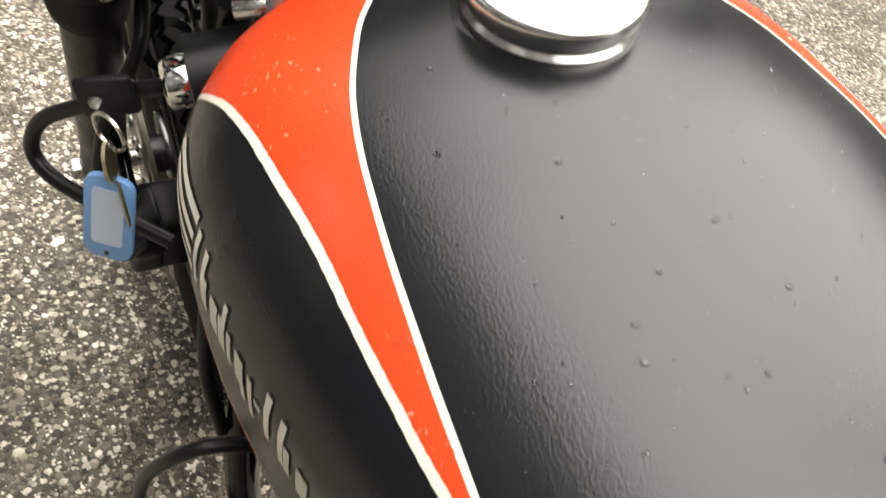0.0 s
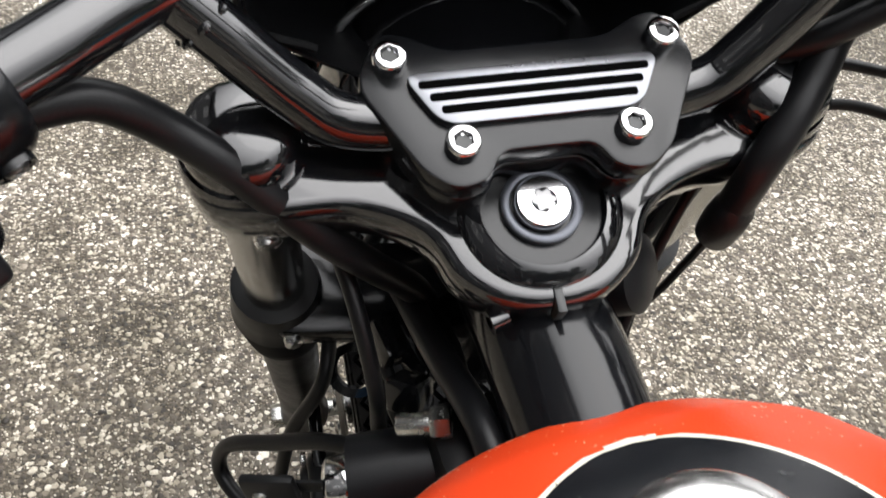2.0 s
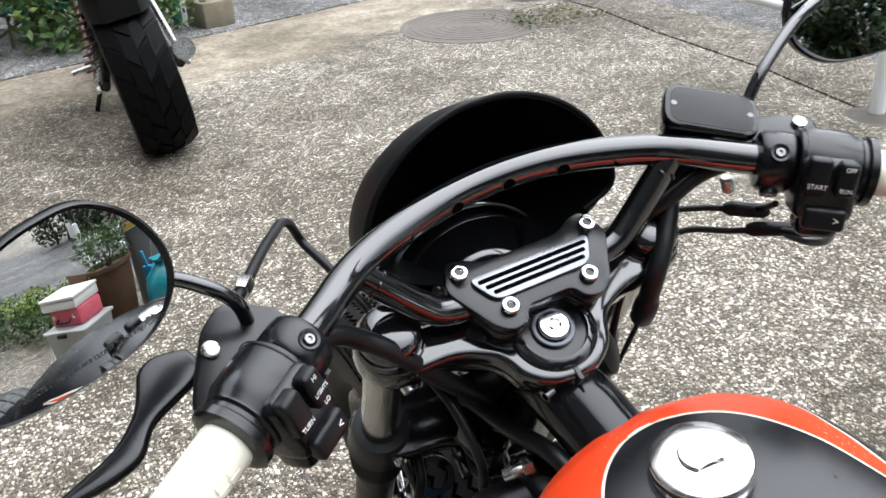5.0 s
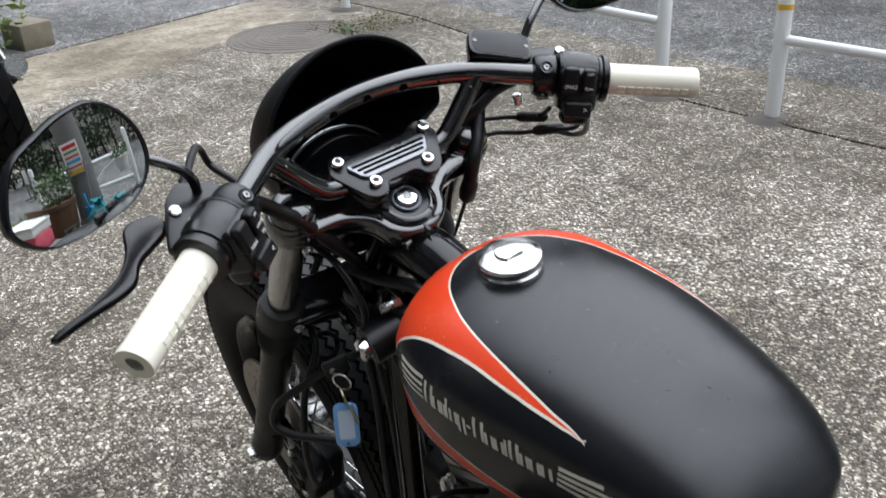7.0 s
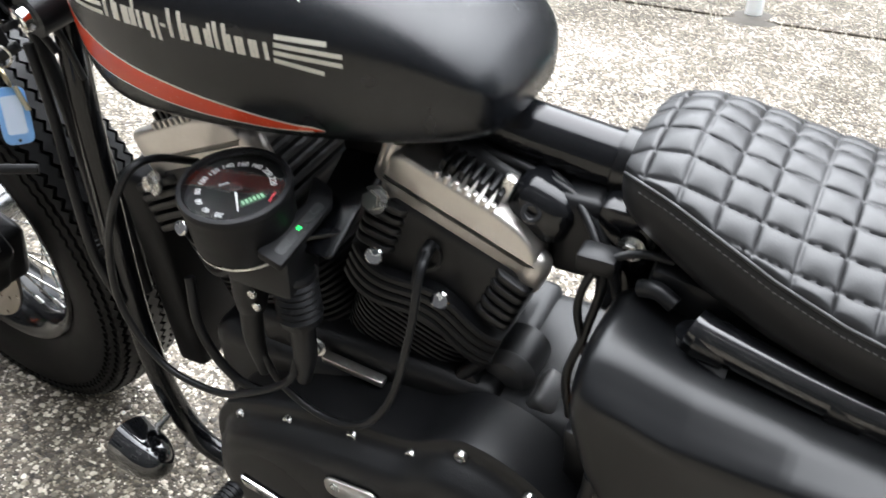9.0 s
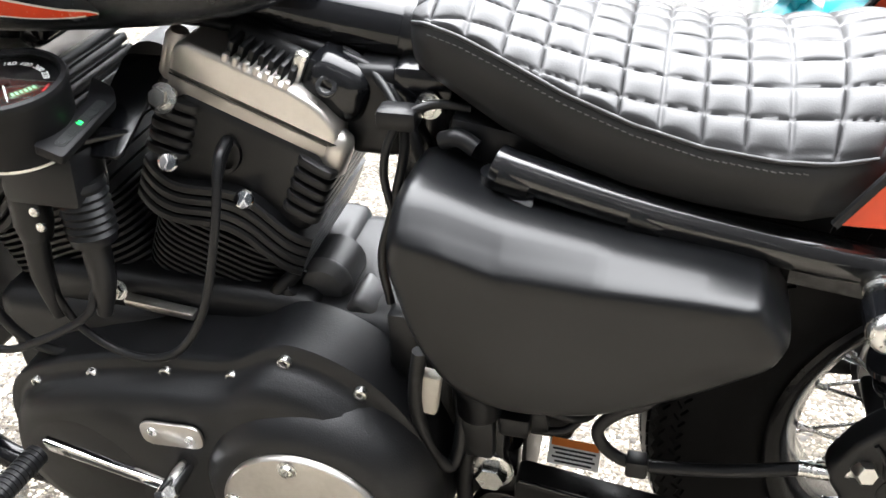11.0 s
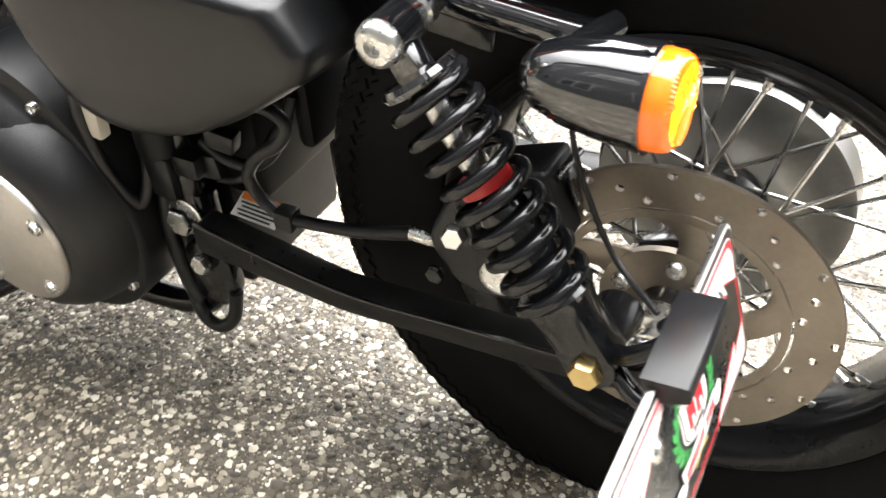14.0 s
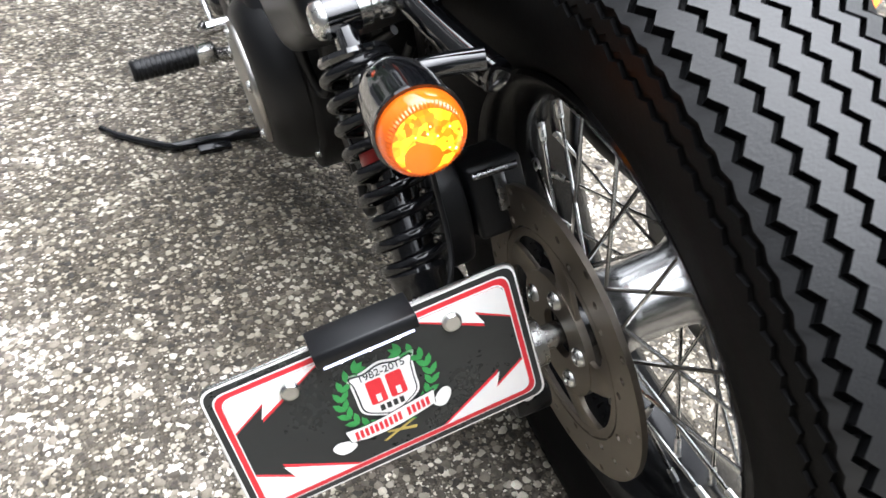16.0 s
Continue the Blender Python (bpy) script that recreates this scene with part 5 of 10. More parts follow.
for x in (-0.032, 0.032):
    part("lid_screw", tf(lathe([(0.0030, 0), (0.0026, 0.0012), (0, 0.0012)], 12, Matrix.Translation((x, 0, 0.0376))), FORK @ RESM), GLOSS, res)
part("reservoir_neck", tf(box(0.040, 0.030, 0.024, 0.006, Matrix.Translation((0.188, 0.060, 0.072)) @ pose(0, 0, 0, 0, 0, -34)), FORK), SATIN, res)

# mirrors: shell, convex glass, stem
MIRROR_SHAPE = [(0.058, 0.041), (0.077, 0.014), (0.081, -0.018), (0.068, -0.043), (0.035, -0.054), (-0.014, -0.043), (-0.057, -0.023), (-0.076, 0.003), (-0.073, 0.024), (-0.042, 0.052), (-0.004, 0.055), (0.029, 0.052)]


def mirror(side, centre, normal, stem):
    n = Vector(normal).normalized()
    e1 = Vector((0, 0, 1)).cross(n).normalized()
    e2 = n.cross(e1)
    m = FORK @ (Matrix.Translation(centre) @ Matrix((e1, e2, n)).transposed().to_4x4())
    shp = MIRROR_SHAPE if side < 0 else [(-x, y) for x, y in MIRROR_SHAPE]
    o = arr(spline_poly(shp, 6))
    k = len(o)

    def at(scale, z):
        return np.column_stack([o * scale, np.full(k, z)])

    shell = part("mirror", tf(loft([at(0.20, -0.022), at(0.62, -0.020), at(0.90, -0.013), at(1.0, -0.004), at(1.0, 0.002), at(0.975, 0.004), at(0.935, 0.003), at(0.93, 0.0)], caps=True), m), SATIN, bike, "black rear-view mirror")
    # convex glass
    R = 0.85
    rings = []
    for s in np.linspace(0.94, 0.02, 14):
        q = o * s
        rings.append(np.column_stack([q, 0.0022 + (0.0060 - (q ** 2).sum(1)) / (2 * R)]))
    part("mirror_glass", tf(loft(rings), m), MIRROR, shell, "slightly convex mirror glass", smooth=60)
    part("mirror_stem", tf(tube(stem, 0.0052, 14, 8), FORK), GLOSS, shell)
    return shell, m


ml, ml_m = mirror(-1, (-0.330, 0.062, 0.158), (0.46, -0.727, 0.515), [(-0.222, 0.060, 0.076), (-0.226, 0.066, 0.098), (-0.238, 0.074, 0.112), (-0.262, 0.086, 0.124), (-0.300, 0.090, 0.140)])
mirror(1, (0.380, 0.122, 0.108), (-0.25, -0.58, 0.75), [(0.222, 0.085, 0.085), (0.240, 0.098, 0.100), (0.285, 0.122, 0.113), (0.335, 0.140, 0.118)])
words("lettering", "OBJECTS IN MIRROR ARE CLOSER THAN THEY APPEAR", 0.0040, PRINTK, ml, ml_m @ Matrix.Translation((0.006, -0.0345, 0.0052)) @ pose(0, 0, 0, 0, 0, -17.5), "fine dark lettering along the mirror's edge")

# cables and wires about the bars
cabs = [
    ("clutch_cable", [(-0.240, 0.070, 0.070), (-0.214, 0.106, 0.043), (-0.185, 0.155, 0.004), (-0.160, 0.196, -0.034), (-0.151, 0.210, -0.048), (-0.141, 0.217, -0.066), (-0.132, 0.208, -0.092), (-0.118, 0.150, -0.080), (-0.0875, 0.0284, -0.0781), (-0.0794, -0.0105, -0.0853), (-0.0745, -0.0472, -0.1113), (-0.0734, -0.0611, -0.1495), (-0.0672, -0.1023, -0.1774)], 0.0045),
    ("throttle_cable", [(0.238, -0.030, 0.040), (0.240, -0.018, 0.014), (0.236, 0.006, -0.010), (0.205, 0.024, -0.018), (0.160, 0.042, -0.018), (0.118, 0.036, -0.040), (0.085, 0.005, -0.090), (0.06, -0.05, -0.14)], 0.0030),
    ("throttle_cable", [(0.222, 0.012, 0.030), (0.228, 0.024, 0.004), (0.215, 0.038, -0.008), (0.185, 0.052, -0.008), (0.150, 0.058, -0.008), (0.115, 0.040, -0.030), (0.085, 0.005, -0.08), (0.05, -0.06, -0.15)], 0.0030),
    ("switch_wiring", [(-0.196, 0.030, 0.064), (-0.176, 0.040, 0.054), (-0.1634, 0.042, 0.0443), (-0.1473, 0.0393, 0.027), (-0.129, 0.030, 0.012), (-0.1106, 0.0200, -0.010), (-0.090, 0.010, -0.036), (-0.068, 0.005, -0.068), (-0.046, 0.004, -0.108), (-0.030, 0.0, -0.16)], 0.0082),
    ("switch_wiring", [(0.190, 0.048, 0.062), (0.160, 0.052, 0.052), (0.128, 0.050, 0.030), (0.105, 0.060, 0.000), (0.080, 0.070, -0.040), (0.050, 0.070, -0.085)], 0.0065),
    ("brake_line", [(0.178, 0.078, 0.068), (0.146, 0.059, 0.034), (0.132, 0.040, 0.020), (0.118, 0.022, 0.010), (0.106, 0.008, -0.004), (0.102, 0.0, -0.030)], 0.0088),
]
for name, pts, r in cabs:
    part(name, tf(tube(pts, r, 12, 8), FORK), HOSE, bike, "black cable" if r < 0.006 else "black sleeved wiring")
for p, d in (((0.232, 0.010, -0.012), (-0.75, 0.5, -0.25)), ((0.220, 0.033, -0.005), (-0.75, 0.55, -0.15))):
    part("cable_adjuster", tf(lathe([(0.0036, -0.022), (0.0066, -0.018), (0.0070, 0.012), (0.0042, 0.018)], 16, axis(p, d)), FORK), HOSE, bike)
part("cable_elbow", tf(tube([(0.240, -0.004, -0.006), (0.246, -0.022, 0.004), (0.244, -0.034, 0.024), (0.236, -0.034, 0.050)], 0.0038, 12, 6), FORK), DARKSTEEL, bike)
part("lever_stop", tf(lathe([(0.004, -0.008), (0.006, -0.006), (0.006, 0.006), (0.003, 0.009)], 14, axis((0.210, 0.054, 0.012), (0.2, -0.5, -0.8))), FORK), STEEL, bike)
part("cable_nut", tf(hexhead(0.0072, 0.020), FORK @ axis((-0.2165, 0.1020, 0.0465), (0.42, 0.72, -0.55))), STEEL, bike)
part("hose_boot", tf(lathe([(0.0062, -0.004), (0.0098, 0.0), (0.0105, 0.010), (0.0098, 0.022), (0.006, 0.027)], 18, axis((0.1015, -0.001, -0.030), (0.05, -0.05, -1)) @ Matrix.Diagonal((1.05, 1.05, 1.25, 1))), FORK), HOSE, bike)
part("hose_pipe", tf(tube([(0.1025, -0.0025, -0.060), (0.099, -0.006, -0.090), (0.088, -0.014, -0.118), (0.062, -0.026, -0.140), (0.035, -0.045, -0.150)], 0.0025, 8, 6), FORK), HOSE, bike)

# ---- frame ----
frame_main = part("frame", join(
    tube([(0, 1.175, 0.835), (0, 1.12, 0.835), (0, 1.03, 0.800)], [0.032, 0.033, 0.032], 28, 6),
    tf(lathe([(0.031, -0.195), (0.034, -0.185), (0.031, -0.17), (0.031, -0.06), (0.035, -0.05), (0.035, -0.036), (0.031, -0.034)], 32), Matrix.Translation((0, 1.145, 0.902)) @ pose(0, 0, 0, RAKE)),
    tube([(0, 1.05, 0.76), (0, 0.80, 0.71), (0, 0.66, 0.682), (0, 0.545, 0.665), (0, 0.50, 0.655)], 0.0265, 28, 6)), FRAMEB, bike, "black painted frame tubes and steering head")
part("tube_collar", join(ring([(0.026, -0.012), (0.031, -0.010), (0.031, 0.010), (0.026, 0.012)], 32, axis((0, 0.560, 0.6675), (0, -1, -0.15)))), SATIN, frame_main)
for sx in (-1, 1):
    part("down_tube", tube([(sx * 0.03, 1.175, 0.74), (sx * 0.065, 1.165, 0.55), (sx * 0.10, 1.150, 0.32), (sx * 0.105, 1.125, 0.17), (sx * 0.105, 1.06, 0.115), (sx * 0.105, 0.90, 0.105), (sx * 0.105, 0.55, 0.115), (sx * 0.105, 0.47, 0.18), (sx * 0.105, 0.46, 0.30)], 0.0155, 18, 8), FRAMEB, frame_main)
    part("seat_rail", tube([(sx * 0.104, 0.470, 0.6075), (sx * 0.108, 0.452, 0.6030), (sx * 0.112, 0.361, 0.5820), (sx * 0.113, 0.26, 0.5650), (sx * 0.111, 0.178, 0.553)], 0.0160, 24, 8), RAILB, frame_main)
    part("rear_post", tube([(sx * 0.105, 0.47, 0.60), (sx * 0.105, 0.475, 0.45), (sx * 0.110, 0.465, 0.27)], 0.0145, 16, 6), FRAMEB, frame_main)
    part("fender_strut", tube([(sx * 0.112, 0.190, 0.556), (sx * 0.110, 0.160, 0.549), (sx * 0.103, 0.120, 0.540), (sx * 0.096, 0.086, 0.532), (sx * 0.091, 0.067, 0.5285)], [0.0135, 0.0130, 0.0130, 0.0140, 0.0140], 20, 6), GLOSS, frame_main)
    part("strut_plate", box(0.006, 0.150, 0.050, 0.002, Matrix.Translation((sx * 0.100, 0.215, 0.545)) @ pose(0, 0, 0, 8)), FRAMEB, frame_main)
part("strut_end_cap", lathe([(0.0135, 0), (0.0135, 0.004), (0.011, 0.006), (0, 0.006)], 24, axis((-0.0908, 0.0668, 0.5284), (0.18, -1, -0.2))), GLOSS, frame_main)

part("frame_gusset", box(0.030, 0.21, 0.060, 0.008, Matrix.Translation((0.0, 0.600, 0.632)) @ pose(0, 0, 0, 8)), FRAMEB, frame_main)

# ---- engine ----
CRANK = Vector((0, 0.84, 0.25))


def cyl_frame(lean):
    """x stays, z runs up the cylinder."""
    return Matrix.Translation(CRANK) @ pose(0, 0, 0, lean)


case = part("crankcase", box(0.215, 0.40, 0.190, 0.025, Matrix.Translation((0.0, 0.82, 0.30)), 3), WRINKLE, bike, "black crackle-coated crankcase")
part("gearbox_case", box(0.20, 0.20, 0.24, 0.03, Matrix.Translation((0.0, 0.60, 0.30)), 3), WRINKLE, case)
part("case_deck", box(0.19, 0.30, 0.05, 0.015, Matrix.Translation((0.0, 0.80, 0.405)), 3), WRINKLE, case)
part("case_strip", box(0.012, 0.075, 0.008, 0.001, Matrix.Translation((-0.104, 0.812, 0.4065)) @ pose(0, 0, 0, 6)), ALU, case, "bare metal strip")
part("case_bolt", join(hexhead(0.008, 0.008), lathe([(0.0105, -0.001), (0.0105, 0.001), (0, 0.001)], 16)), STEEL, case).matrix_basis = axis((-0.103, 0.857, 0.420), (-1, 0, 0.3))


def fin(hw, hl, t, more, r=0.022, seg=6):
    return prism(round_poly([(-hw, -hl), (hw, -hl), (hw, hl + more), (-hw, hl + more)], r, seg), t, t * 0.35, None, 1)


def wave_fin(m, s, w, parent, more):
    """One head fin that dips in the middle, seen as a wavy edge from the side."""
    rows = []
    for y in np.linspace(-0.084, 0.084 + more, 25):
        z = s + 0.0105 * math.cos((y + 0.012) / 0.084 * math.pi * 1.15) - 0.004
        x = w - 0.010 * min(1.5, abs(y / 0.084)) ** 4
        rows.append([(-x + 0.0020, y, z - 0.0006), (-x, y, z + 0.0016), (-x, y, z + 0.0076), (-x + 0.0020, y, z + 0.0096), (x * 0.9, y, z + 0.0096), (x * 0.9, y, z - 0.0006)])
    part("cooling_fin", tf(loft(rows), m), WRINKLE, parent)


def cylinder(lean, more):
    m = cyl_frame(lean)
    cyl = part("cylinder", tf(lathe([(0.0695, 0.12), (0.0695, 0.30)], 40), m), WRINKLE, bike, "black finned engine cylinder")
    base = None
    for k in range(14):
        mm = m @ Matrix.Translation((0, 0, 0.150 + k * 0.0076))
        if base is None:
            base = part("cooling_fin", fin(0.076, 0.077, 0.0044, more, 0.050, 8), WRINKLE, cyl)
            base.matrix_basis = mm
        else:
            again(base, mm)
    head = part("cylinder_head", tf((
        box(0.156, 0.150, 0.104, 0.014, Matrix.Translation((0, 0, 0.338)), 3)), m), WRINKLE, bike, "black finned cylinder head")
    for k in range(4):
        wave_fin(m, 0.266 + k * 0.0125, 0.092, head, more)
    for k in range(5):
        s = 0.322 + k * 0.0128
        for sy in (-1, 1):
            w = 0.088 - 0.0006 * k
            o = 0.084 + (more if sy > 0 else 0)
            shape = round_poly([(-w, sy * o), (w * 0.92, sy * o), (w * 0.92, sy * 0.040), (-w * 0.98, sy * 0.046)][::sy], 0.012, 5)
            part("cooling_fin", tf(prism(shape, 0.0096, 0.0030, Matrix.Translation((0, 0, s)) @ pose(0, 0, 0, sy * -3.0), 2), m), WRINKLE, head)
    # rocker box: two bright tiers with a toothed upper edge, a dark ribbed cover inside it
    sect = Matrix(((0, 0, 1, 0), (1, 0, 0, 0), (0, 1, 0, 0), (0, 0, 0, 1)))
    rk = part("rocker_box", tf(join(
        prism(round_each([(-0.072, 0.371), (0.064, 0.371), (0.080, 0.383), (0.083, 0.397), (-0.079, 0.397)], [0.004, 0.006, 0.006, 0.001, 0.001], 4), 0.150, 0.0016, m=Matrix.Translation((-0.075, 0, 0)) @ sect, seg=2),
        prism(round_each([(-0.077, 0.397), (0.083, 0.397), (0.083, 0.424), (0.072, 0.4325), (-0.020, 0.4325), (-0.050, 0.4285), (-0.072, 0.414)], [0.001, 0.001, 0.007, 0.006, 0.008, 0.012, 0.006], 4), 0.152, 0.0050, m=Matrix.Translation((-0.076, 0, 0)) @ sect, seg=3)), m), ROCKER, bike, "brushed aluminium rocker box")
    part("rocker_gasket", tf(box(0.1512, 0.1585, 0.0012, 0.0003, Matrix.Translation((0, 0.002, 0.397)), 1), m), PRINTK, rk, "dark joint line")
    part("rocker_corner", tf(lathe([(0.010, 0.366), (0.0135, 0.371), (0.0138, 0.396), (0.0115, 0.405), (0.006, 0.409), (0, 0.410)], 24, Matrix.Translation((-0.0635, -0.075, 0))), m), ROCKER, rk)
    part("rocker_corner", tf(lathe([(0.009, 0.384), (0.0110, 0.388), (0.0110, 0.424), (0.008, 0.430), (0, 0.431)], 24, Matrix.Translation((-0.058, 0.086, 0))), m), ROCKER, rk)
    part("rocker_top", tf(box(0.112, 0.120, 0.036, 0.012, Matrix.Translation((0.010, -0.008, 0.433)), 4), m), WRINKLE, rk, "black rocker cover top")
    f0 = t0 = None
    for k in range(7):
        y = 0.037 - k * 0.0093
        mm, mt = m @ Matrix.Translation((-0.050, y, 0.4345)), m @ Matrix.Translation((-0.0725, y, 0.434))
        if f0 is None:
            f0 = part("rocker_rib", box(0.036, 0.0052, 0.024, 0.0016, None, 2), WRINKLE, rk)
            t0 = part("rocker_tooth", box(0.007, 0.0050, 0.0085, 0.0014, None, 2), ROCKER, rk)
            f0.matrix_basis, t0.matrix_basis = mm, mt
        else:
            again(f0, mm), again(t0, mt)
    part("rocker_dome", tf(join(box(0.080, 0.066, 0.056, 0.021, Matrix.Translation((-0.022, -0.054, 0.436)), 5), box(0.060, 0.034, 0.044, 0.015, Matrix.Translation((-0.018, -0.082, 0.416)), 5)), m), FRAMEB, rk, "black domed end of the rocker cover")
    part("rocker_bolt", tf(cap_screw(0.0095, 0.006), m @ axis((-0.060, -0.049, 0.441), (-0.85, 0, 0.65))), GLOSS, rk)
    part("rocker_stud", tf(box(0.011, 0.011, 0.030, 0.002, Matrix.Translation((-0.054, -0.020, 0.444)), 2), m), STEEL, rk, "bare steel stud")
    part("head_bolt", tf(join(hexhead(0.0095, 0.010), lathe([(0.0135, -0.003), (0.0135, 0.001), (0, 0.001)], 20)), m @ axis((-0.084, 0.079, 0.376), (-0.9, 0.2, 0.45))), STEEL, head)
    for dy, ds in ((0.0600, 0.3145), (-0.0140, 0.3120)):
        part("acorn_nut", tf(lathe([(0.0050, -0.004), (0.0050, 0.002), (0.0044, 0.003), (0.0050, 0.005), (0.0044, 0.007), (0.0046, 0.009), (0.0072, 0.016), (0.0074, 0.018), (0.0060, 0.0192), (0, 0.0195)], 20), m @ axis((-0.0800, dy, ds), (-0.72, -0.10, 0.45)) @ Matrix.Diagonal((1.2, 1.2, 1.3, 1))), CHROME, head, "bright conical nut")
    part("plug_cap", tf(tube([(-0.078, 0.016, 0.360), (-0.089, 0.0155, 0.357), (-0.097, 0.013, 0.344), (-0.101, 0.010, 0.328)], [0.0062, 0.0066, 0.0062, 0.0046], 16, 6), m), HOSE, head)
    part("plug_well", tf(ring([(0.0085, 0), (0.0120, 0), (0.0112, 0.004), (0.0085, 0.004)], 24, axis((-0.0790, 0.012, 0.346), (-1, 0, 0.1)) @ Matrix.Diagonal((1.0, 1.5, 1, 1))), m), WRINKLE, head)


cylinder(22.5, 0.004)
cylinder(-22.5, 0.034)

part("electrics_cover", box(0.10, 0.052, 0.085, 0.010, Matrix.Translation((0.0, 0.592, 0.612)), 3), PLASTIC, bike)
reg = part("voltage_regulator", box(0.150, 0.046, 0.300, 0.010, Matrix.Translation((-0.004, 1.105, 0.410)), 3), MATTE, bike, "black finned voltage regulator ahead of the engine")
for k in range(9):
    part("regulator_fin", box(0.004, 0.012, 0.27, 0.001, Matrix.Translation((-0.064 + k * 0.015, 1.131, 0.410)), 1), WRINKLE, reg)
# carburettor side, seen through the V
intake = part("intake", join(tube([(0.02, 0.84, 0.60), (0.12, 0.84, 0.60)], 0.034, 20, 0), box(0.06, 0.12, 0.10, 0.02, Matrix.Translation((0.15, 0.84, 0.60)), 3)), PLASTIC, bike)
CASTING = mat("dull_grey_casting", (0.055, 0.055, 0.056), (0.11, 0.11, 0.11), 0.38, 0.55, metal=0.5)
starter = part("starter_motor", tube([(-0.056, 0.652, 0.428), (-0.012, 0.652, 0.428)], 0.027, 24, 0), WRINKLE, bike, "black starter motor with a bare metal end")
part("starter_end", lathe([(0.0275, 0.0), (0.0275, 0.004), (0.020, 0.014), (0.008, 0.016), (0, 0.016)], 28, axis((-0.054, 0.652, 0.428), (-1, 0, 0))), CASTING, starter)
part("starter_nose", box(0.050, 0.030, 0.036, 0.007, Matrix.Translation((-0.058, 0.612, 0.410)) @ pose(0, 0, 0, 35), 3), CASTING, starter)
part("starter_cap", join(tube([(-0.070, 0.668, 0.452), (-0.078, 0.690, 0.430), (-0.080, 0.700, 0.405)], [0.006, 0.009, 0.010], 14, 5), box(0.030, 0.040, 0.014, 0.004, Matrix.Translation((-0.072, 0.672, 0.418)) @ pose(0, 0, 0, 50), 2)), PLASTIC, starter)

# primary cover
PO = [(0.940, 0.350), (0.865, 0.377), (0.780, 0.395), (0.712, 0.404), (0.653, 0.433), (0.585, 0.409), (0.536, 0.352), (0.509, 0.262), (0.517, 0.200), (0.548, 0.155), (0.600, 0.130), (0.665, 0.126), (0.750, 0.142), (0.860, 0.146), (0.935, 0.166), (0.980, 0.212), (0.990, 0.270), (0.974, 0.322)]
po = spline_poly(PO, 5)


def po_ring(x, s, dz=0.0):
    return [(x, 0.75 + (y - 0.75) * (1 - (1 - s) * 0.55), 0.272 + (z - 0.272) * s + dz) for y, z in po]


primary = part("primary_cover", join(
    loft([po_ring(-0.095, 1.0), po_ring(-0.150, 1.0), po_ring(-0.1585, 0.995), po_ring(-0.1605, 0.975), po_ring(-0.1612, 0.915), po_ring(-0.1625, 0.885), po_ring(-0.170, 0.855), po_ring(-0.183, 0.815), po_ring(-0.1905, 0.765), po_ring(-0.1945, 0.66), po_ring(-0.196, 0.4)]),
    lathe([(0.122, 0.0), (0.118, 0.020), (0.110, 0.036), (0.100, 0.047), (0.090, 0.052), (0.0, 0.053)], 64, Matrix.Translation((-0.160, 0.630, 0.268)) @ SIDE),
    lathe([(0.098, 0.0), (0.094, 0.020), (0.082, 0.034), (0.06, 0.041), (0.0, 0.043)], 56, Matrix.Translation((-0.156, 0.880, 0.255)) @ SIDE)), WRINKLE, bike, "matt black primary drive cover", smooth=50)
for y, z in ((0.936, 0.335), (0.865, 0.360), (0.780, 0.379), (0.710, 0.387), (0.653, 0.416), (0.583, 0.392), (0.545, 0.340), (0.522, 0.259), (0.535, 0.190)):
    part("cover_screw", tf(cap_screw(0.0062, 0.007), axis((-0.1605, y, z), (-1, 0, 0))), STEEL, primary)
derby = part("clutch_cover", lathe([(0.0835, 0.0), (0.0835, 0.004), (0.0815, 0.0065), (0.074, 0.0078), (0.0, 0.0085)], 72, Matrix.Translation((-0.2125, 0.630, 0.268)) @ SIDE), ALU, primary, "round brushed aluminium clutch cover")
for i in range(5):
    a = radians(83 - i * 72)
    part("cover_screw", tf(lathe([(0.0098, 0), (0.0098, 0.0006), (0.0072, 0.001), (0.0066, 0.0038), (0.0055, 0.0046), (0.0034, 0.0046), (0.003, 0.002), (0, 0.002)], 18), Matrix.Translation((-0.2200, 0.630 + 0.0715 * math.cos(a), 0.268 + 0.0715 * math.sin(a))) @ SIDE), STEEL, derby)
insp = part("inspection_plate", prism(round_poly([(-0.034, -0.014), (0.032, -0.016), (0.034, 0.013), (-0.032, 0.016)], 0.014, 6), 0.004, 0.001, axis((-0.1965, 0.766, 0.333), (-1, 0, 0)) @ pose(0, 0, 0, 0, 0, 6)), ALU, primary, "small bare metal inspection plate")
for y, z in ((0.7855, 0.3345), (0.7460, 0.3310)):
    part("plate_screw", tf(lathe([(0.0055, 0), (0.005, 0.0012), (0.0026, 0.0012), (0.002, 0.0004), (0, 0.0004)], 16), axis((-0.2005, y, z), (-1, 0, 0))), STEEL, insp)

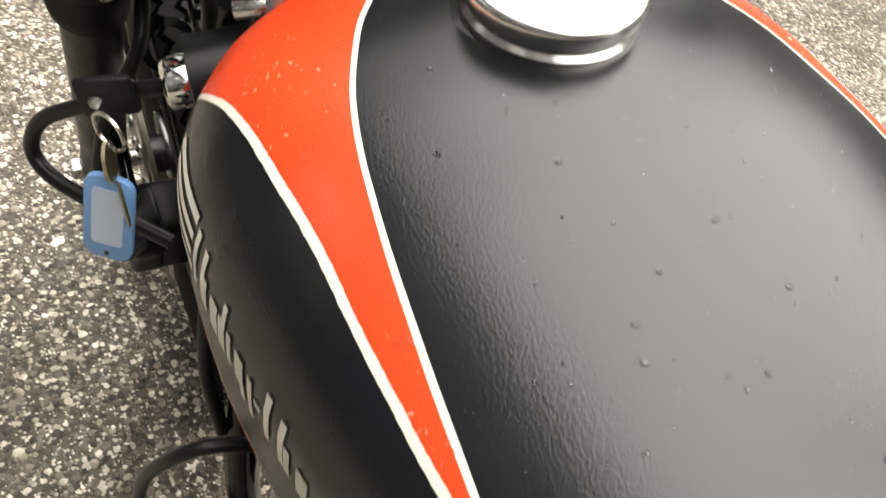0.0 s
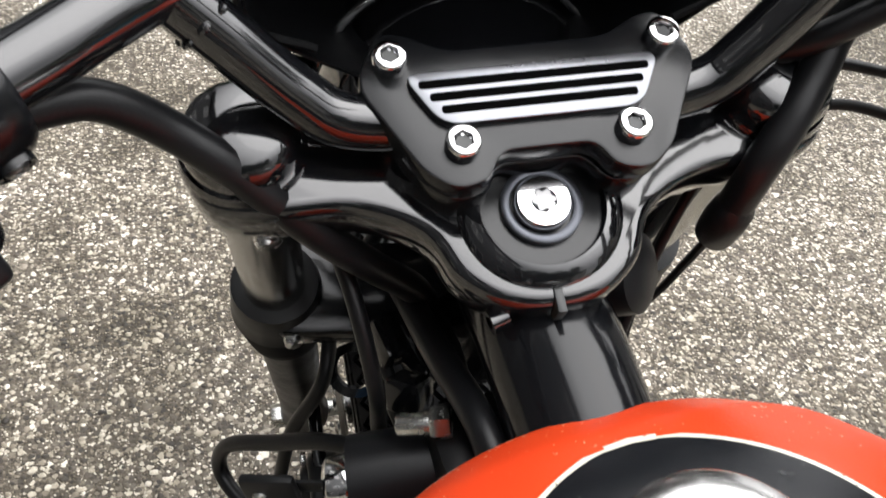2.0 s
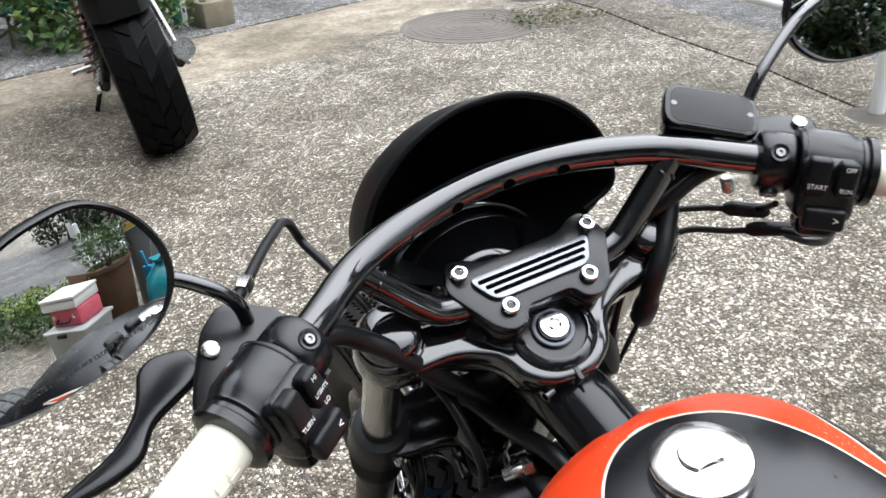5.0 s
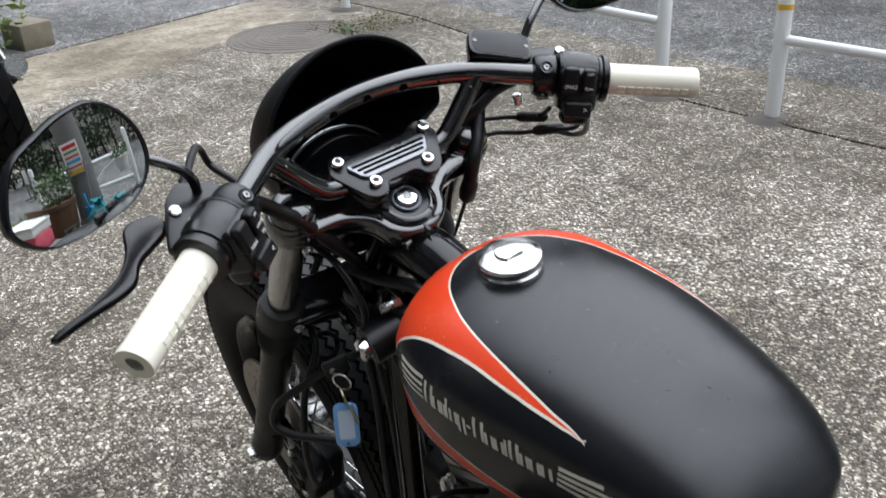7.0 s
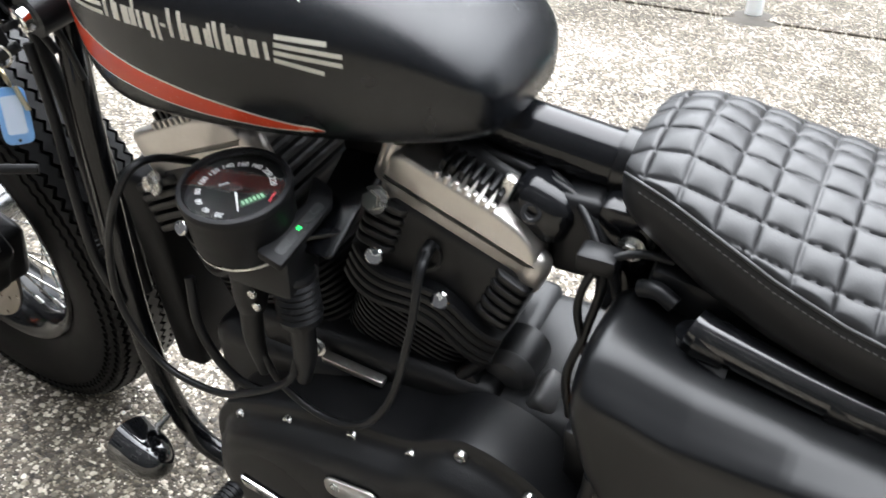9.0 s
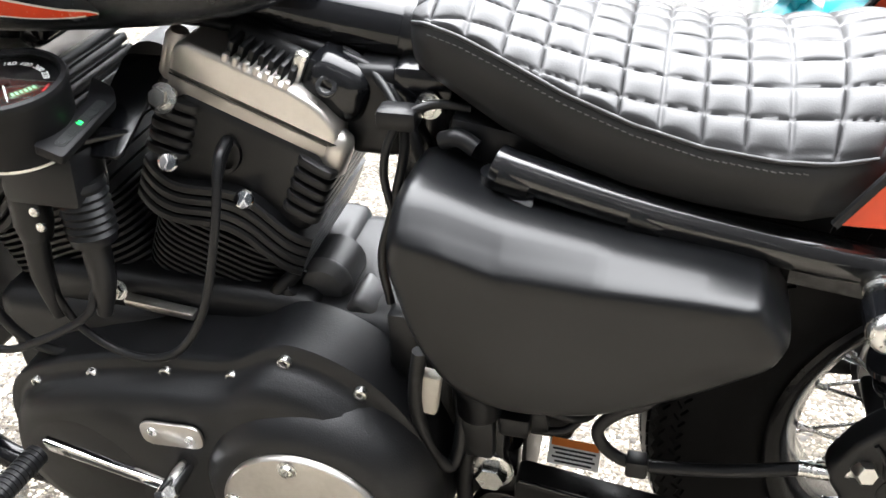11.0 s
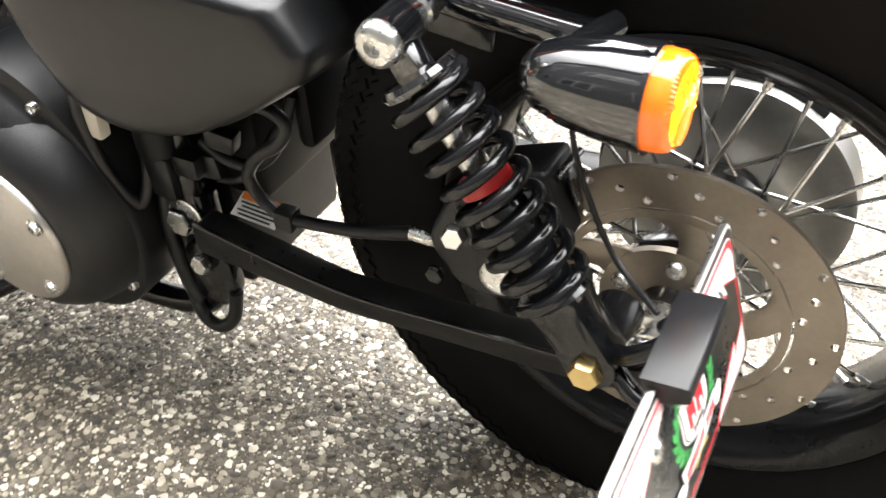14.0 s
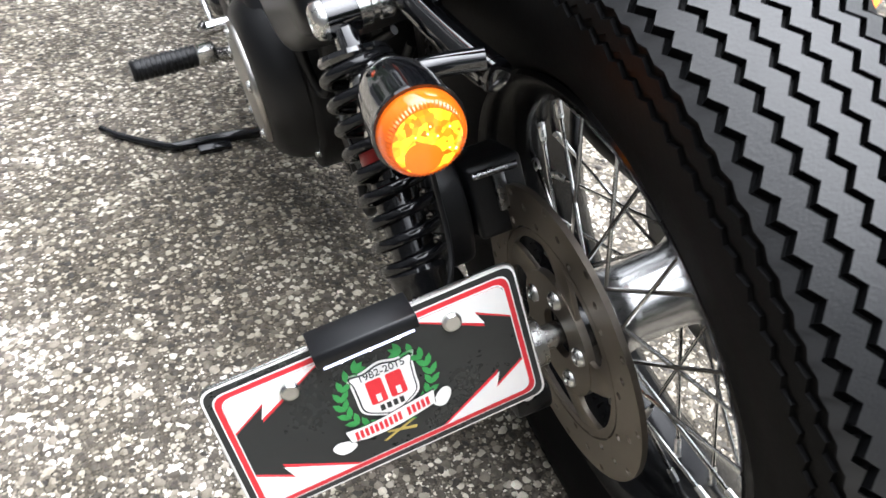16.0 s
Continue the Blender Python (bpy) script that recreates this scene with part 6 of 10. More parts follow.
# shifter, pegs
shift = part("shift_lever", join(
    prism(round_poly([(0.0, -0.007), (0.135, -0.005), (0.135, 0.007), (0.0, 0.009)], 0.006, 4), 0.008, 0.002, Matrix.Translation((-0.232, 0.885, 0.325)) @ Matrix(((0, 0, 1, 0), (-0.97, 0.22, 0, 0), (-0.24, 0.97, 0, 0), (0, 0, 0, 1)))),
    tube([(-0.19, 0.757, 0.298), (-0.245, 0.757, 0.298)], 0.010, 16, 0)), CHROME, bike, "chrome shift lever")
part("lever_slot", prism(round_poly([(0.020, -0.0025), (0.100, -0.002), (0.100, 0.003), (0.020, 0.0035)], 0.002, 4), 0.0006, 0, Matrix.Translation((-0.2325, 0.885, 0.325)) @ Matrix(((0, 0, 1, 0), (-0.97, 0.22, 0, 0), (-0.24, 0.97, 0, 0), (0, 0, 0, 1)))), PRINTK, shift)
part("lever_screw", hexhead(0.008, 0.007), STEEL, shift).matrix_basis = axis((-0.243, 0.748, 0.305), (-0.6, 0, 0.8))


def ribbed(p, d, r, L, n):
    prof = [(r * 0.7, 0), (r, 0.003)]
    for k in range(n):
        z = 0.004 + (L - 0.010) * k / n
        prof += [(r, z), (r, z + (L - 0.010) / n * 0.6), (r * 0.90, z + (L - 0.010) / n * 0.7), (r * 0.90, z + (L - 0.010) / n * 0.95)]
    prof += [(r, L - 0.004), (r * 0.85, L), (0, L)]
    return lathe(prof, 24, axis(p, d))


part("shift_peg", ribbed((-0.238, 0.886, 0.323), (-1, 0.06, 0.03), 0.0115, 0.072, 12), HOSE, shift, "ribbed black rubber shift peg")
part("peg_end", lathe([(0.009, 0), (0.009, 0.002), (0.004, 0.003), (0, 0.003)], 18, axis((-0.310, 0.890, 0.325), (-1, 0.06, 0.03))), STEEL, shift)
peg = part("foot_peg", join(tube([(-0.165, 0.795, 0.225), (-0.215, 0.795, 0.232), (-0.245, 0.795, 0.240)], 0.010, 14, 5), box(0.032, 0.030, 0.026, 0.006, Matrix.Translation((-0.250, 0.795, 0.243)))), STEEL, bike, "folding rider foot peg")
part("peg_rubber", ribbed((-0.262, 0.793, 0.246), (-1, -0.06, 0.08), 0.0165, 0.098, 12), HOSE, peg, "ribbed black peg rubber")

# speedometer, moved to the left of the engine
SPN = Vector((-0.10, -0.08, 0.99)).normalized()
SPU = (Vector((0.72, 0.69, 0.1)) - SPN * Vector((0.72, 0.69, 0.1)).dot(SPN)).normalized()
SPR = SPU.cross(SPN).normalized()
SPM = Matrix.Translation((-0.1665, 0.852, 0.673)) @ Matrix((SPR, SPU, SPN)).transposed().to_4x4() @ Matrix.Diagonal((0.95, 0.95, 1.0, 1))
speedo = part("speedometer", tf(lathe([(0.0, -0.060), (0.044, -0.060), (0.0475, -0.056), (0.0475, -0.054), (0.0490, -0.052), (0.0505, -0.012), (0.0520, -0.004), (0.0525, 0.0), (0.0510, 0.003), (0.0470, 0.004), (0.0455, 0.001), (0.0450, -0.004)], 64), SPM), MATTE, bike, "round black speedometer beside the engine")
part("dial", tf(lathe([(0.0452, -0.0042), (0.0, -0.0042)], 56, close=False), SPM), DIALK, speedo, "black dial with white figures")
part("cup_ring", tf(ring([(0.0480, -0.056), (0.0490, -0.056), (0.0490, -0.0535), (0.0480, -0.0535)], 56), SPM), STEEL, speedo)
gl = part("dial_glass", tf(lathe([(0.0455, 0.0), (0.0455, 0.0012), (0.0, 0.0022)], 48), SPM), GLASS, speedo)
gl.visible_shadow = False
for k in range(12):
    val = k * 20
    a = radians(-90 - 8 - (k * 20) * 262 / 220)
    if val:
        words("figures", str(val), 0.0076, DIALW, speedo, SPM @ Matrix.Translation((0.0335 * math.cos(a), 0.0335 * math.sin(a), -0.0037)) @ pose(0, 0, 0, 0, 0, math.degrees(a) - 90 if val not in () else 0))
ticks = [box(0.0024, 0.0004, 0.0002, 0, Matrix.Translation((0.0400 * math.cos(a), 0.0400 * math.sin(a), -0.0039)) @ pose(0, 0, 0, 0, 0, math.degrees(a))) for a in [radians(-98 - k * 262 / 55) for k in range(56)]]
part("dial_ticks", join(*ticks), DIALW, speedo)
words("figures", "km/h", 0.0048, DIALW, speedo, SPM @ Matrix.Translation((-0.009, 0.010, -0.0037)) @ pose(0, 0, 0, 0, 0, 0))
lcd = part("odometer_window", tf(box(0.024, 0.0085, 0.0006, 0.0002, Matrix.Translation((0.013, -0.018, -0.0038)) @ pose(0, 0, 0, 0, 0, 14)), SPM), LCD, speedo, "small green digital odometer")
for k in range(6):
    part("digit_bar", tf(box(0.0022, 0.0052, 0.0003, 0, Matrix.Translation((0.013, -0.018, -0.0034)) @ pose(0, 0, 0, 0, 0, 14) @ Matrix.Translation((-0.009 + k * 0.0036, 0, 0))), SPM), LCDTXT, lcd)
na = radians(-92)
part("needle", tf(join(prism([(0.0, -0.0010), (0.031, -0.0005), (0.031, 0.0005), (0.0, 0.0010)], 0.0008, 0, Matrix.Translation((0, 0, -0.0026)) @ pose(0, 0, 0, 0, 0, math.degrees(na)))), SPM), DIALW, speedo, "white needle at rest")
part("needle_hub", tf(lathe([(0.0062, -0.004), (0.0060, -0.0012), (0.004, -0.0006), (0, -0.0006)], 24), SPM), PLASTIC, speedo)
part("redline", tf(box(0.012, 0.0016, 0.0003, 0, Matrix.Translation((0.030, -0.020, -0.0038)) @ pose(0, 0, 0, 0, 0, 55)), SPM), PRINTR, speedo)
BZ = Vector((-0.12, -0.30, 0.94)).normalized()
BX = (Vector((1, 0.02, 0.0)) - BZ * Vector((1, 0.02, 0.0)).dot(BZ)).normalized()
BM = Matrix.Translation((-0.150, 0.803, 0.628)) @ Matrix((BX, BZ.cross(BX), BZ)).transposed().to_4x4() @ Matrix.Diagonal((0.82, 0.82, 0.9, 1))
bar = part("warning_lamp_strip", tf(prism(round_poly([(-0.056, -0.012), (0.044, -0.010), (0.062, 0.004), (0.066, 0.030), (0.030, 0.014), (-0.054, 0.020)], 0.005, 4), 0.010, 0.0015), BM), MATTE, speedo, "strip of warning lamps, neutral lit green")
part("lamp_slot", tf(prism(round_poly([(-0.044, -0.0055), (0.036, -0.0055), (0.036, 0.0055), (-0.044, 0.0055)], 0.005, 5), 0.0006, 0, Matrix.Translation((0, 0, 0.0098))), BM), PRINTK, bar)
for k in range(5):
    part("lamp_window", tf(prism(round_poly([(-0.0048, -0.0032), (0.0048, -0.0032), (0.0048, 0.0032), (-0.0048, 0.0032)], 0.0028, 4), 0.0006, 0, Matrix.Translation((-0.036 + k * 0.0150, 0, 0.0103))), BM), DIALK, bar)
words("figures", "N", 0.0072, GREENLED, bar, BM @ Matrix.Translation((-0.006, 0, 0.0114)), "lit green neutral letter")
part("speedo_bracket", join(box(0.020, 0.070, 0.006, 0.002, Matrix.Translation((-0.135, 0.815, 0.612)) @ pose(0, 0, 0, 0, 0, 35)), prism(round_poly([(-0.02, -0.05), (0.02, -0.05), (0.025, 0.06), (-0.02, 0.06)], 0.008), 0.005, 0.001, axis((-0.10, 0.80, 0.62), (-0.5, 0, 1)))), SATIN, bike)
# ignition coil and plug leads
coil = part("ignition_coil", join(box(0.050, 0.075, 0.050, 0.008, Matrix.Translation((-0.150, 0.845, 0.585)) @ pose(0, 0, 0, 0, 8, 0)), lathe([(0.021, 0), (0.0225, 0.004)] + [q for k in range(7) for q in ((0.0225, 0.006 + k * 0.0072), (0.0200, 0.0095 + k * 0.0072))] + [(0.020, 0.058), (0.0, 0.058)], 24, axis((-0.152, 0.822, 0.580), (-0.10, -0.05, -1))), lathe([(0.018, 0), (0.017, 0.045), (0.014, 0.060), (0.0, 0.060)], 24, axis((-0.155, 0.873, 0.580), (-0.10, 0.05, -1)))), PLASTIC, bike, "black ignition coil with ribbed towers")
for y, z in ((0.853, 0.560), (0.851, 0.545)):
    part("coil_screw", lathe([(0.0048, 0), (0.0042, 0.0022), (0, 0.0028)], 14), STEEL, coil).matrix_basis = axis((-0.178, y, z), (-1, 0, 0.1))
part("lead_boot", tube([(-0.158, 0.820, 0.520), (-0.162, 0.820, 0.480), (-0.166, 0.826, 0.445)], [0.0130, 0.0120, 0.0070], 16, 6), HOSE, coil)
part("lead_boot", tube([(-0.161, 0.878, 0.520), (-0.165, 0.880, 0.480), (-0.166, 0.876, 0.435)], [0.0115, 0.0105, 0.0065], 16, 6), HOSE, coil)
part("plug_lead", tube([(-0.166, 0.828, 0.475), (-0.178, 0.836, 0.450), (-0.190, 0.881, 0.424), (-0.192, 0.933, 0.404), (-0.192, 0.999, 0.418), (-0.190, 1.034, 0.488), (-0.184, 1.020, 0.578), (-0.165, 0.995, 0.640), (-0.135, 0.985, 0.648), (-0.090, 0.975, 0.620)], 0.0040, 12, 10), HOSE, bike, "black spark plug lead")
part("plug_lead", tube([(-0.166, 0.876, 0.470), (-0.166, 0.858, 0.424), (-0.166, 0.814, 0.397), (-0.166, 0.764, 0.407), (-0.160, 0.728, 0.456), (-0.145, 0.708, 0.535), (-0.124, 0.704, 0.592), (-0.103, 0.7065, 0.600)], 0.0040, 12, 10), HOSE, bike, "black spark plug lead")
# hoses and looms between engine and frame
for pts, r in (
    ([(-0.03, 1.02, 0.690), (-0.05, 0.90, 0.690), (-0.035, 0.75, 0.680), (-0.030, 0.640, 0.660), (-0.045, 0.580, 0.642), (-0.070, 0.545, 0.590), (-0.085, 0.535, 0.52)], 0.0050),
    ([(-0.010, 0.690, 0.664), (-0.030, 0.610, 0.655), (-0.080, 0.555, 0.622), (-0.095, 0.560, 0.560), (-0.100, 0.575, 0.500), (-0.102, 0.570, 0.450)], 0.0042),
    ([(-0.070, 0.500, 0.635), (-0.080, 0.530, 0.640), (-0.092, 0.556, 0.625), (-0.098, 0.568, 0.585), (-0.096, 0.560, 0.530)], 0.0038),
    ([(-0.150, 0.530, 0.440), (-0.152, 0.536, 0.380), (-0.150, 0.525, 0.320), (-0.140, 0.508, 0.290), (-0.125, 0.500, 0.330), (-0.120, 0.505, 0.400)], 0.0068),
    ([(-0.135, 0.985, 0.50), (-0.150, 0.975, 0.44), (-0.150, 0.945, 0.38), (-0.135, 0.90, 0.35)], 0.0055)):
    part("wiring_loom", tube(pts, r, 12, 8), HOSE, bike)
part("orange_wire", tube([(-0.104, 0.562, 0.490), (-0.106, 0.560, 0.475), (-0.104, 0.560, 0.460)], 0.0016, 8, 5), WIREO, bike, "short orange wire")
part("orange_wire", tube([(-0.107, 0.556, 0.490), (-0.109, 0.555, 0.475), (-0.107, 0.555, 0.460)], 0.0016, 8, 5), WIREO, bike, "short orange wire")
part("wire_connector", box(0.022, 0.030, 0.075, 0.004, Matrix.Translation((-0.112, 0.553, 0.415))), PLASTIC, bike)
part("wire_connector", box(0.014, 0.019, 0.046, 0.003, Matrix.Translation((-0.146, 0.524, 0.390)) @ pose(0, 0, 0, 8)), mat("grey_plastic", (0.45, 0.42, 0.36), (0.52, 0.49, 0.42), 0.45), bike, "beige wire connector")
part("wire_connector", box(0.024, 0.034, 0.018, 0.004, Matrix.Translation((-0.085, 0.556, 0.630))), PLASTIC, bike)

# looms, connectors and hoses crowding the steering head
for pts, r, m_ in (
    ([(-0.052, 1.232, 0.800), (-0.050, 1.2187, 0.8035), (-0.045, 1.166, 0.806), (-0.040, 1.103, 0.818), (-0.038, 1.060, 0.800)], 0.0080, PLASTIC),
    ([(-0.036, 1.225, 0.780), (-0.034, 1.190, 0.790), (-0.036, 1.150, 0.788), (-0.044, 1.110, 0.770), (-0.046, 1.070, 0.740)], 0.0055, HOSE),
    ([(-0.070, 1.225, 0.770), (-0.064, 1.200, 0.752), (-0.056, 1.170, 0.756), (-0.050, 1.140, 0.745), (-0.052, 1.120, 0.700)], 0.0042, HOSE),
    ([(-0.058, 1.240, 0.740), (-0.066, 1.215, 0.730), (-0.066, 1.185, 0.738), (-0.060, 1.160, 0.720), (-0.055, 1.150, 0.660)], 0.0036, HOSE),
    ([(0.034, 1.215, 0.840), (0.031, 1.160, 0.8265), (0.032, 1.113, 0.8165), (0.034, 1.070, 0.800)], 0.0048, PLASTIC),
    ([(-0.046, 1.215, 0.700), (-0.056, 1.195, 0.610), (-0.078, 1.174, 0.500), (-0.095, 1.164, 0.400), (-0.100, 1.150, 0.330)], 0.0090, HOSE),
    ([(-0.018, 1.205, 0.720), (-0.028, 1.198, 0.600), (-0.045, 1.178, 0.480), (-0.066, 1.160, 0.360)], 0.0085, HOSE),
    ([(-0.070, 1.200, 0.700), (-0.080, 1.190, 0.620), (-0.102, 1.174, 0.530), (-0.114, 1.164, 0.450), (-0.112, 1.150, 0.380)], 0.0060, HOSE)):
    part("wiring_loom", tube(pts, r, 12, 8), m_, bike)
for p, sz, turn in (((-0.062, 1.212, 0.772), (0.016, 0.026, 0.018), (20, 10, 15)), ((-0.058, 1.180, 0.762), (0.018, 0.022, 0.020), (-15, 20, 40)), ((-0.066, 1.238, 0.722), (0.014, 0.030, 0.020), (30, 0, -10)), ((-0.044, 1.205, 0.756), (0.020, 0.024, 0.016), (5, -15, 25))):
    part("wire_connector", box(*sz, 0.003, Matrix.Translation(p) @ pose(0, 0, 0, *turn), 2), FRAMEB, bike)
part("conduit_rings", tube([(-0.104 + 0.0052 * math.cos(a), 1.168 - 0.0010 * a / 6, 0.470 - 0.0011 * a + 0.0052 * math.sin(a)) for a in np.linspace(0, 2 * math.pi * 9, 150)], 0.0012, 6, 0), PLASTIC, bike)

# ignition lock, key and tag
lockd = Vector((-0.97, 0.18, -0.10)).normalized()
lk = part("ignition_lock", join(tube([Vector((-0.098, 1.140, 0.752)) - lockd * 0.085, (-0.098, 1.140, 0.752)], 0.0235, 28, 0), box(0.05, 0.05, 0.05, 0.01, Matrix.Translation((-0.035, 1.125, 0.765)))), PLASTIC, bike, "black ignition lock below the tank")
part("lock_collar", lathe([(0.0145, 0.0), (0.0150, 0.004), (0.0140, 0.012), (0.0110, 0.0145), (0, 0.0150)], 28, axis((-0.098, 1.140, 0.752), lockd)), CHROME, lk, "chrome lock barrel")
keyd = (lockd + Vector((0, 0.25, -0.05))).normalized()
key = part("key", join(box(0.0022, 0.0080, 0.022, 0.0004, axis((-0.121, 1.146, 0.749), keyd)), box(0.0060, 0.0235, 0.0300, 0.002, axis((-0.140, 1.151, 0.745), keyd), 2)), PLASTIC, lk, "key with black plastic head in the lock")
part("key_hole", lathe([(0.0040, -0.0036), (0.0040, 0.0036)], 14, axis((-0.146, 1.153, 0.743), (0, 1, 0.2))), STEEL, lk)
UPW = Vector((-math.sin(radians(8.94)) * -1, 0, math.cos(radians(8.94))))      # true up, seen from the leant frame
hang = Vector((-0.143, 1.139, 0.741))
part("key_ring", ring([(0.0105, -0.0008), (0.0122, -0.0008), (0.0122, 0.0008), (0.0105, 0.0008)], 28, axis(hang - UPW * 0.010, (1, 0.5, 0))), STEEL, lk, "split key ring")
part("spare_key", join(lathe([(0.0115, -0.0010), (0.0115, 0.0010)], 24, axis(hang - UPW * 0.030, (1, -0.4, 0.1))), box(0.0020, 0.0075, 0.026, 0.0004, axis(hang - UPW * 0.052 + Vector((0.004, -0.012, 0)), (0.0, -0.3, -1)))), mat("old_brass", (0.42, 0.36, 0.22), (0.52, 0.46, 0.32), 0.3, 0.45, metal=1.0), lk, "old brass key on the ring")
tagm = axis(hang - UPW * 0.070, (-0.58, -0.80, 0.20), up=UPW)
tag = part("key_tag", tf(prism(round_poly([(-0.0145, -0.029), (0.0145, -0.029), (0.0145, 0.029), (-0.0145, 0.029)], 0.010, 6), 0.005, 0.0012), tagm), BLUETAG, lk, "blue plastic key tag with a blank label")
part("tag_paper", tf(prism(round_poly([(-0.0092, -0.018), (0.0092, -0.018), (0.0092, 0.021), (-0.0092, 0.021)], 0.003, 4), 0.0006, 0, Matrix.Translation((0, 0, 0.0050))), tagm), PAPER, tag)
part("tag_hole", tf(lathe([(0.0016, 0.0048), (0.0016, 0.0054), (0, 0.0054)], 12, Matrix.Translation((0, -0.0245, 0))), tagm), PRINTK, tag)
part("frame_bolt", join(hexhead(0.0085, 0.010), lathe([(0.0058, 0.01), (0.0058, 0.026), (0.005, 0.027), (0, 0.027)], 14)), STEEL, bike).matrix_basis = axis((-0.048, 1.128, 0.795), (-0.93, 0.3, -0.12))
part("round_bracket", ring([(0.014, -0.003), (0.021, -0.003), (0.021, 0.003), (0.014, 0.003)], 32, axis((-0.075, 1.305, 0.655), (-0.3, -0.8, 0.5))), GLOSS, bike)
part("neck_switch", join(lathe([(0.020, 0), (0.022, 0.006), (0.020, 0.018), (0.012, 0.022), (0, 0.022)], 24, axis((0.045, 1.165, 0.835), (0.6, -0.6, 0.3)))), PLASTIC, bike)
# front turn signal, low on the frame
def signal(p, d, lens, r=0.030, L=0.075, bulge=1.0):
    m = axis(p, d)
    prof = [(0.004, -L), (r * 0.40, -L * 0.97), (r * 0.68, -L * 0.84), (r * 0.88, -L * 0.60), (r * 0.98, -L * 0.30), (r * 1.02, -0.004), (r * 1.04, 0.0), (r * 1.0, 0.002)]
    s = part("turn_signal", lathe(prof, 40, m), GLOSS, bike, "gloss black bullet turn signal")
    n = 120
    a = np.linspace(0, 2 * np.pi, n, endpoint=False)
    ridge = np.where(np.arange(n) % 2 == 0, 1.0, -1.0)
    rows = []
    for k, z, e in ((0.96, 0.0005, 0), (0.96, 0.008 * bulge, 0), (0.945, 0.014 * bulge, 0.0003), (0.90, 0.0195 * bulge, 0.0006), (0.82, 0.0228 * bulge, 0.0006), (0.76, 0.0240 * bulge, 0.0), (0.6, 0.0262 * bulge, 0), (0.4, 0.0275 * bulge, 0), (0.02, 0.0285 * bulge, 0)):
        rows.append(np.stack([r * k * np.cos(a), r * k * np.sin(a), z + e * ridge], 1))
    ob = part("lens", tf(loft(rows), m), [lens, AMBERRIM], s, "amber lens" if lens is AMBER else "lit amber lens")
    if lens is not AMBER:
        for q in range(5 * n):
            ob.data.polygons[q].material_index = 1
    return s, m


signal((-0.163, 1.168, 0.162), (0.25, 0.95, -0.10), AMBER, 0.036, 0.080, 0.35)
part("signal_stem", tube([(-0.140, 1.150, 0.168), (-0.118, 1.135, 0.185), (-0.104, 1.125, 0.200)], [0.006, 0.006, 0.008], 14, 5), STEEL, bike)

# brake hose looping out beside the lower yoke
part("hose_loop", tube([(-0.085, 1.195, 0.705), (-0.112, 1.222, 0.688), (-0.140, 1.248, 0.665), (-0.172, 1.279, 0.636), (-0.184, 1.289, 0.604), (-0.176, 1.272, 0.588), (-0.150, 1.238, 0.580), (-0.115, 1.200, 0.568)], 0.0056, 14, 8), HOSE, bike, "black hose looping out beside the fork")

# ---- side tank ----
OT = [(0.546, 0.588), (0.546, 0.548), (0.530, 0.480), (0.498, 0.428), (0.445, 0.412), (0.372, 0.424), (0.306, 0.459), (0.246, 0.502), (0.239, 0.522), (0.264, 0.560), (0.300, 0.5655), (0.380, 0.5745), (0.460, 0.587), (0.510, 0.602), (0.535, 0.604)]


ot = round_each(OT, [0.03 if y > 0.5 or z < 0.5 else 0.006 for y, z in OT])


def smooth01(t):
    t = max(0.0, min(1.0, t))
    return t * t * (3 - 2 * t)


def ot_ring(x, s, drop=0.0):
    """One section of the tank; its upper half sinks by drop towards the outer face."""
    return [(x, 0.41 + (y - 0.41) * s, 0.512 + (z - 0.512) * s - drop * (0.30 + 0.70 * smooth01((y - 0.25) / 0.22)) * smooth01((z - 0.522) / 0.066)) for y, z in ot]


side_tank = part("oil_tank", loft([ot_ring(-0.070, 0.95), ot_ring(-0.078, 0.985), ot_ring(-0.095, 0.995), ot_ring(-0.126, 1.0), ot_ring(-0.142, 1.0, 0.0010), ot_ring(-0.153, 0.998, 0.0035), ot_ring(-0.162, 0.994, 0.0080), ot_ring(-0.169, 0.989, 0.0135), ot_ring(-0.175, 0.981, 0.0165), ot_ring(-0.180, 0.969, 0.0195), ot_ring(-0.1845, 0.945, 0.0210), ot_ring(-0.1870, 0.905, 0.0205), ot_ring(-0.1885, 0.82, 0.0170), ot_ring(-0.1895, 0.62, 0.013), ot_ring(-0.1900, 0.35, 0.004)]), DENIM, bike, "satin black teardrop oil tank", smooth=60)
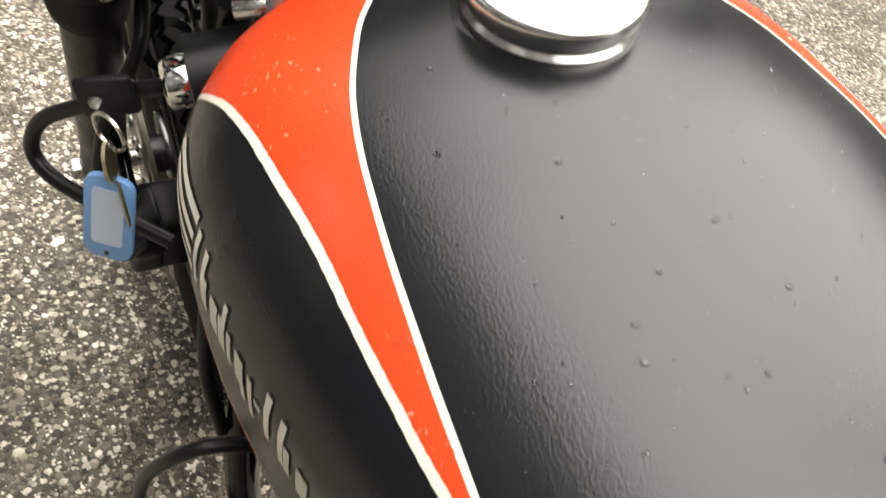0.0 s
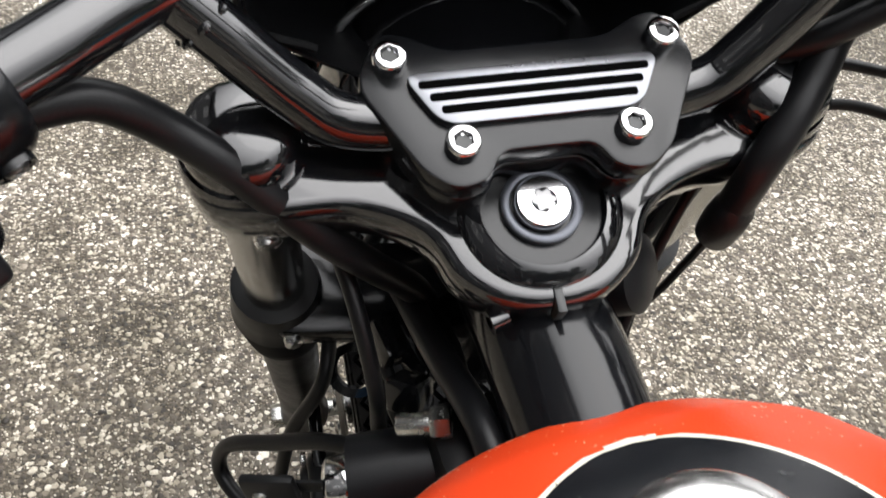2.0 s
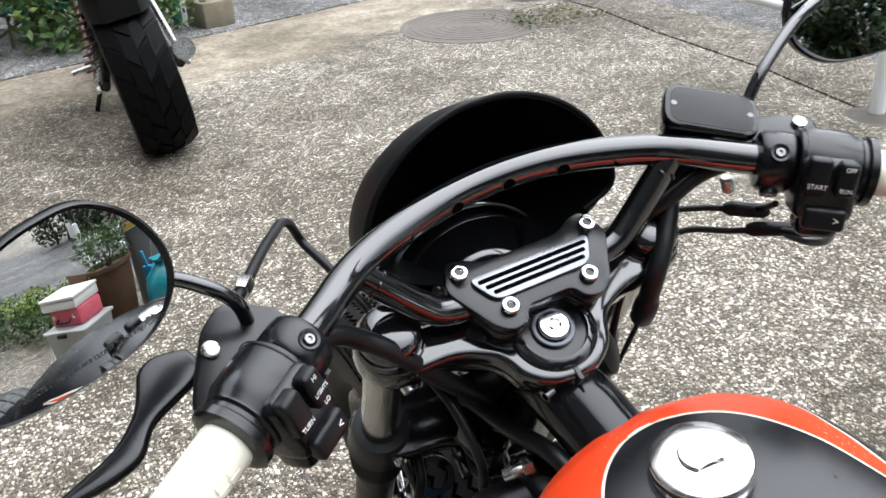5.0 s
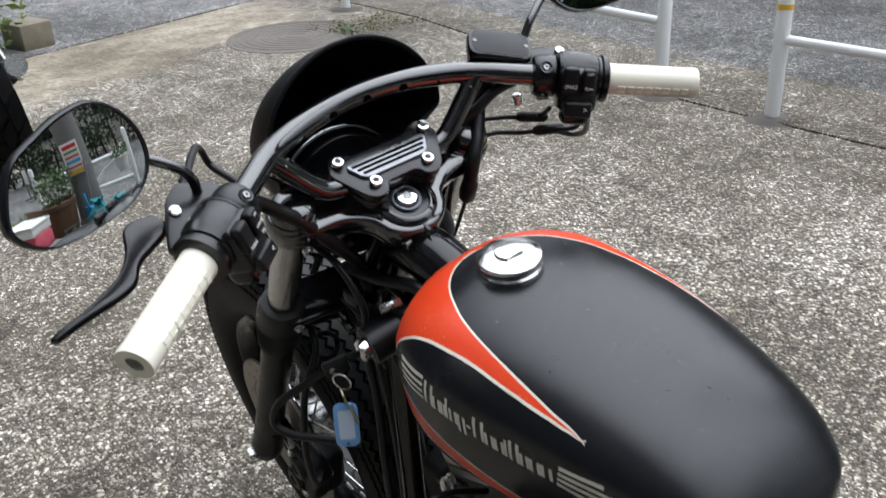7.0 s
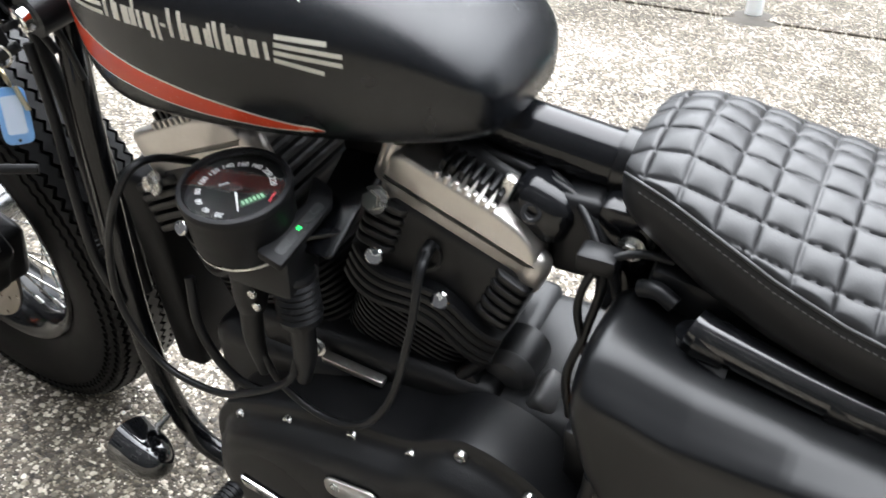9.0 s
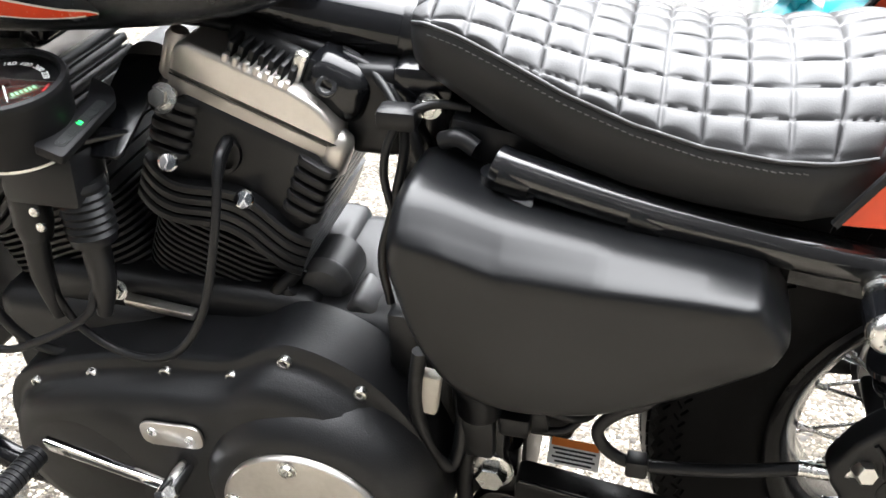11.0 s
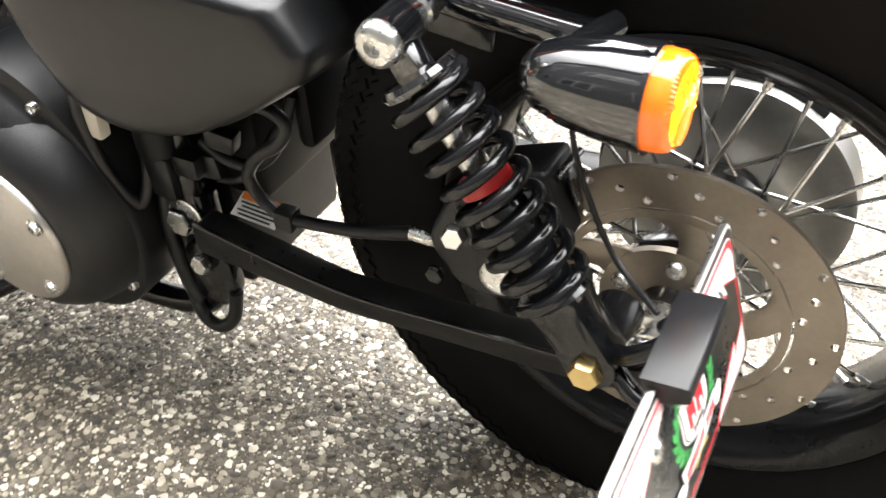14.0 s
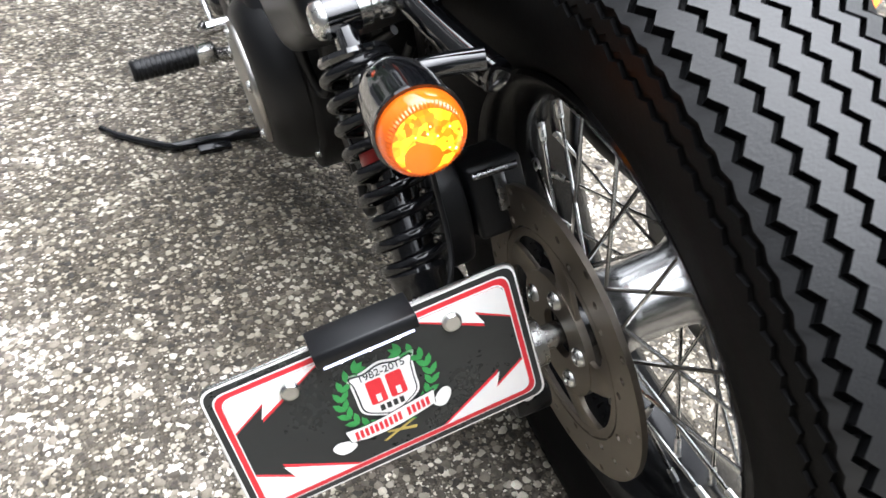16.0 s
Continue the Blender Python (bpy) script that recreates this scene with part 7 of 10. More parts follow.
for y, z in ((0.452, 0.598), (0.350, 0.5815)):
    CLIP = Matrix.Translation((0.024, -0.002, 0.0075 if y > 0.4 else -0.006))
    st = part("tank_clip", join(ring([(0.0152, -0.013), (0.0168, -0.013), (0.0168, 0.013), (0.0152, 0.013)], 24, axis((-0.1085 if y > 0.4 else -0.1125, y + 0.004, z + 0.001 if y > 0.4 else z - 0.004), (0, 1, 0.24))), box(0.030, 0.026, 0.0022, 0.0006, Matrix.Translation((-0.114, y, z - 0.008)) @ pose(0, 0, 0, 0, -28, 0)), ring([(0.0075, -0.001), (0.0095, -0.001), (0.0095, 0.001), (0.0075, 0.001)], 20, CLIP @ axis((-0.128, y - 0.006, z - 0.0085), (-0.3, 0, 1))), ring([(0.0075, -0.001), (0.0095, -0.001), (0.0095, 0.001), (0.0075, 0.001)], 20, CLIP @ axis((-0.128, y + 0.006, z - 0.0065), (-0.3, 0, 1)))), SATIN, side_tank, "black strap clip on the frame rail")
    part("clip_screw", join(lathe([(0.0078, 0), (0.0078, 0.0015), (0.005, 0.002), (0.005, 0.006), (0.0042, 0.007), (0.0024, 0.007), (0.002, 0.004), (0, 0.004)], 18)), GLOSS, st).matrix_basis = CLIP @ axis((-0.131, y, z - 0.0105), (-0.2, 0, 1))
part("tank_vent", tube([(-0.085, 0.520, 0.612), (-0.090, 0.505, 0.618), (-0.094, 0.490, 0.612)], 0.0075, 14, 5), HOSE, side_tank)

# ---- seat ----
ST = [(0.556, 0.03, 0.692, 0.686, 0.672), (0.549, 0.058, 0.713, 0.703, 0.667), (0.534, 0.072, 0.722, 0.708, 0.662), (0.505, 0.083, 0.726, 0.704, 0.648), (0.47, 0.094, 0.713, 0.693, 0.631), (0.42, 0.106, 0.701, 0.674, 0.614), (0.37, 0.115, 0.691, 0.659, 0.603), (0.32, 0.1215, 0.686, 0.649, 0.597), (0.27, 0.126, 0.687, 0.6455, 0.594), (0.235, 0.127, 0.6915, 0.647, 0.594), (0.205, 0.118, 0.701, 0.65, 0.594), (0.165, 0.11, 0.708, 0.654, 0.5945)]


part("seat_pan", box(0.165, 0.31, 0.040, 0.008, Matrix.Translation((0.0, 0.365, 0.588)) @ pose(0, 0, 0, 9)), PLASTIC, bike)


def seat_at(y):
    c = np.array(ST)[::-1]
    return [np.interp(y, c[:, 0], c[:, i]) for i in range(1, 5)]


def seat_top(ny=330, nx=170):
    """A quilted top: pillows between stitched grooves."""
    cell = 0.0298
    v = []
    ys = np.linspace(0.556, 0.17, ny)
    for y in ys:
        w, zt, zs, zb = seat_at(y)
        for q in np.linspace(-1, 1, nx):
            x = w * q
            arc = w * (abs(q) + 0.10 * abs(q) ** 4)
            a = ((y - 0.560) / cell) % 1
            b = (arc / cell + 0.5) % 1
            pil = (1 - (1 - abs(math.sin(math.pi * a))) ** 9.0) * (1 - (1 - abs(math.sin(math.pi * b))) ** 9.0)
            e = min(1, max(0, (1 - abs(q)) / 0.025)) * min(1, (0.556 - y) / 0.008)
            z = zs + (zt - zs) * (1 - abs(q) ** 2.3) - 0.0040 + 0.0026 * pil * e + 0.0030 * abs(math.sin(math.pi * a) * math.sin(math.pi * b)) * e
            v.append((x, y - (z - 0.65) * 0.42 * max(0, min(1, (0.26 - y) / 0.06)), z))
    f = [[i * nx + j, i * nx + j + 1, (i + 1) * nx + j + 1, (i + 1) * nx + j] for i in range(ny - 1) for j in range(nx - 1)]
    return arr(v), f


def seat_side():
    rows = []
    path = []
    for y in np.linspace(0.17, 0.556, 60):
        path.append((y, -1))
    for y in np.linspace(0.556, 0.17, 60):
        path.append((y, 1))
    for k, (t, inset) in enumerate(((0.0, 0.0), (0.10, -0.0035), (0.35, -0.004), (0.75, 0.000), (0.95, 0.004), (1.0, 0.012))):
        row = []
        for y, s in path:
            w, zt, zs, zb = seat_at(y)
            z = zs - 0.003 + (zb - zs) * t
            row.append((s * (w - inset), y - (z - 0.65) * 0.42 * max(0, min(1, (0.26 - y) / 0.06)), z))
        rows.append(row)
    n = len(path)
    v = arr([p for r in rows for p in r])
    f = [[i * n + j, i * n + j + 1, (i + 1) * n + j + 1, (i + 1) * n + j] for i in range(len(rows) - 1) for j in range(n - 1)]
    f.append([(len(rows) - 1) * n + j for j in range(n)])
    return v, f


seat = part("seat", seat_top(), LEATHER, bike, "black vinyl seat, quilted in squares", smooth=80)
part("seat_side", seat_side(), VINYL, seat, smooth=60)
for s in (-1, 1):
    pts = []
    for y in np.linspace(0.548, 0.205, 28):
        w, zt, zs, zb = seat_at(y)
        pts.append((s * (w + 0.0012), y - (zs - 0.65) * 0.42 * max(0, min(1, (0.26 - y) / 0.06)), zs - 0.0035))
    part("piping", tube(pts, 0.0017, 10, 4), LEATHER, seat)
# stitches below the edge, one short thread each, kept in one piece
random.seed(2)
st_geo = []
cell = 0.0298
for y in np.arange(0.530, 0.245, -0.0055):
    w, zt, zs, zb = seat_at(y)
    z = zs - 0.0105
    st_geo.append(box(0.0009, 0.0034, 0.0008, 0, Matrix.Translation((-(w + 0.0038), y - (z - 0.65) * 0.42 * max(0, min(1, (0.26 - y) / 0.06)), z)) @ pose(0, 0, 0, 12)))
tagged(part("stitching", join(*st_geo), THREAD, seat, "fine dark grey stitches"), kind="stuff")
part("seat_bolt", join(hexhead(0.0080, 0.008), lathe([(0.0115, -0.001), (0.0115, 0.001), (0, 0.001)], 18)), STEEL, seat).matrix_basis = axis((-0.062, 0.537, 0.630), (-1, -0.1, 0.1))

# tail cowl behind the seat: black with an orange-red front band
def cowl_ring(k):
    y0, w, zt, zb = k
    pts = []
    for t in np.linspace(0, math.pi, 33):
        x = -w * math.copysign(abs(math.cos(t)) ** 0.62, math.cos(t))
        z = zb + (zt - zb) * math.sin(t) ** 0.62
        pts.append((x, y0 - (z - 0.60) * 0.60, z))
    return pts


def open_loft(rings):
    n = len(rings[0])
    v = arr([p for r in rings for p in r])
    return v, [[i * n + j, i * n + j + 1, (i + 1) * n + j + 1, (i + 1) * n + j] for i in range(len(rings) - 1) for j in range(n - 1)]


tail = part("tail_cowl", open_loft([cowl_ring(k) for k in ((0.187, 0.1300, 0.760, 0.600), (0.16, 0.126, 0.765, 0.606), (0.13, 0.118, 0.764, 0.630), (0.10, 0.106, 0.758, 0.645), (0.075, 0.090, 0.745, 0.658), (0.058, 0.06, 0.72, 0.67), (0.052, 0.02, 0.70, 0.68))]), SATIN, bike, "black tail cowl with an orange-red band behind the seat", smooth=60)
part("cowl_band", open_loft([cowl_ring(k) for k in ((0.2235, 0.1325, 0.757, 0.5995), (0.205, 0.1322, 0.760, 0.5995), (0.1868, 0.1312, 0.7615, 0.5995))]), REDP, tail, "orange-red painted band", smooth=60)
part("cowl_line", tube([tuple(p) for p in cowl_ring((0.1868, 0.1314, 0.7618, 0.5995))], 0.0011, 6, 0), CREAM, tail, "thin cream pinstripe")
part("cowl_edge", tube([tuple(p) for p in cowl_ring((0.2245, 0.1328, 0.7575, 0.5995))], 0.0036, 8, 0), HOSE, tail, "black rubber edge strip")
part("battery_box", box(0.17, 0.16, 0.16, 0.015, Matrix.Translation((0.035, 0.44, 0.51)), 2), PLASTIC, bike)

# ---- rear suspension ----
for sx in (-1, 1):
    arm = part("swingarm", prism(round_poly([(0.446, 0.287), (0.284, 0.264), (0.040, 0.283), (-0.040, 0.310), (-0.046, 0.283), (0.040, 0.260), (0.278, 0.241), (0.446, 0.252)], 0.010, 4), 0.032, 0.004, Matrix.Translation((sx * 0.128 - 0.016, 0, 0)) @ Matrix(((0, 0, 1, 0), (1, 0, 0, 0), (0, 1, 0, 0), (0, 0, 0, 1)))), SWINGB, bike, "black swingarm leg with scuffed paint")
    part("arm_lip", tube([(sx * 0.142, 0.442, 0.2865), (sx * 0.142, 0.284, 0.2645), (sx * 0.142, 0.160, 0.2725), (sx * 0.142, 0.045, 0.2825)], 0.0024, 8, 5), FRAMEB, arm)
    top, bot = Vector((sx * 0.166, 0.183, 0.548)), Vector((sx * 0.176, 0.030, 0.334))
    d = bot - top
    L = d.length
    m = axis(top, d)
    sh = part("shock_absorber", join(tf(lathe([(0.0095, 0.0), (0.0095, L * 0.55)], 20), m), tf(lathe([(0.0165, L * 0.50), (0.0180, L * 0.52), (0.0180, L * 0.86), (0.018, L * 0.88), (0.018, L * 0.95)], 28), m), box(0.034, 0.044, 0.060, 0.010, m @ Matrix.Translation((0, 0, L * 0.93)))), FRAMEB, bike, "black coil-over shock absorber")
    turns = 8.6
    pts = []
    for t in np.linspace(0, 1, 300):
        a = t * turns * 2 * math.pi
        pts.append(m @ Vector((0.0268 * math.cos(a), 0.0268 * math.sin(a), L * (0.14 + 0.635 * t))))
    part("coil_spring", tube([tuple(p) for p in pts], 0.0050, 14, 0), FRAMEB, sh, "gloss black coil spring")
    part("spring_seat", tf(lathe([(0.012, L * 0.105), (0.027, L * 0.11), (0.029, L * 0.125), (0.027, L * 0.14), (0.012, L * 0.145)], 32), m), GLOSS, sh)
    part("spring_seat", tf(lathe([(0.018, L * 0.765), (0.0275, L * 0.77), (0.0295, L * 0.785), (0.0265, L * 0.805), (0.023, L * 0.86), (0.0215, L * 0.93)], 32), m), FRAMEB, sh)
    part("damper_rod", tf(lathe([(0.0101, L * 0.16), (0.0101, L * 0.39)], 20), m), FORKM, sh, "bright damper rod")
    part("damper_ring", tf(lathe([(0.0160, L * 0.40), (0.0190, L * 0.405), (0.0190, L * 0.445), (0.0160, L * 0.45)], 28), m), REDRING, sh, "red ring on the damper")
    part("shock_eye", join(tube([top + Vector((-0.013, 0, 0)), top + Vector((0.013, 0, 0))], 0.0165, 24, 0), box(0.020, 0.024, 0.05, 0.005, m @ Matrix.Translation((0, 0, 0.025)))), GLOSS, sh)
    part("shock_bolt", join(lathe([(0.0158, 0), (0.0158, 0.004), (0.0145, 0.008), (0.0110, 0.0105), (0.0060, 0.011), (0.0055, 0.006), (0, 0.006)], 28, axis(top + Vector((sx * 0.013, 0, 0)), (sx, 0, 0)))), STEEL, sh, "bright dome-headed shock bolt")
    part("shock_spacer", lathe([(0.011, -0.03), (0.0125, -0.028), (0.0125, -0.018), (0.0105, -0.016), (0.0105, -0.012), (0.0135, -0.010), (0.0135, 0.0)], 28, axis(top + Vector((-sx * 0.013, 0, 0)), (sx, 0, 0))), STEEL, sh)
    part("lower_bolt", join(hexhead(0.0120, 0.010)), BRASS, sh, "yellow zinc hexagon bolt").matrix_basis = axis(bot + Vector((sx * 0.016, 0, 0)), (sx, 0, 0))
    part("lower_eye", tube([bot + Vector((-sx * 0.05, 0, 0)), bot + Vector((sx * 0.014, 0, 0))], 0.0195, 24, 0), FRAMEB, sh)
part("rear_axle", join(tube([(-0.128, 0.004, 0.309), (0.128, 0.004, 0.309)], 0.0105, 18, 0), lathe([(0.021, 0), (0.021, 0.020), (0, 0.02)], 24, axis((-0.10, 0.004, 0.309), (-1, 0, 0)))), STEEL, bike)
part("axle_adjuster", tube([(-0.138, 0.012, 0.318), (-0.138, -0.055, 0.325)], 0.005, 12, 0), STEEL, bike)
pulley = part("belt_pulley", ring([(0.030, 0.0), (0.046, 0.001), (0.054, 0.008), (0.066, 0.013), (0.092, 0.014), (0.098, 0.010), (0.114, 0.009), (0.114, 0.042), (0.100, 0.040), (0.072, 0.034), (0.030, 0.020)], 72, Matrix.Translation((0.064, 0.004, 0.309)) @ pose(0, 0, 0, 0, 90, 0)), PULLEYM, bike, "dull aluminium belt pulley")
part("belt", tube([(0.092, 0.004 + 0.115 * math.cos(a), 0.309 + 0.115 * math.sin(a)) for a in np.linspace(-2.2, 2.2, 30)], 0.006, 6, 0), HOSE, pulley)
part("belt_guard", prism(round_poly([(0.44, 0.33), (0.20, 0.395), (0.08, 0.435), (0.05, 0.42), (0.20, 0.36), (0.42, 0.29)], 0.01), 0.03, 0.003, Matrix.Translation((0.085, 0, 0)) @ Matrix(((0, 0, 1, 0), (1, 0, 0, 0), (0, 1, 0, 0), (0, 0, 0, 1)))), FRAMEB, bike)

# rear caliper and its hose
rc = part("rear_caliper", join(
    prism(round_poly([(0.165, 0.405), (0.185, 0.360), (0.160, 0.322), (0.120, 0.318), (0.090, 0.335), (0.085, 0.385), (0.105, 0.425), (0.140, 0.432)], 0.014, 5), 0.030, 0.006, Matrix.Translation((-0.143, 0, 0)) @ Matrix(((0, 0, 1, 0), (1, 0, 0, 0), (0, 1, 0, 0), (0, 0, 0, 1))), 3),
    box(0.050, 0.062, 0.066, 0.005, Matrix.Translation((-0.086, 0.118, 0.386)) @ pose(0, 0, 0, -20), 3)), WRINKLE, bike, "black rear brake caliper")
part("pad_pin", tube([(-0.108, 0.092, 0.424), (-0.070, 0.088, 0.426)], 0.0032, 12, 0), DARKSTEEL, rc, "steel pad pin")
part("pad_spring", box(0.010, 0.004, 0.034, 0.001, Matrix.Translation((-0.086, 0.086, 0.406)) @ pose(0, 0, 0, -20)), DARKSTEEL, rc)
for k in range(5):
    q = k * 0.0105
    part("caliper_rib", tube([(-0.1445, 0.112 + q, 0.428 - q * 0.55), (-0.1465, 0.106 + q * 0.9, 0.405 - q * 0.35), (-0.1450, 0.108 + q * 0.75, 0.380 - q * 0.25)], (0.0022, 0.0030, 0.0020), 8, 5), WRINKLE, rc)
part("caliper_boss", lathe([(0.024, -0.006), (0.024, 0.002), (0.020, 0.0048), (0, 0.005)], 28, axis((-0.142, 0.118, 0.351), (-1, 0, 0))), WRINKLE, rc)
part("caliper_bolt", lathe([(0.0155, 0), (0.0155, 0.004), (0.0135, 0.006), (0.0105, 0.0064), (0.0100, 0.0058), (0, 0.0058)], 28, axis((-0.148, 0.118, 0.351), (-1, 0, 0))), STEEL, rc, "bright round caliper bolt")
part("caliper_screw", hexhead(0.008, 0.007), FRAMEB, rc).matrix_basis = axis((-0.143, 0.176, 0.330), (-1, 0, 0))
part("hose_fitting", join(tube([(-0.132, 0.203, 0.353), (-0.134, 0.180, 0.355), (-0.138, 0.165, 0.366), (-0.142, 0.158, 0.374)], [0.0068, 0.0065, 0.006, 0.006], 14, 5), lathe([(0.0098, -0.006), (0.0098, 0.012), (0.008, 0.014), (0, 0.014)], 6, axis((-0.140, 0.158, 0.374), (-1, -0.2, 0.3)))), STEEL, rc, "steel hose fitting")
part("rear_hose", tube([(-0.131, 0.200, 0.352), (-0.130, 0.260, 0.333), (-0.128, 0.330, 0.321), (-0.126, 0.360, 0.328), (-0.125, 0.374, 0.352), (-0.125, 0.358, 0.378), (-0.125, 0.332, 0.398), (-0.124, 0.322, 0.420), (-0.123, 0.345, 0.430), (-0.120, 0.385, 0.420), (-0.115, 0.430, 0.405)], 0.0060, 14, 8), HOSE, bike, "black rear brake hose")
part("hose_clip", box(0.018, 0.020, 0.020, 0.003, Matrix.Translation((-0.128, 0.336, 0.320))), HOSE, bike)
lab = part("warning_label", box(0.026, 0.050, 0.0012, 0.0003, Matrix.Translation((-0.101, 0.395, 0.2900)) @ pose(0, 0, 0, 6, -24, 0)), LABEL, bike, "white warning label with an orange heading")
part("label_heading", box(0.008, 0.046, 0.0004, 0, Matrix.Translation((-0.101, 0.395, 0.2900)) @ pose(0, 0, 0, 6, -24, 0) @ Matrix.Translation((0.0095, 0, 0.0009))), ORANGEL, lab)
for k in range(4):
    part("print_bar", box(0.0020, 0.042 - 0.006 * (k % 2), 0.0003, 0, Matrix.Translation((-0.101, 0.395, 0.2900)) @ pose(0, 0, 0, 6, -24, 0) @ Matrix.Translation((0.0025 - k * 0.0042, 0, 0.0008))), PRINTK, lab)
# rear master cylinder, pivot nuts
part("master_cylinder", join(lathe([(0.021, 0.0), (0.023, 0.004), (0.023, 0.030), (0.0245, 0.032), (0.0245, 0.046), (0.022, 0.05), (0, 0.05)], 28, Matrix.Translation((-0.115, 0.485, 0.345))), box(0.034, 0.034, 0.050, 0.006, Matrix.Translation((-0.115, 0.485, 0.320))), tube([(-0.118, 0.490, 0.320), (-0.122, 0.500, 0.260), (-0.124, 0.497, 0.190), (-0.124, 0.488, 0.155)], 0.0085, 14, 6), box(0.022, 0.030, 0.024, 0.005, Matrix.Translation((-0.118, 0.450, 0.340)))), PLASTIC, bike, "black rear brake master cylinder")
part("pivot_nut", join(lathe([(0.0190, 0), (0.0190, 0.003), (0.017, 0.004)], 28), tf(hexhead(0.0138, 0.013), Matrix.Translation((0, 0, 0.003)))), STEEL, bike, "large swingarm pivot nut").matrix_basis = axis((-0.121, 0.4715, 0.2725), (-1, 0, 0)) @ Matrix.Diagonal((1.12, 1.12, 1, 1))
part("peg_mount", join(tube([(-0.10, 0.455, 0.225), (-0.135, 0.455, 0.222)], 0.010, 14, 0), prism(spline_poly([(0.475, 0.240), (0.440, 0.235), (0.430, 0.190), (0.450, 0.160), (0.490, 0.165), (0.500, 0.200)], 4), 0.018, 0.003, Matrix.Translation((-0.125, 0, 0)) @ Matrix(((0, 0, 1, 0), (1, 0, 0, 0), (0, 1, 0, 0), (0, 0, 0, 1))))), FRAMEB, bike)
part("mount_nut", hexhead(0.0105, 0.010), STEEL, bike).matrix_basis = axis((-0.132, 0.455, 0.226), (-1, 0, 0.1))
part("loop_hose", tube([(-0.120, 0.500, 0.160), (-0.126, 0.485, 0.130), (-0.128, 0.460, 0.128), (-0.126, 0.440, 0.150), (-0.122, 0.432, 0.185)], 0.0075, 14, 6), HOSE, bike)

# ---- rear signals ----
for sx in (-1, 1):
    s, m = signal((sx * 0.167, 0.014, 0.5425), (sx * 0.04, -1, 0.02), AMBERLIT, 0.0308, 0.080, 0.75)
    part("bulb", tf(lathe([(0.0128, 0.0188), (0.0126, 0.0206), (0.0090, 0.0216), (0.0, 0.0218)], 36, Matrix.Translation((-0.0048, -0.0086, 0.0))), m), BULBCAP, s, "dark amber bulb behind the lens")
    for u, v in ((0.08, 0.39), (0.2, 0.13), (0.49, 0.24), (0.42, -0.25), (0.56, -0.33), (-0.08, -0.68), (-0.26, 0.24), (0.0, 0.24)):
        k = 0.0200 - 0.0040 * (u * u + v * v)
        part("lamp_diode", tf(ball(0.0014, Matrix.Translation((u * 0.0305, v * 0.0305, k)), n=8), m), LITLED, s)
    part("lens_rim", tf(ring([(0.0300, 0.0), (0.0322, 0.0), (0.0322, 0.003), (0.0300, 0.003)], 44), m), GLOSS, s)
    part("signal_stem", tube([(sx * 0.158, 0.075, 0.546), (sx * 0.130, 0.070, 0.547), (sx * 0.098, 0.060, 0.547)], 0.0085, 14, 5), GLOSS, s)
    part("signal_wire", tube([(sx * 0.150, 0.070, 0.520), (sx * 0.150, 0.060, 0.470), (sx * 0.155, 0.030, 0.410), (sx * 0.180, -0.010, 0.395)], 0.0022, 8, 6), HOSE, s)

# ---- number plate ----
PX = Vector((1, 0, 0.040)).normalized()
PY = Vector((0, 0.262, 0.965))
PY = (PY - PX * PY.dot(PX)).normalized()
PM = Matrix.Translation((-0.2425, -0.0495, 0.387)) @ Matrix((PX, PY, PX.cross(PY))).transposed().to_4x4()
W2, H2 = 0.1135, 0.0580


def rrect(w, h, r):
    return round_poly([(-w, -h), (w, -h), (w, h), (-w, h)], r, 6)


plate = part("number_plate", tf(prism(rrect(W2, H2, 0.010), 0.004, 0.0008), PM @ Matrix.Translation((0, 0, -0.004))), STEEL, bike, "decorated plate with a crest, wreath and red border")


def flat(name, poly, material, z, parent=plate, label=""):
    return part(name, tf(prism(poly, 0.0003, 0), PM @ Matrix.Translation((0, 0, z))), material, parent, label, smooth=0)


flat("plate_face", rrect(W2 - 0.0010, H2 - 0.0010, 0.0095), PRINTW, 0.0002)
flat("plate_border", rrect(W2 - 0.0024, H2 - 0.0024, 0.009), PRINTK, 0.0006)
flat("plate_line", rrect(W2 - 0.0068, H2 - 0.0068, 0.009), PRINTW, 0.0010)
flat("plate_line", rrect(W2 - 0.0078, H2 - 0.0078, 0.009), PRINTR, 0.0014)
flat("plate_line", rrect(W2 - 0.0116, H2 - 0.0116, 0.008), PRINTW, 0.0018)
FA, FB = W2 - 0.0126, H2 - 0.0126
flat("plate_centre", rrect(FA, FB, 0.007), PRINTK, 0.0022)
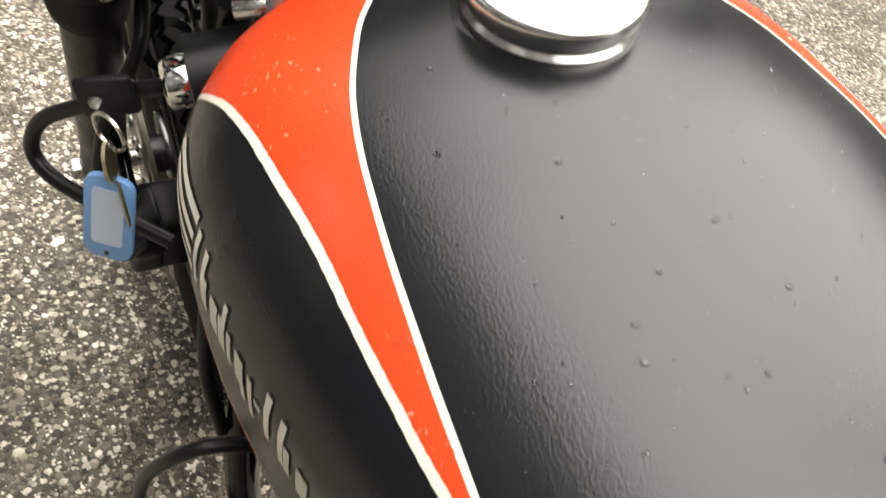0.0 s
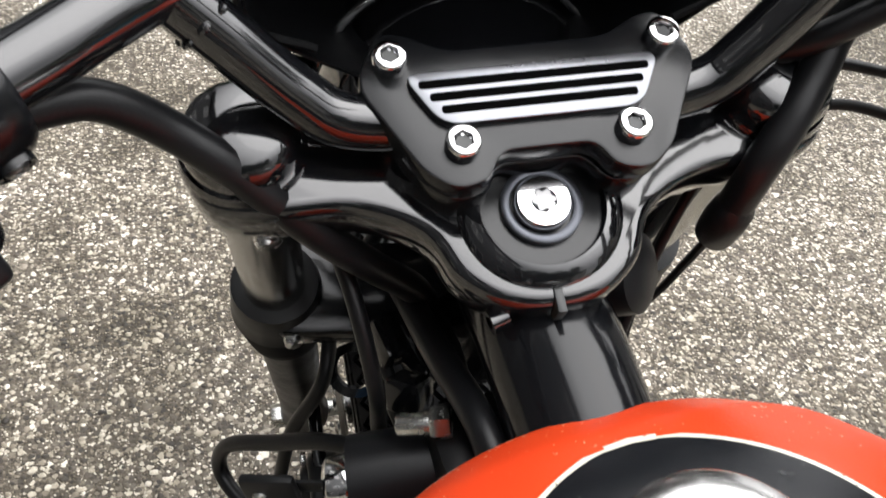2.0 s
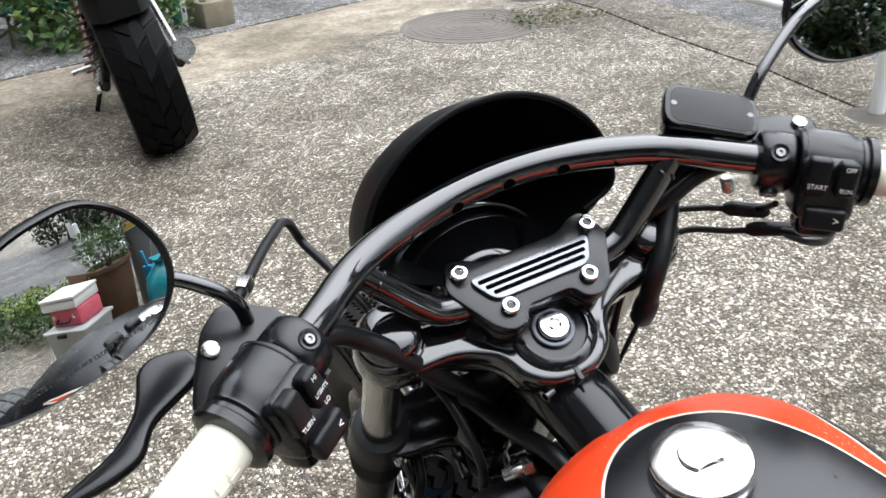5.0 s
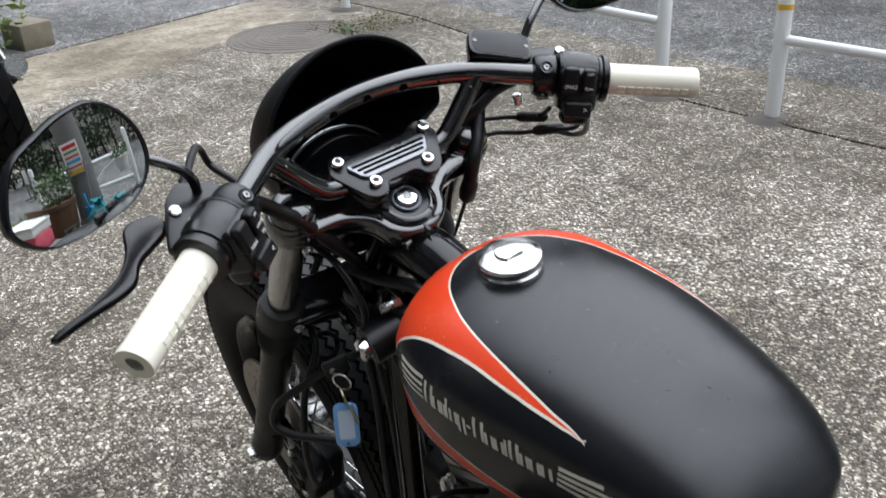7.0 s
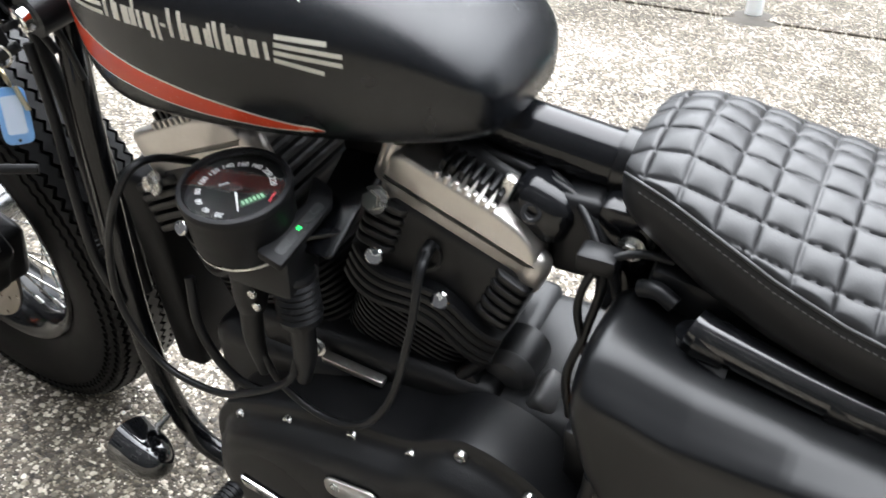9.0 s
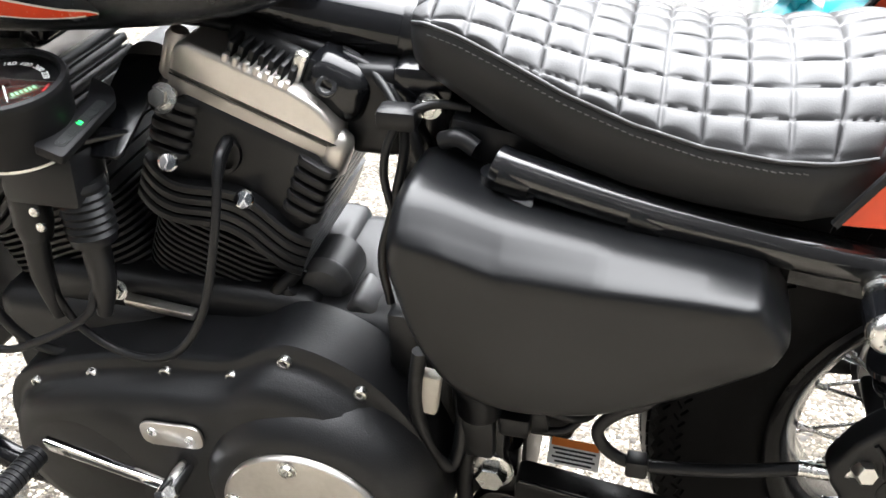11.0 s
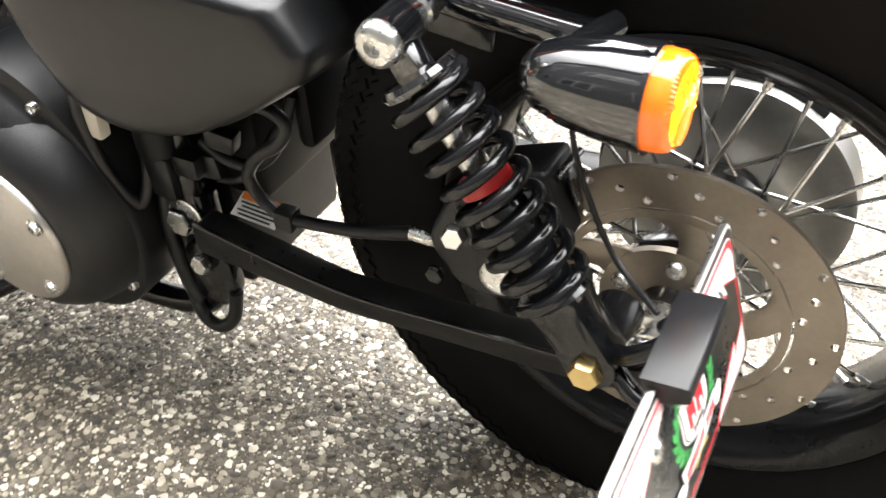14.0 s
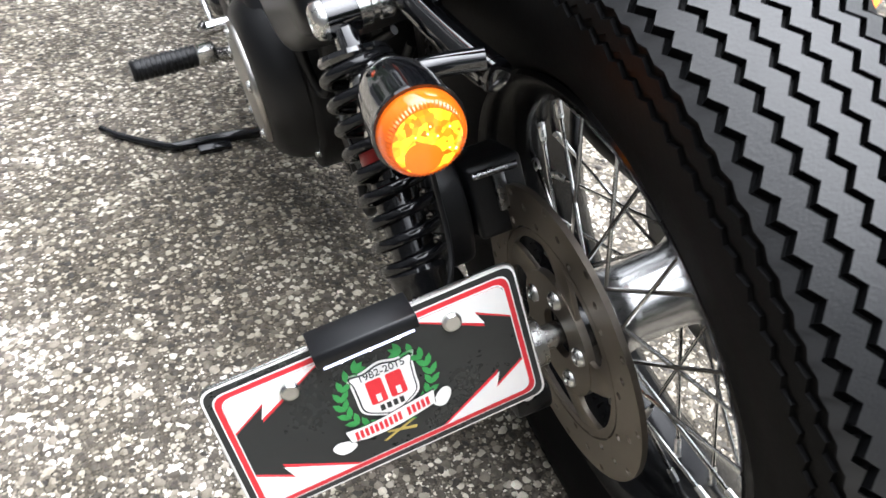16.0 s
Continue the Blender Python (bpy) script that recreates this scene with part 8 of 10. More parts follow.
# a white corner with a lightning edge lined in red, four times
for kx, ky in ((-1, 1), (1, 1), (1, -1), (-1, -1)):
    for nm, material, z, o in (("plate_zigzag", PRINTR, 0.0025, 0.0), ("plate_corner", PRINTW, 0.0028, 0.0016)):
        flat(nm, [(kx * (x + o * ox), ky * (y + o * oy)) for x, y, ox, oy in ((FA, 0.0180, 0, 1), (0.0765, 0.0318, 0.3, 1), (0.0815, 0.0192, 0.2, 1.6), (0.0320, FB, 1.6, 0), (FA - 0.006, FB, 0, 0), (FA - 0.0018, FB - 0.0018, 0, 0), (FA, FB - 0.006, 0, 0))], material, z)
sh_o = spline_poly([(-0.0205, 0.0245), (-0.010, 0.0235), (0.0025, 0.0265), (0.015, 0.0235), (0.0262, 0.0245), (0.0245, 0.0175), (0.0235, 0.006), (0.0225, -0.006), (0.0135, -0.0125), (0.0025, -0.0165), (-0.0085, -0.0125), (-0.0175, -0.006), (-0.0185, 0.006), (-0.0190, 0.0175)], 4)
crest = flat("crest", [((x - 0.003) * 1.07 + 0.003, (y - 0.004) * 1.06 + 0.004) for x, y in sh_o], PRINTW, 0.0026, label="white shield with red blocks and a date")
flat("crest_line", [((x - 0.003) * 0.99 + 0.003, (y - 0.004) * 0.985 + 0.004) for x, y in sh_o], PRINTK, 0.0030, crest)
flat("crest_shield", [((x - 0.003) * 0.94 + 0.003, (y - 0.004) * 0.93 + 0.004) for x, y in sh_o], PRINTW, 0.0034, crest)
words("lettering", "1982-2015", 0.0080, PRINTK, crest, PM @ Matrix.Translation((0.0030, 0.0205, 0.0040)), "dark date on the shield")
for cx in (-0.0046, 0.0100):
    flat("emblem_block", round_poly([(cx - 0.0060, -0.0035), (cx + 0.0060, -0.0035), (cx + 0.0056, 0.0162), (cx - 0.0060, 0.0162)], 0.0016, 3), PRINTR, 0.0038, crest)
    flat("block_gap", [(cx - 0.0015, -0.0020), (cx + 0.0020, -0.0020), (cx + 0.0020, 0.0040), (cx - 0.0015, 0.0040)], PRINTW, 0.0042, crest)
for k in range(4):
    flat("print_bar", [(-0.0060 + k * 0.0048, -0.0105), (-0.0028 + k * 0.0048, -0.0105), (-0.0028 + k * 0.0048, -0.0058), (-0.0060 + k * 0.0048, -0.0058)], PRINTK, 0.0038, crest)
rib = [(-0.0345, -0.0150), (-0.022, -0.0165), (-0.008, -0.0160), (0.008, -0.0140), (0.022, -0.0125), (0.0325, -0.0115), (0.0310, -0.0220), (0.018, -0.0245), (0.004, -0.0265), (-0.010, -0.0275), (-0.022, -0.0270), (-0.0330, -0.0245)]
flat("ribbon_edge", [(x * 1.02, (y + 0.02) * 1.12 - 0.02) for x, y in rib], PRINTK, 0.0040, crest)
flat("ribbon", rib, PRINTW, 0.0043, crest, "white scroll with red print")
for k in range(16):
    x = -0.0290 + k * 0.0036
    if k == 10:
        continue
    yb = -0.0248 + 0.0040 * (max(0, x + 0.010) / 0.040)
    flat("print_bar", [(x, yb), (x + 0.0023, yb + 0.0003), (x + 0.0023, yb + 0.0070), (x, yb + 0.0067)], PRINTR, 0.0047, crest)
flat("scroll_end", spline_poly([(-0.0470, -0.0245), (-0.042, -0.0215), (-0.034, -0.0235), (-0.030, -0.0285), (-0.036, -0.0320), (-0.043, -0.0310)], 4), PRINTW, 0.0039, crest)
flat("scroll_end", spline_poly([(0.0300, -0.0235), (0.034, -0.0165), (0.0405, -0.0130), (0.0445, -0.0165), (0.0420, -0.0235), (0.036, -0.0275)], 4), PRINTW, 0.0039, crest)
for kx in (-1, 1):
    for k in range(10):
        t = k / 9
        q = radians(262 - 140 * t) if kx < 0 else radians(278 + 140 * t)
        cx, cy = 0.0025 + 0.0325 * math.cos(q), 0.0035 + 0.0285 * math.sin(q)
        way = q + kx * math.pi / 2
        for side_, spread in ((-1, 0.62), (1, 0.62), (0, 0.0)):
            if side_ == 0 and k < 9:
                continue
            ang = way + side_ * spread
            lx, ly = cx + 0.0042 * math.cos(ang), cy + 0.0042 * math.sin(ang)
            flat("wreath_leaf", [(lx + 0.0052 * math.cos(ang) * c - 0.0023 * math.sin(ang) * e, ly + 0.0052 * math.sin(ang) * c + 0.0023 * math.cos(ang) * e) for c, e in ((-1, 0), (-0.4, 0.9), (0.3, 0.9), (1, 0), (0.3, -0.9), (-0.4, -0.9))], PRINTG, 0.0026 + 0.0001 * (side_ + 1), crest)
flat("stem_mark", [(-0.012, -0.036), (-0.010, -0.0368), (0.014, -0.0290), (0.013, -0.0275)], GOLD, 0.0026, crest)
flat("stem_mark", [(-0.008, -0.0290), (-0.007, -0.0308), (0.013, -0.0365), (0.014, -0.0345)], GOLD, 0.0027, crest)
for x in (-0.0575, 0.0595):
    part("plate_bolt", tf(lathe([(0.0086, 0), (0.0086, 0.0012), (0.0070, 0.0014), (0.0070, 0.0055), (0.0052, 0.0072), (0.0, 0.0074)], 24), PM @ Matrix.Translation((x, 0.0345, 0.0004))), STEEL, plate, "domed zinc plate bolt")
pl = part("plate_lamp", tf(prism(round_poly([(-0.007, 0.0650), (0.0190, 0.0610), (0.0205, 0.0560), (0.0190, 0.0500), (0.0040, 0.0465), (-0.0070, 0.0500)], 0.0012, 3), 0.0720, 0.0008, PM @ Matrix.Translation((-0.0362, 0, 0)) @ Matrix(((0, 0, 1, 0), (0, 1, 0, 0), (1, 0, 0, 0), (0, 0, 0, 1)))), Matrix()), PLASTIC, plate, "black plate lamp with a lit strip")
part("lamp_strip", tf(box(0.064, 0.0014, 0.005, 0, Matrix.Translation((0.0, 0.0478, 0.0140)) @ pose(0, 0, 0, 13)), PM), WHITELED, pl, "lit bluish strip")
for x in (-0.020, 0.0, 0.020):
    part("lamp_diode", tf(ball(0.0016, Matrix.Translation((x, 0.0472, 0.0150)), n=8), PM), WHITEDOT, pl)
for pts in ([(-0.175, 0.020, 0.340), (-0.190, 0.000, 0.360), (-0.205, -0.026, 0.400), (-0.205, -0.022, 0.415)], [(-0.180, 0.014, 0.330), (-0.195, -0.012, 0.325), (-0.200, -0.040, 0.338), (-0.200, -0.038, 0.352)]):
    part("plate_arm", tube(pts, 0.0075, 14, 6), FRAMEB, plate)
part("plate_arm", tf(box(0.16, 0.022, 0.004, 0.001, Matrix.Translation((0.0, 0.020, -0.0065))), PM), FRAMEB, plate)

# ---- side stand ----
part("side_stand", join(tube([(-0.110, 0.700, 0.125), (-0.150, 0.760, 0.100), (-0.205, 0.840, 0.058), (-0.250, 0.868, 0.050), (-0.330, 0.868, 0.062), (-0.362, 0.880, 0.066), (-0.420, 0.935, 0.073), (-0.452, 0.975, 0.080)], [0.012, 0.011, 0.010, 0.009, 0.0085, 0.007, 0.006, 0.005], 16, 6), box(0.055, 0.050, 0.010, 0.003, Matrix.Translation((-0.285, 0.866, 0.050)) @ pose(0, 0, 0, 0, 9, 0)), box(0.03, 0.06, 0.05, 0.008, Matrix.Translation((-0.115, 0.70, 0.135)))), FRAMEB, bike, "black side stand, down on the ground")

for name, w, y0, y1, z0, z1 in (("inner_guard", 0.11, 0.352, 0.372, 0.34, 0.46), ("frame_crossmember", 0.164, 0.398, 0.452, 0.284, 0.412), ("gearbox_rear", 0.17, 0.442, 0.505, 0.16, 0.40)):
    part(name, box(w, y1 - y0, z1 - z0, 0.008, Matrix.Translation((0.0, (y0 + y1) / 2, (z0 + z1) / 2)), 2), MATTE, bike)
for pts, r in (
    ([(-0.108, 0.455, 0.400), (-0.112, 0.420, 0.392), (-0.110, 0.395, 0.398), (-0.096, 0.372, 0.412), (-0.080, 0.350, 0.430)], 0.0050),
    ([(-0.106, 0.440, 0.360), (-0.110, 0.408, 0.350), (-0.100, 0.385, 0.345), (-0.080, 0.372, 0.360), (-0.060, 0.365, 0.400)], 0.0060),
    ([(-0.106, 0.430, 0.320), (-0.108, 0.402, 0.330), (-0.094, 0.384, 0.352), (-0.070, 0.372, 0.380)], 0.0042)):
    part("wiring_loom", tube(pts, r, 12, 8), HOSE, bike)
part("loom_connector", box(0.018, 0.030, 0.020, 0.003, Matrix.Translation((-0.108, 0.412, 0.372)) @ pose(0, 0, 0, 12, 0, 8), 2), PLASTIC, bike)
part("loom_connector", box(0.016, 0.022, 0.026, 0.003, Matrix.Translation((-0.108, 0.432, 0.338)) @ pose(0, 0, 0, -8, 0, 4), 2), PLASTIC, bike)
part("seat_post_plate", box(0.11, 0.055, 0.12, 0.012, Matrix.Translation((0.0, 0.545, 0.600)), 2), FRAMEB, bike)

# ---- the yard's edge, the road and what stands round ----
YELLOWP = mat("yellow_tape", (0.75, 0.42, 0.03), (0.8, 0.5, 0.06), 0.5, 0.6)
LEAFG = mat("green_leaves", (0.030, 0.075, 0.016), (0.085, 0.15, 0.035), 0.5, 0.7, big=3, fine=40)
LEAFY = mat("yellow_green_leaves", (0.10, 0.17, 0.025), (0.22, 0.28, 0.05), 0.5, 0.7, big=8, fine=60)
LEAFD = mat("dark_tree_leaves", (0.012, 0.030, 0.010), (0.040, 0.075, 0.022), 0.5, 0.7, big=1.2, fine=12)
BARK = mat("tree_bark", (0.035, 0.026, 0.019), (0.09, 0.072, 0.055), 0.85, 0.95, big=6, fine=50, bump=0.006, bumpscale=25)
GREENP = mat("faded_green_fence_paint", (0.05, 0.26, 0.17), (0.10, 0.34, 0.23), 0.5, 0.7, big=14)
MOSSY = mat("mossy_concrete_block", (0.14, 0.12, 0.085), (0.27, 0.24, 0.18), 0.85, 0.95, big=12, fine=90, bump=0.002, bumpscale=80)
RENDERW = mat("pale_wall_render", (0.50, 0.49, 0.46), (0.60, 0.59, 0.55), 0.8, 0.9, big=0.5, fine=20, bump=0.003, bumpscale=40)
RENDERB = mat("dark_timber_cladding", (0.034, 0.034, 0.035), (0.062, 0.062, 0.064), 0.7, 0.85, big=0.6, fine=15, bump=0.003, bumpscale=30)
ROOFT = mat("grey_roof_tiles", (0.07, 0.07, 0.075), (0.12, 0.12, 0.125), 0.6, 0.75, big=1, fine=20)
WINDOWG = mat("dark_window_glass", (0.012, 0.014, 0.016), (0.02, 0.022, 0.024), 0.04, 0.08)
TUBP = mat("frosted_clear_plastic", (0.55, 0.56, 0.55), (0.66, 0.67, 0.66), 0.25, 0.4, trans=0.35)
PINKP = mat("pink_spotted_case", (0.55, 0.02, 0.07), (0.78, 0.20, 0.24), 0.5, 0.6, big=160, fine=10)
BROWNP = mat("brown_rusted_panel", (0.085, 0.045, 0.025), (0.16, 0.09, 0.05), 0.75, 0.9, big=9, fine=70, bump=0.001, bumpscale=60)
SKYBLUE = mat("sky_blue_plastic", (0.05, 0.38, 0.72), (0.08, 0.45, 0.80), 0.35, 0.45)
TEAL = mat("teal_bag_plastic", (0.01, 0.16, 0.24), (0.02, 0.26, 0.27), 0.3, 0.45, big=25, bump=0.004, bumpscale=35)
GREYPOLE = mat("grey_pole_concrete", (0.15, 0.145, 0.14), (0.22, 0.215, 0.21), 0.8, 0.9, big=4, fine=60, bump=0.001, bumpscale=90)
WHITEBAG = mat("white_bag_plastic", (0.6, 0.62, 0.58), (0.72, 0.72, 0.66), 0.3, 0.45, big=20, bump=0.003, bumpscale=40)
GREENTRAY = mat("green_tray_plastic", (0.03, 0.25, 0.10), (0.05, 0.32, 0.14), 0.4, 0.5)
ORANGEB = mat("orange_fairing_paint", (0.80, 0.10, 0.015), (0.85, 0.13, 0.02), 0.2, 0.3)
RUST = mat("rusty_spring_paint", (0.045, 0.018, 0.012), (0.09, 0.04, 0.028), 0.5, 0.65, big=40)

edge_line = [(2.70, -30), (2.70, 2.3), (2.72, 2.9), (2.88, 3.6), (2.98, 4.5), (3.10, 5.16), (3.12, 6.75), (3.15, 30)]
strip = [(x, y) for x, y in edge_line] + [(3.60, 30), (3.58, 6.75), (3.52, 5.2), (3.45, 4.5), (3.36, 3.2), (3.36, -30)]
solid("pavement", prism(strip, 0.028, 0.004, Matrix.Translation((0, 0, -0.019))), KERB, "low brownish concrete edging between yard and road", "pavement", kind="structure")
road_pts = [(3.365, -60), (3.365, 3.2), (3.455, 4.5), (3.525, 5.2), (3.585, 6.75), (3.605, 30), (3.605, 60), (9.5, 60), (9.5, -60)]
solid("road", prism(road_pts, 0.022, 0.0, Matrix.Translation((0, 0, -0.017))), ASPHALT, "worn grey asphalt road beside the yard", "road", kind="structure")
drive = [(-0.4, 5.98), (0.76, 6.22), (2.49, 6.60), (3.105, 6.74), (3.13, 30), (-6, 30), (-6, 5.0)]
solid("driveway", prism(drive, 0.018, 0.004, Matrix.Translation((0, 0, -0.010))), ASPHALT, "grey asphalt drive beyond a joint in the yard", "driveway", kind="structure")

LIDM = mat("rust_brown_drain_iron", (0.085, 0.072, 0.062), (0.17, 0.15, 0.13), 0.7, 0.85, big=14, fine=220, bump=0.0006, bumpscale=200)
mh = thing("manhole_cover", Matrix.Translation((2.27, 5.36, 0.0)), "flat round drain cover sunk in the concrete yard", "manhole cover")
part("lid", join(lathe([(0.400, -0.01), (0.400, 0.002), (0.395, 0.003), (0, 0.003)], 64), *[ring([(r, 0.002), (r + 0.010, 0.002), (r + 0.008, 0.0055), (r + 0.002, 0.0055)], 64) for r in (0.06, 0.11, 0.16, 0.21, 0.26, 0.31, 0.36)]), LIDM, mh)
part("rim", ring([(0.404, -0.01), (0.440, -0.01), (0.440, 0.003), (0.404, 0.003)], 64), LIDM, mh)


def barrier(y0, y1, x0, x1, tape, arched=False):
    b = thing("guard_railing", Matrix.Translation((x0, y0, 0)), "white painted steel pipe guard railing with scuffed paint", "railing", "guard railings along the road")
    d = arr((x1 - x0, y1 - y0, 0))
    for k, q in enumerate((0.0, 1.0)):
        p = d * q
        post = part("post", tf(lathe([(0.0, 0.0), (0.032, 0.0), (0.032, 0.80), (0.028, 0.812), (0.012, 0.820), (0, 0.821)], 20), Matrix.Translation(p)), WHITEP, b)
        part("foot", lathe([(0.0, -0.003), (0.13, -0.003), (0.11, 0.004), (0.05, 0.012), (0.036, 0.014), (0, 0.014)], 24, Matrix.Translation(p)), DAMP, b, "rough concrete footing")
        if tape and k == 0:
            part("tape", lathe([(0.0326, 0.470), (0.0334, 0.470), (0.0334, 0.492), (0.0326, 0.492)], 20, Matrix.Translation(p), close=False), YELLOWP, post, "band of yellow tape")
    for z in (0.345, 0.62):
        part("rail", tube([d * 0 + (0, 0, z), d + (0, 0, z)], 0.0215, 12, 0), WHITEP, b)
    if arched:
        part("arch", tube([d * 0.0 + (0, 0, 0.62), d * 0.25 + (0, 0, 0.52), d * 0.5 + (0, 0, 0.36), d * 0.75 + (0, 0, 0.52), d + (0, 0, 0.62)], 0.014, 10), WHITEP, b)
    return b


barrier(2.29, 0.92, 2.755, 2.755, True)
barrier(2.86, 5.78, 2.725, 2.965, False)
barrier(0.05, -1.55, 2.80, 2.86, False, True)


def leaves(name, clumps, per, size, material, parent, seed, flat=0.6):
    """Small folded leaves scattered in clumps (centre, radius)."""
    rg = np.random.default_rng(seed)
    n = per * len(clumps)
    c = np.repeat(arr([k[0] for k in clumps]), per, 0)
    r = np.repeat(arr([k[1] for k in clumps]), per)
    d = rg.normal(size=(n, 3))
    d /= np.linalg.norm(d, axis=1)[:, None]
    p = c + d * (r * rg.uniform(0.35, 1.0, n) ** 0.6)[:, None] * arr((1, 1, 0.85))
    u = rg.normal(size=(n, 3))
    u[:, 2] *= flat
    u /= np.linalg.norm(u, axis=1)[:, None]
    w = np.cross(u, rg.normal(size=(n, 3)))
    w /= np.linalg.norm(w, axis=1)[:, None]
    k = np.cross(u, w)
    s = size * rg.uniform(0.6, 1.3, n)[:, None]
    v = np.stack([p - u * s, p + w * s * 0.45 + k * s * 0.12, p + u * s, p - w * s * 0.45 + k * s * 0.12], 1).reshape(-1, 3)
    me = bpy.data.meshes.new(name)
    me.vertices.add(len(v)), me.loops.add(2 * len(v) // 4 * 3), me.polygons.add(2 * n)
    me.vertices.foreach_set("co", v.ravel())
    base = np.arange(n)[:, None] * 4
    idx = (base + arr((0, 1, 2, 0, 2, 3)).astype(int)).ravel()
    me.loops.foreach_set("vertex_index", idx)
    me.polygons.foreach_set("loop_start", np.arange(2 * n) * 3)
    me.update(calc_edges=True)
    me.validate()
    me.materials.append(material)
    ob = new(name, me)
    if parent is not None:
        ob.parent = parent
    return ob


def tree(x, y, h, spread, seed, trunk_h=0.35):
    rg = random.Random(seed)
    t = thing("tree", Matrix.Translation((x, y, 0)), "tall leafy tree with a dark trunk behind the yard", "tree", "trees round the yard")
    top = (rg.uniform(-0.5, 0.5), rg.uniform(-0.5, 0.5), h * 0.8)
    geos = [tube([(0, 0, -0.05), (rg.uniform(-0.1, 0.1), rg.uniform(-0.1, 0.1), h * 0.3), (top[0] * 0.7, top[1] * 0.7, h * 0.55), top], (0.022 * h + 0.03, 0.016 * h, 0.010 * h, 0.015), 10)]
    clumps = []
    for i in range(15):
        a, z = rg.uniform(0, 6.28), h * rg.uniform(trunk_h, 0.85)
        k = spread * (1.05 - 0.55 * abs(z / h - 0.55) * 2) * rg.uniform(0.55, 1.0)
        e = (top[0] * z / h + math.cos(a) * k, top[1] * z / h + math.sin(a) * k, z + rg.uniform(0.1, 0.25) * h * 0.5)
        geos.append(tube([(top[0] * 0.5 * z / h, top[1] * 0.5 * z / h, z * 0.8), ((e[0]) * 0.5, e[1] * 0.5, (z + e[2]) * 0.48), e], (0.006 * h, 0.004 * h, 0.008), 6, 4))
        for _ in range(3):
            clumps.append(((e[0] * rg.uniform(0.5, 1.1), e[1] * rg.uniform(0.5, 1.1), e[2] + rg.uniform(-0.08, 0.08) * h), spread * rg.uniform(0.22, 0.40)))
    part("trunk", join(*geos), BARK, t)
    leaves("crown", clumps, 75, 0.17, LEAFD, t, seed)
    return t


for i, (x, y, h, s, lo) in enumerate([(-1.5, -9.5, 7.0, 2.4, 0.2), (1.8, -8.5, 6.0, 2.0, 0.25), (4.6, -10.5, 7.5, 2.6, 0.2), (-5.0, -8.5, 7.5, 2.6, 0.15), (-5.5, -12.0, 7.0, 2.4, 0.1), (0.2, -12.5, 9.0, 3.0, 0.2), (-1.8, 12.6, 6.5, 2.3, 0.1),
                                       (-2.5, -11.6, 7.0, 2.5, 0.08), (12.5, -3.0, 8.0, 2.6, 0.2), (13.5, 2.8, 7.0, 2.4, 0.2), (12.6, 8.0, 8.0, 2.7, 0.2), (-4.2, 10.8, 7.0, 2.5, 0.15), (5.5, 17.5, 8.5, 2.9, 0.15), (0.0, 15.8, 8.0, 2.7, 0.15)]):
    tree(x, y, h, s, 40 + i, lo)


def house(x, y, w, d, h, wall, label, rz, cols, rows):
    """A plain house: walls, eaves, hipped roof, windows with frames on the side towards the yard."""
    m = Matrix.Translation((x, y, 0)) @ pose(0, 0, 0, 0, 0, rz)
    b = thing("house", m, label, "house")
    part("wall", box(w, d, h + 0.1, 0.02, Matrix.Translation((0, 0, h / 2 - 0.05))), wall, b)
    e = 0.5
    lo, hi = [(-w / 2 - e, -d / 2 - e), (w / 2 + e, -d / 2 - e), (w / 2 + e, d / 2 + e), (-w / 2 - e, d / 2 + e)], [(-w / 2 + d / 2, -0.05), (w / 2 - d / 2, -0.05), (w / 2 - d / 2, 0.05), (-w / 2 + d / 2, 0.05)]
    part("roof", loft([[(*p, h) for p in lo], [(*p, h + 0.12) for p in lo], [(*p, h + d * 0.28) for p in hi]]), ROOFT, b, smooth=0)
    for i in range(cols):
        for j in range(rows):
            c = ((i + 0.5) / cols * w - w / 2, -d / 2, 1.5 + j * 2.7)
            win = part("window", join(box(1.5, 0.06, 0.05, 0.01, Matrix.Translation((c[0], c[1] - 0.01, c[2] - 0.55))), box(1.5, 0.06, 0.05, 0.01, Matrix.Translation((c[0], c[1] - 0.01, c[2] + 0.55))), box(0.05, 0.06, 1.05, 0.01, Matrix.Translation((c[0] - 0.725, c[1] - 0.01, c[2]))), box(0.05, 0.06, 1.05, 0.01, Matrix.Translation((c[0] + 0.725, c[1] - 0.01, c[2]))), box(0.05, 0.06, 1.05, 0.01, Matrix.Translation((c[0], c[1] - 0.01, c[2])))), ALU, b)
            for sgn in (-1, 1):
                part("pane", box(0.66, 0.01, 1.03, 0, Matrix.Translation((c[0] + sgn * 0.36, c[1] - 0.012, c[2]))), WINDOWG, win)


# the first, dark house is added out of view to block the left sky
house(-7.3, 1.5, 20, 7, 8.2, RENDERB, "unseen tall dark-clad house, added to darken reflections from the left", 90, 6, 3)
house(14.5, 0.5, 18, 7, 5.6, RENDERW, "pale rendered two-storey house across the road", -90, 5, 2)
house(4.0, -18.5, 16, 7, 5.5, RENDERW, "pale rendered house behind the tall trees", 180, 4, 2)
house(-2.5, 22.0, 18, 7, 5.6, RENDERW, "pale rendered house at the end of the drive", 0, 5, 2)

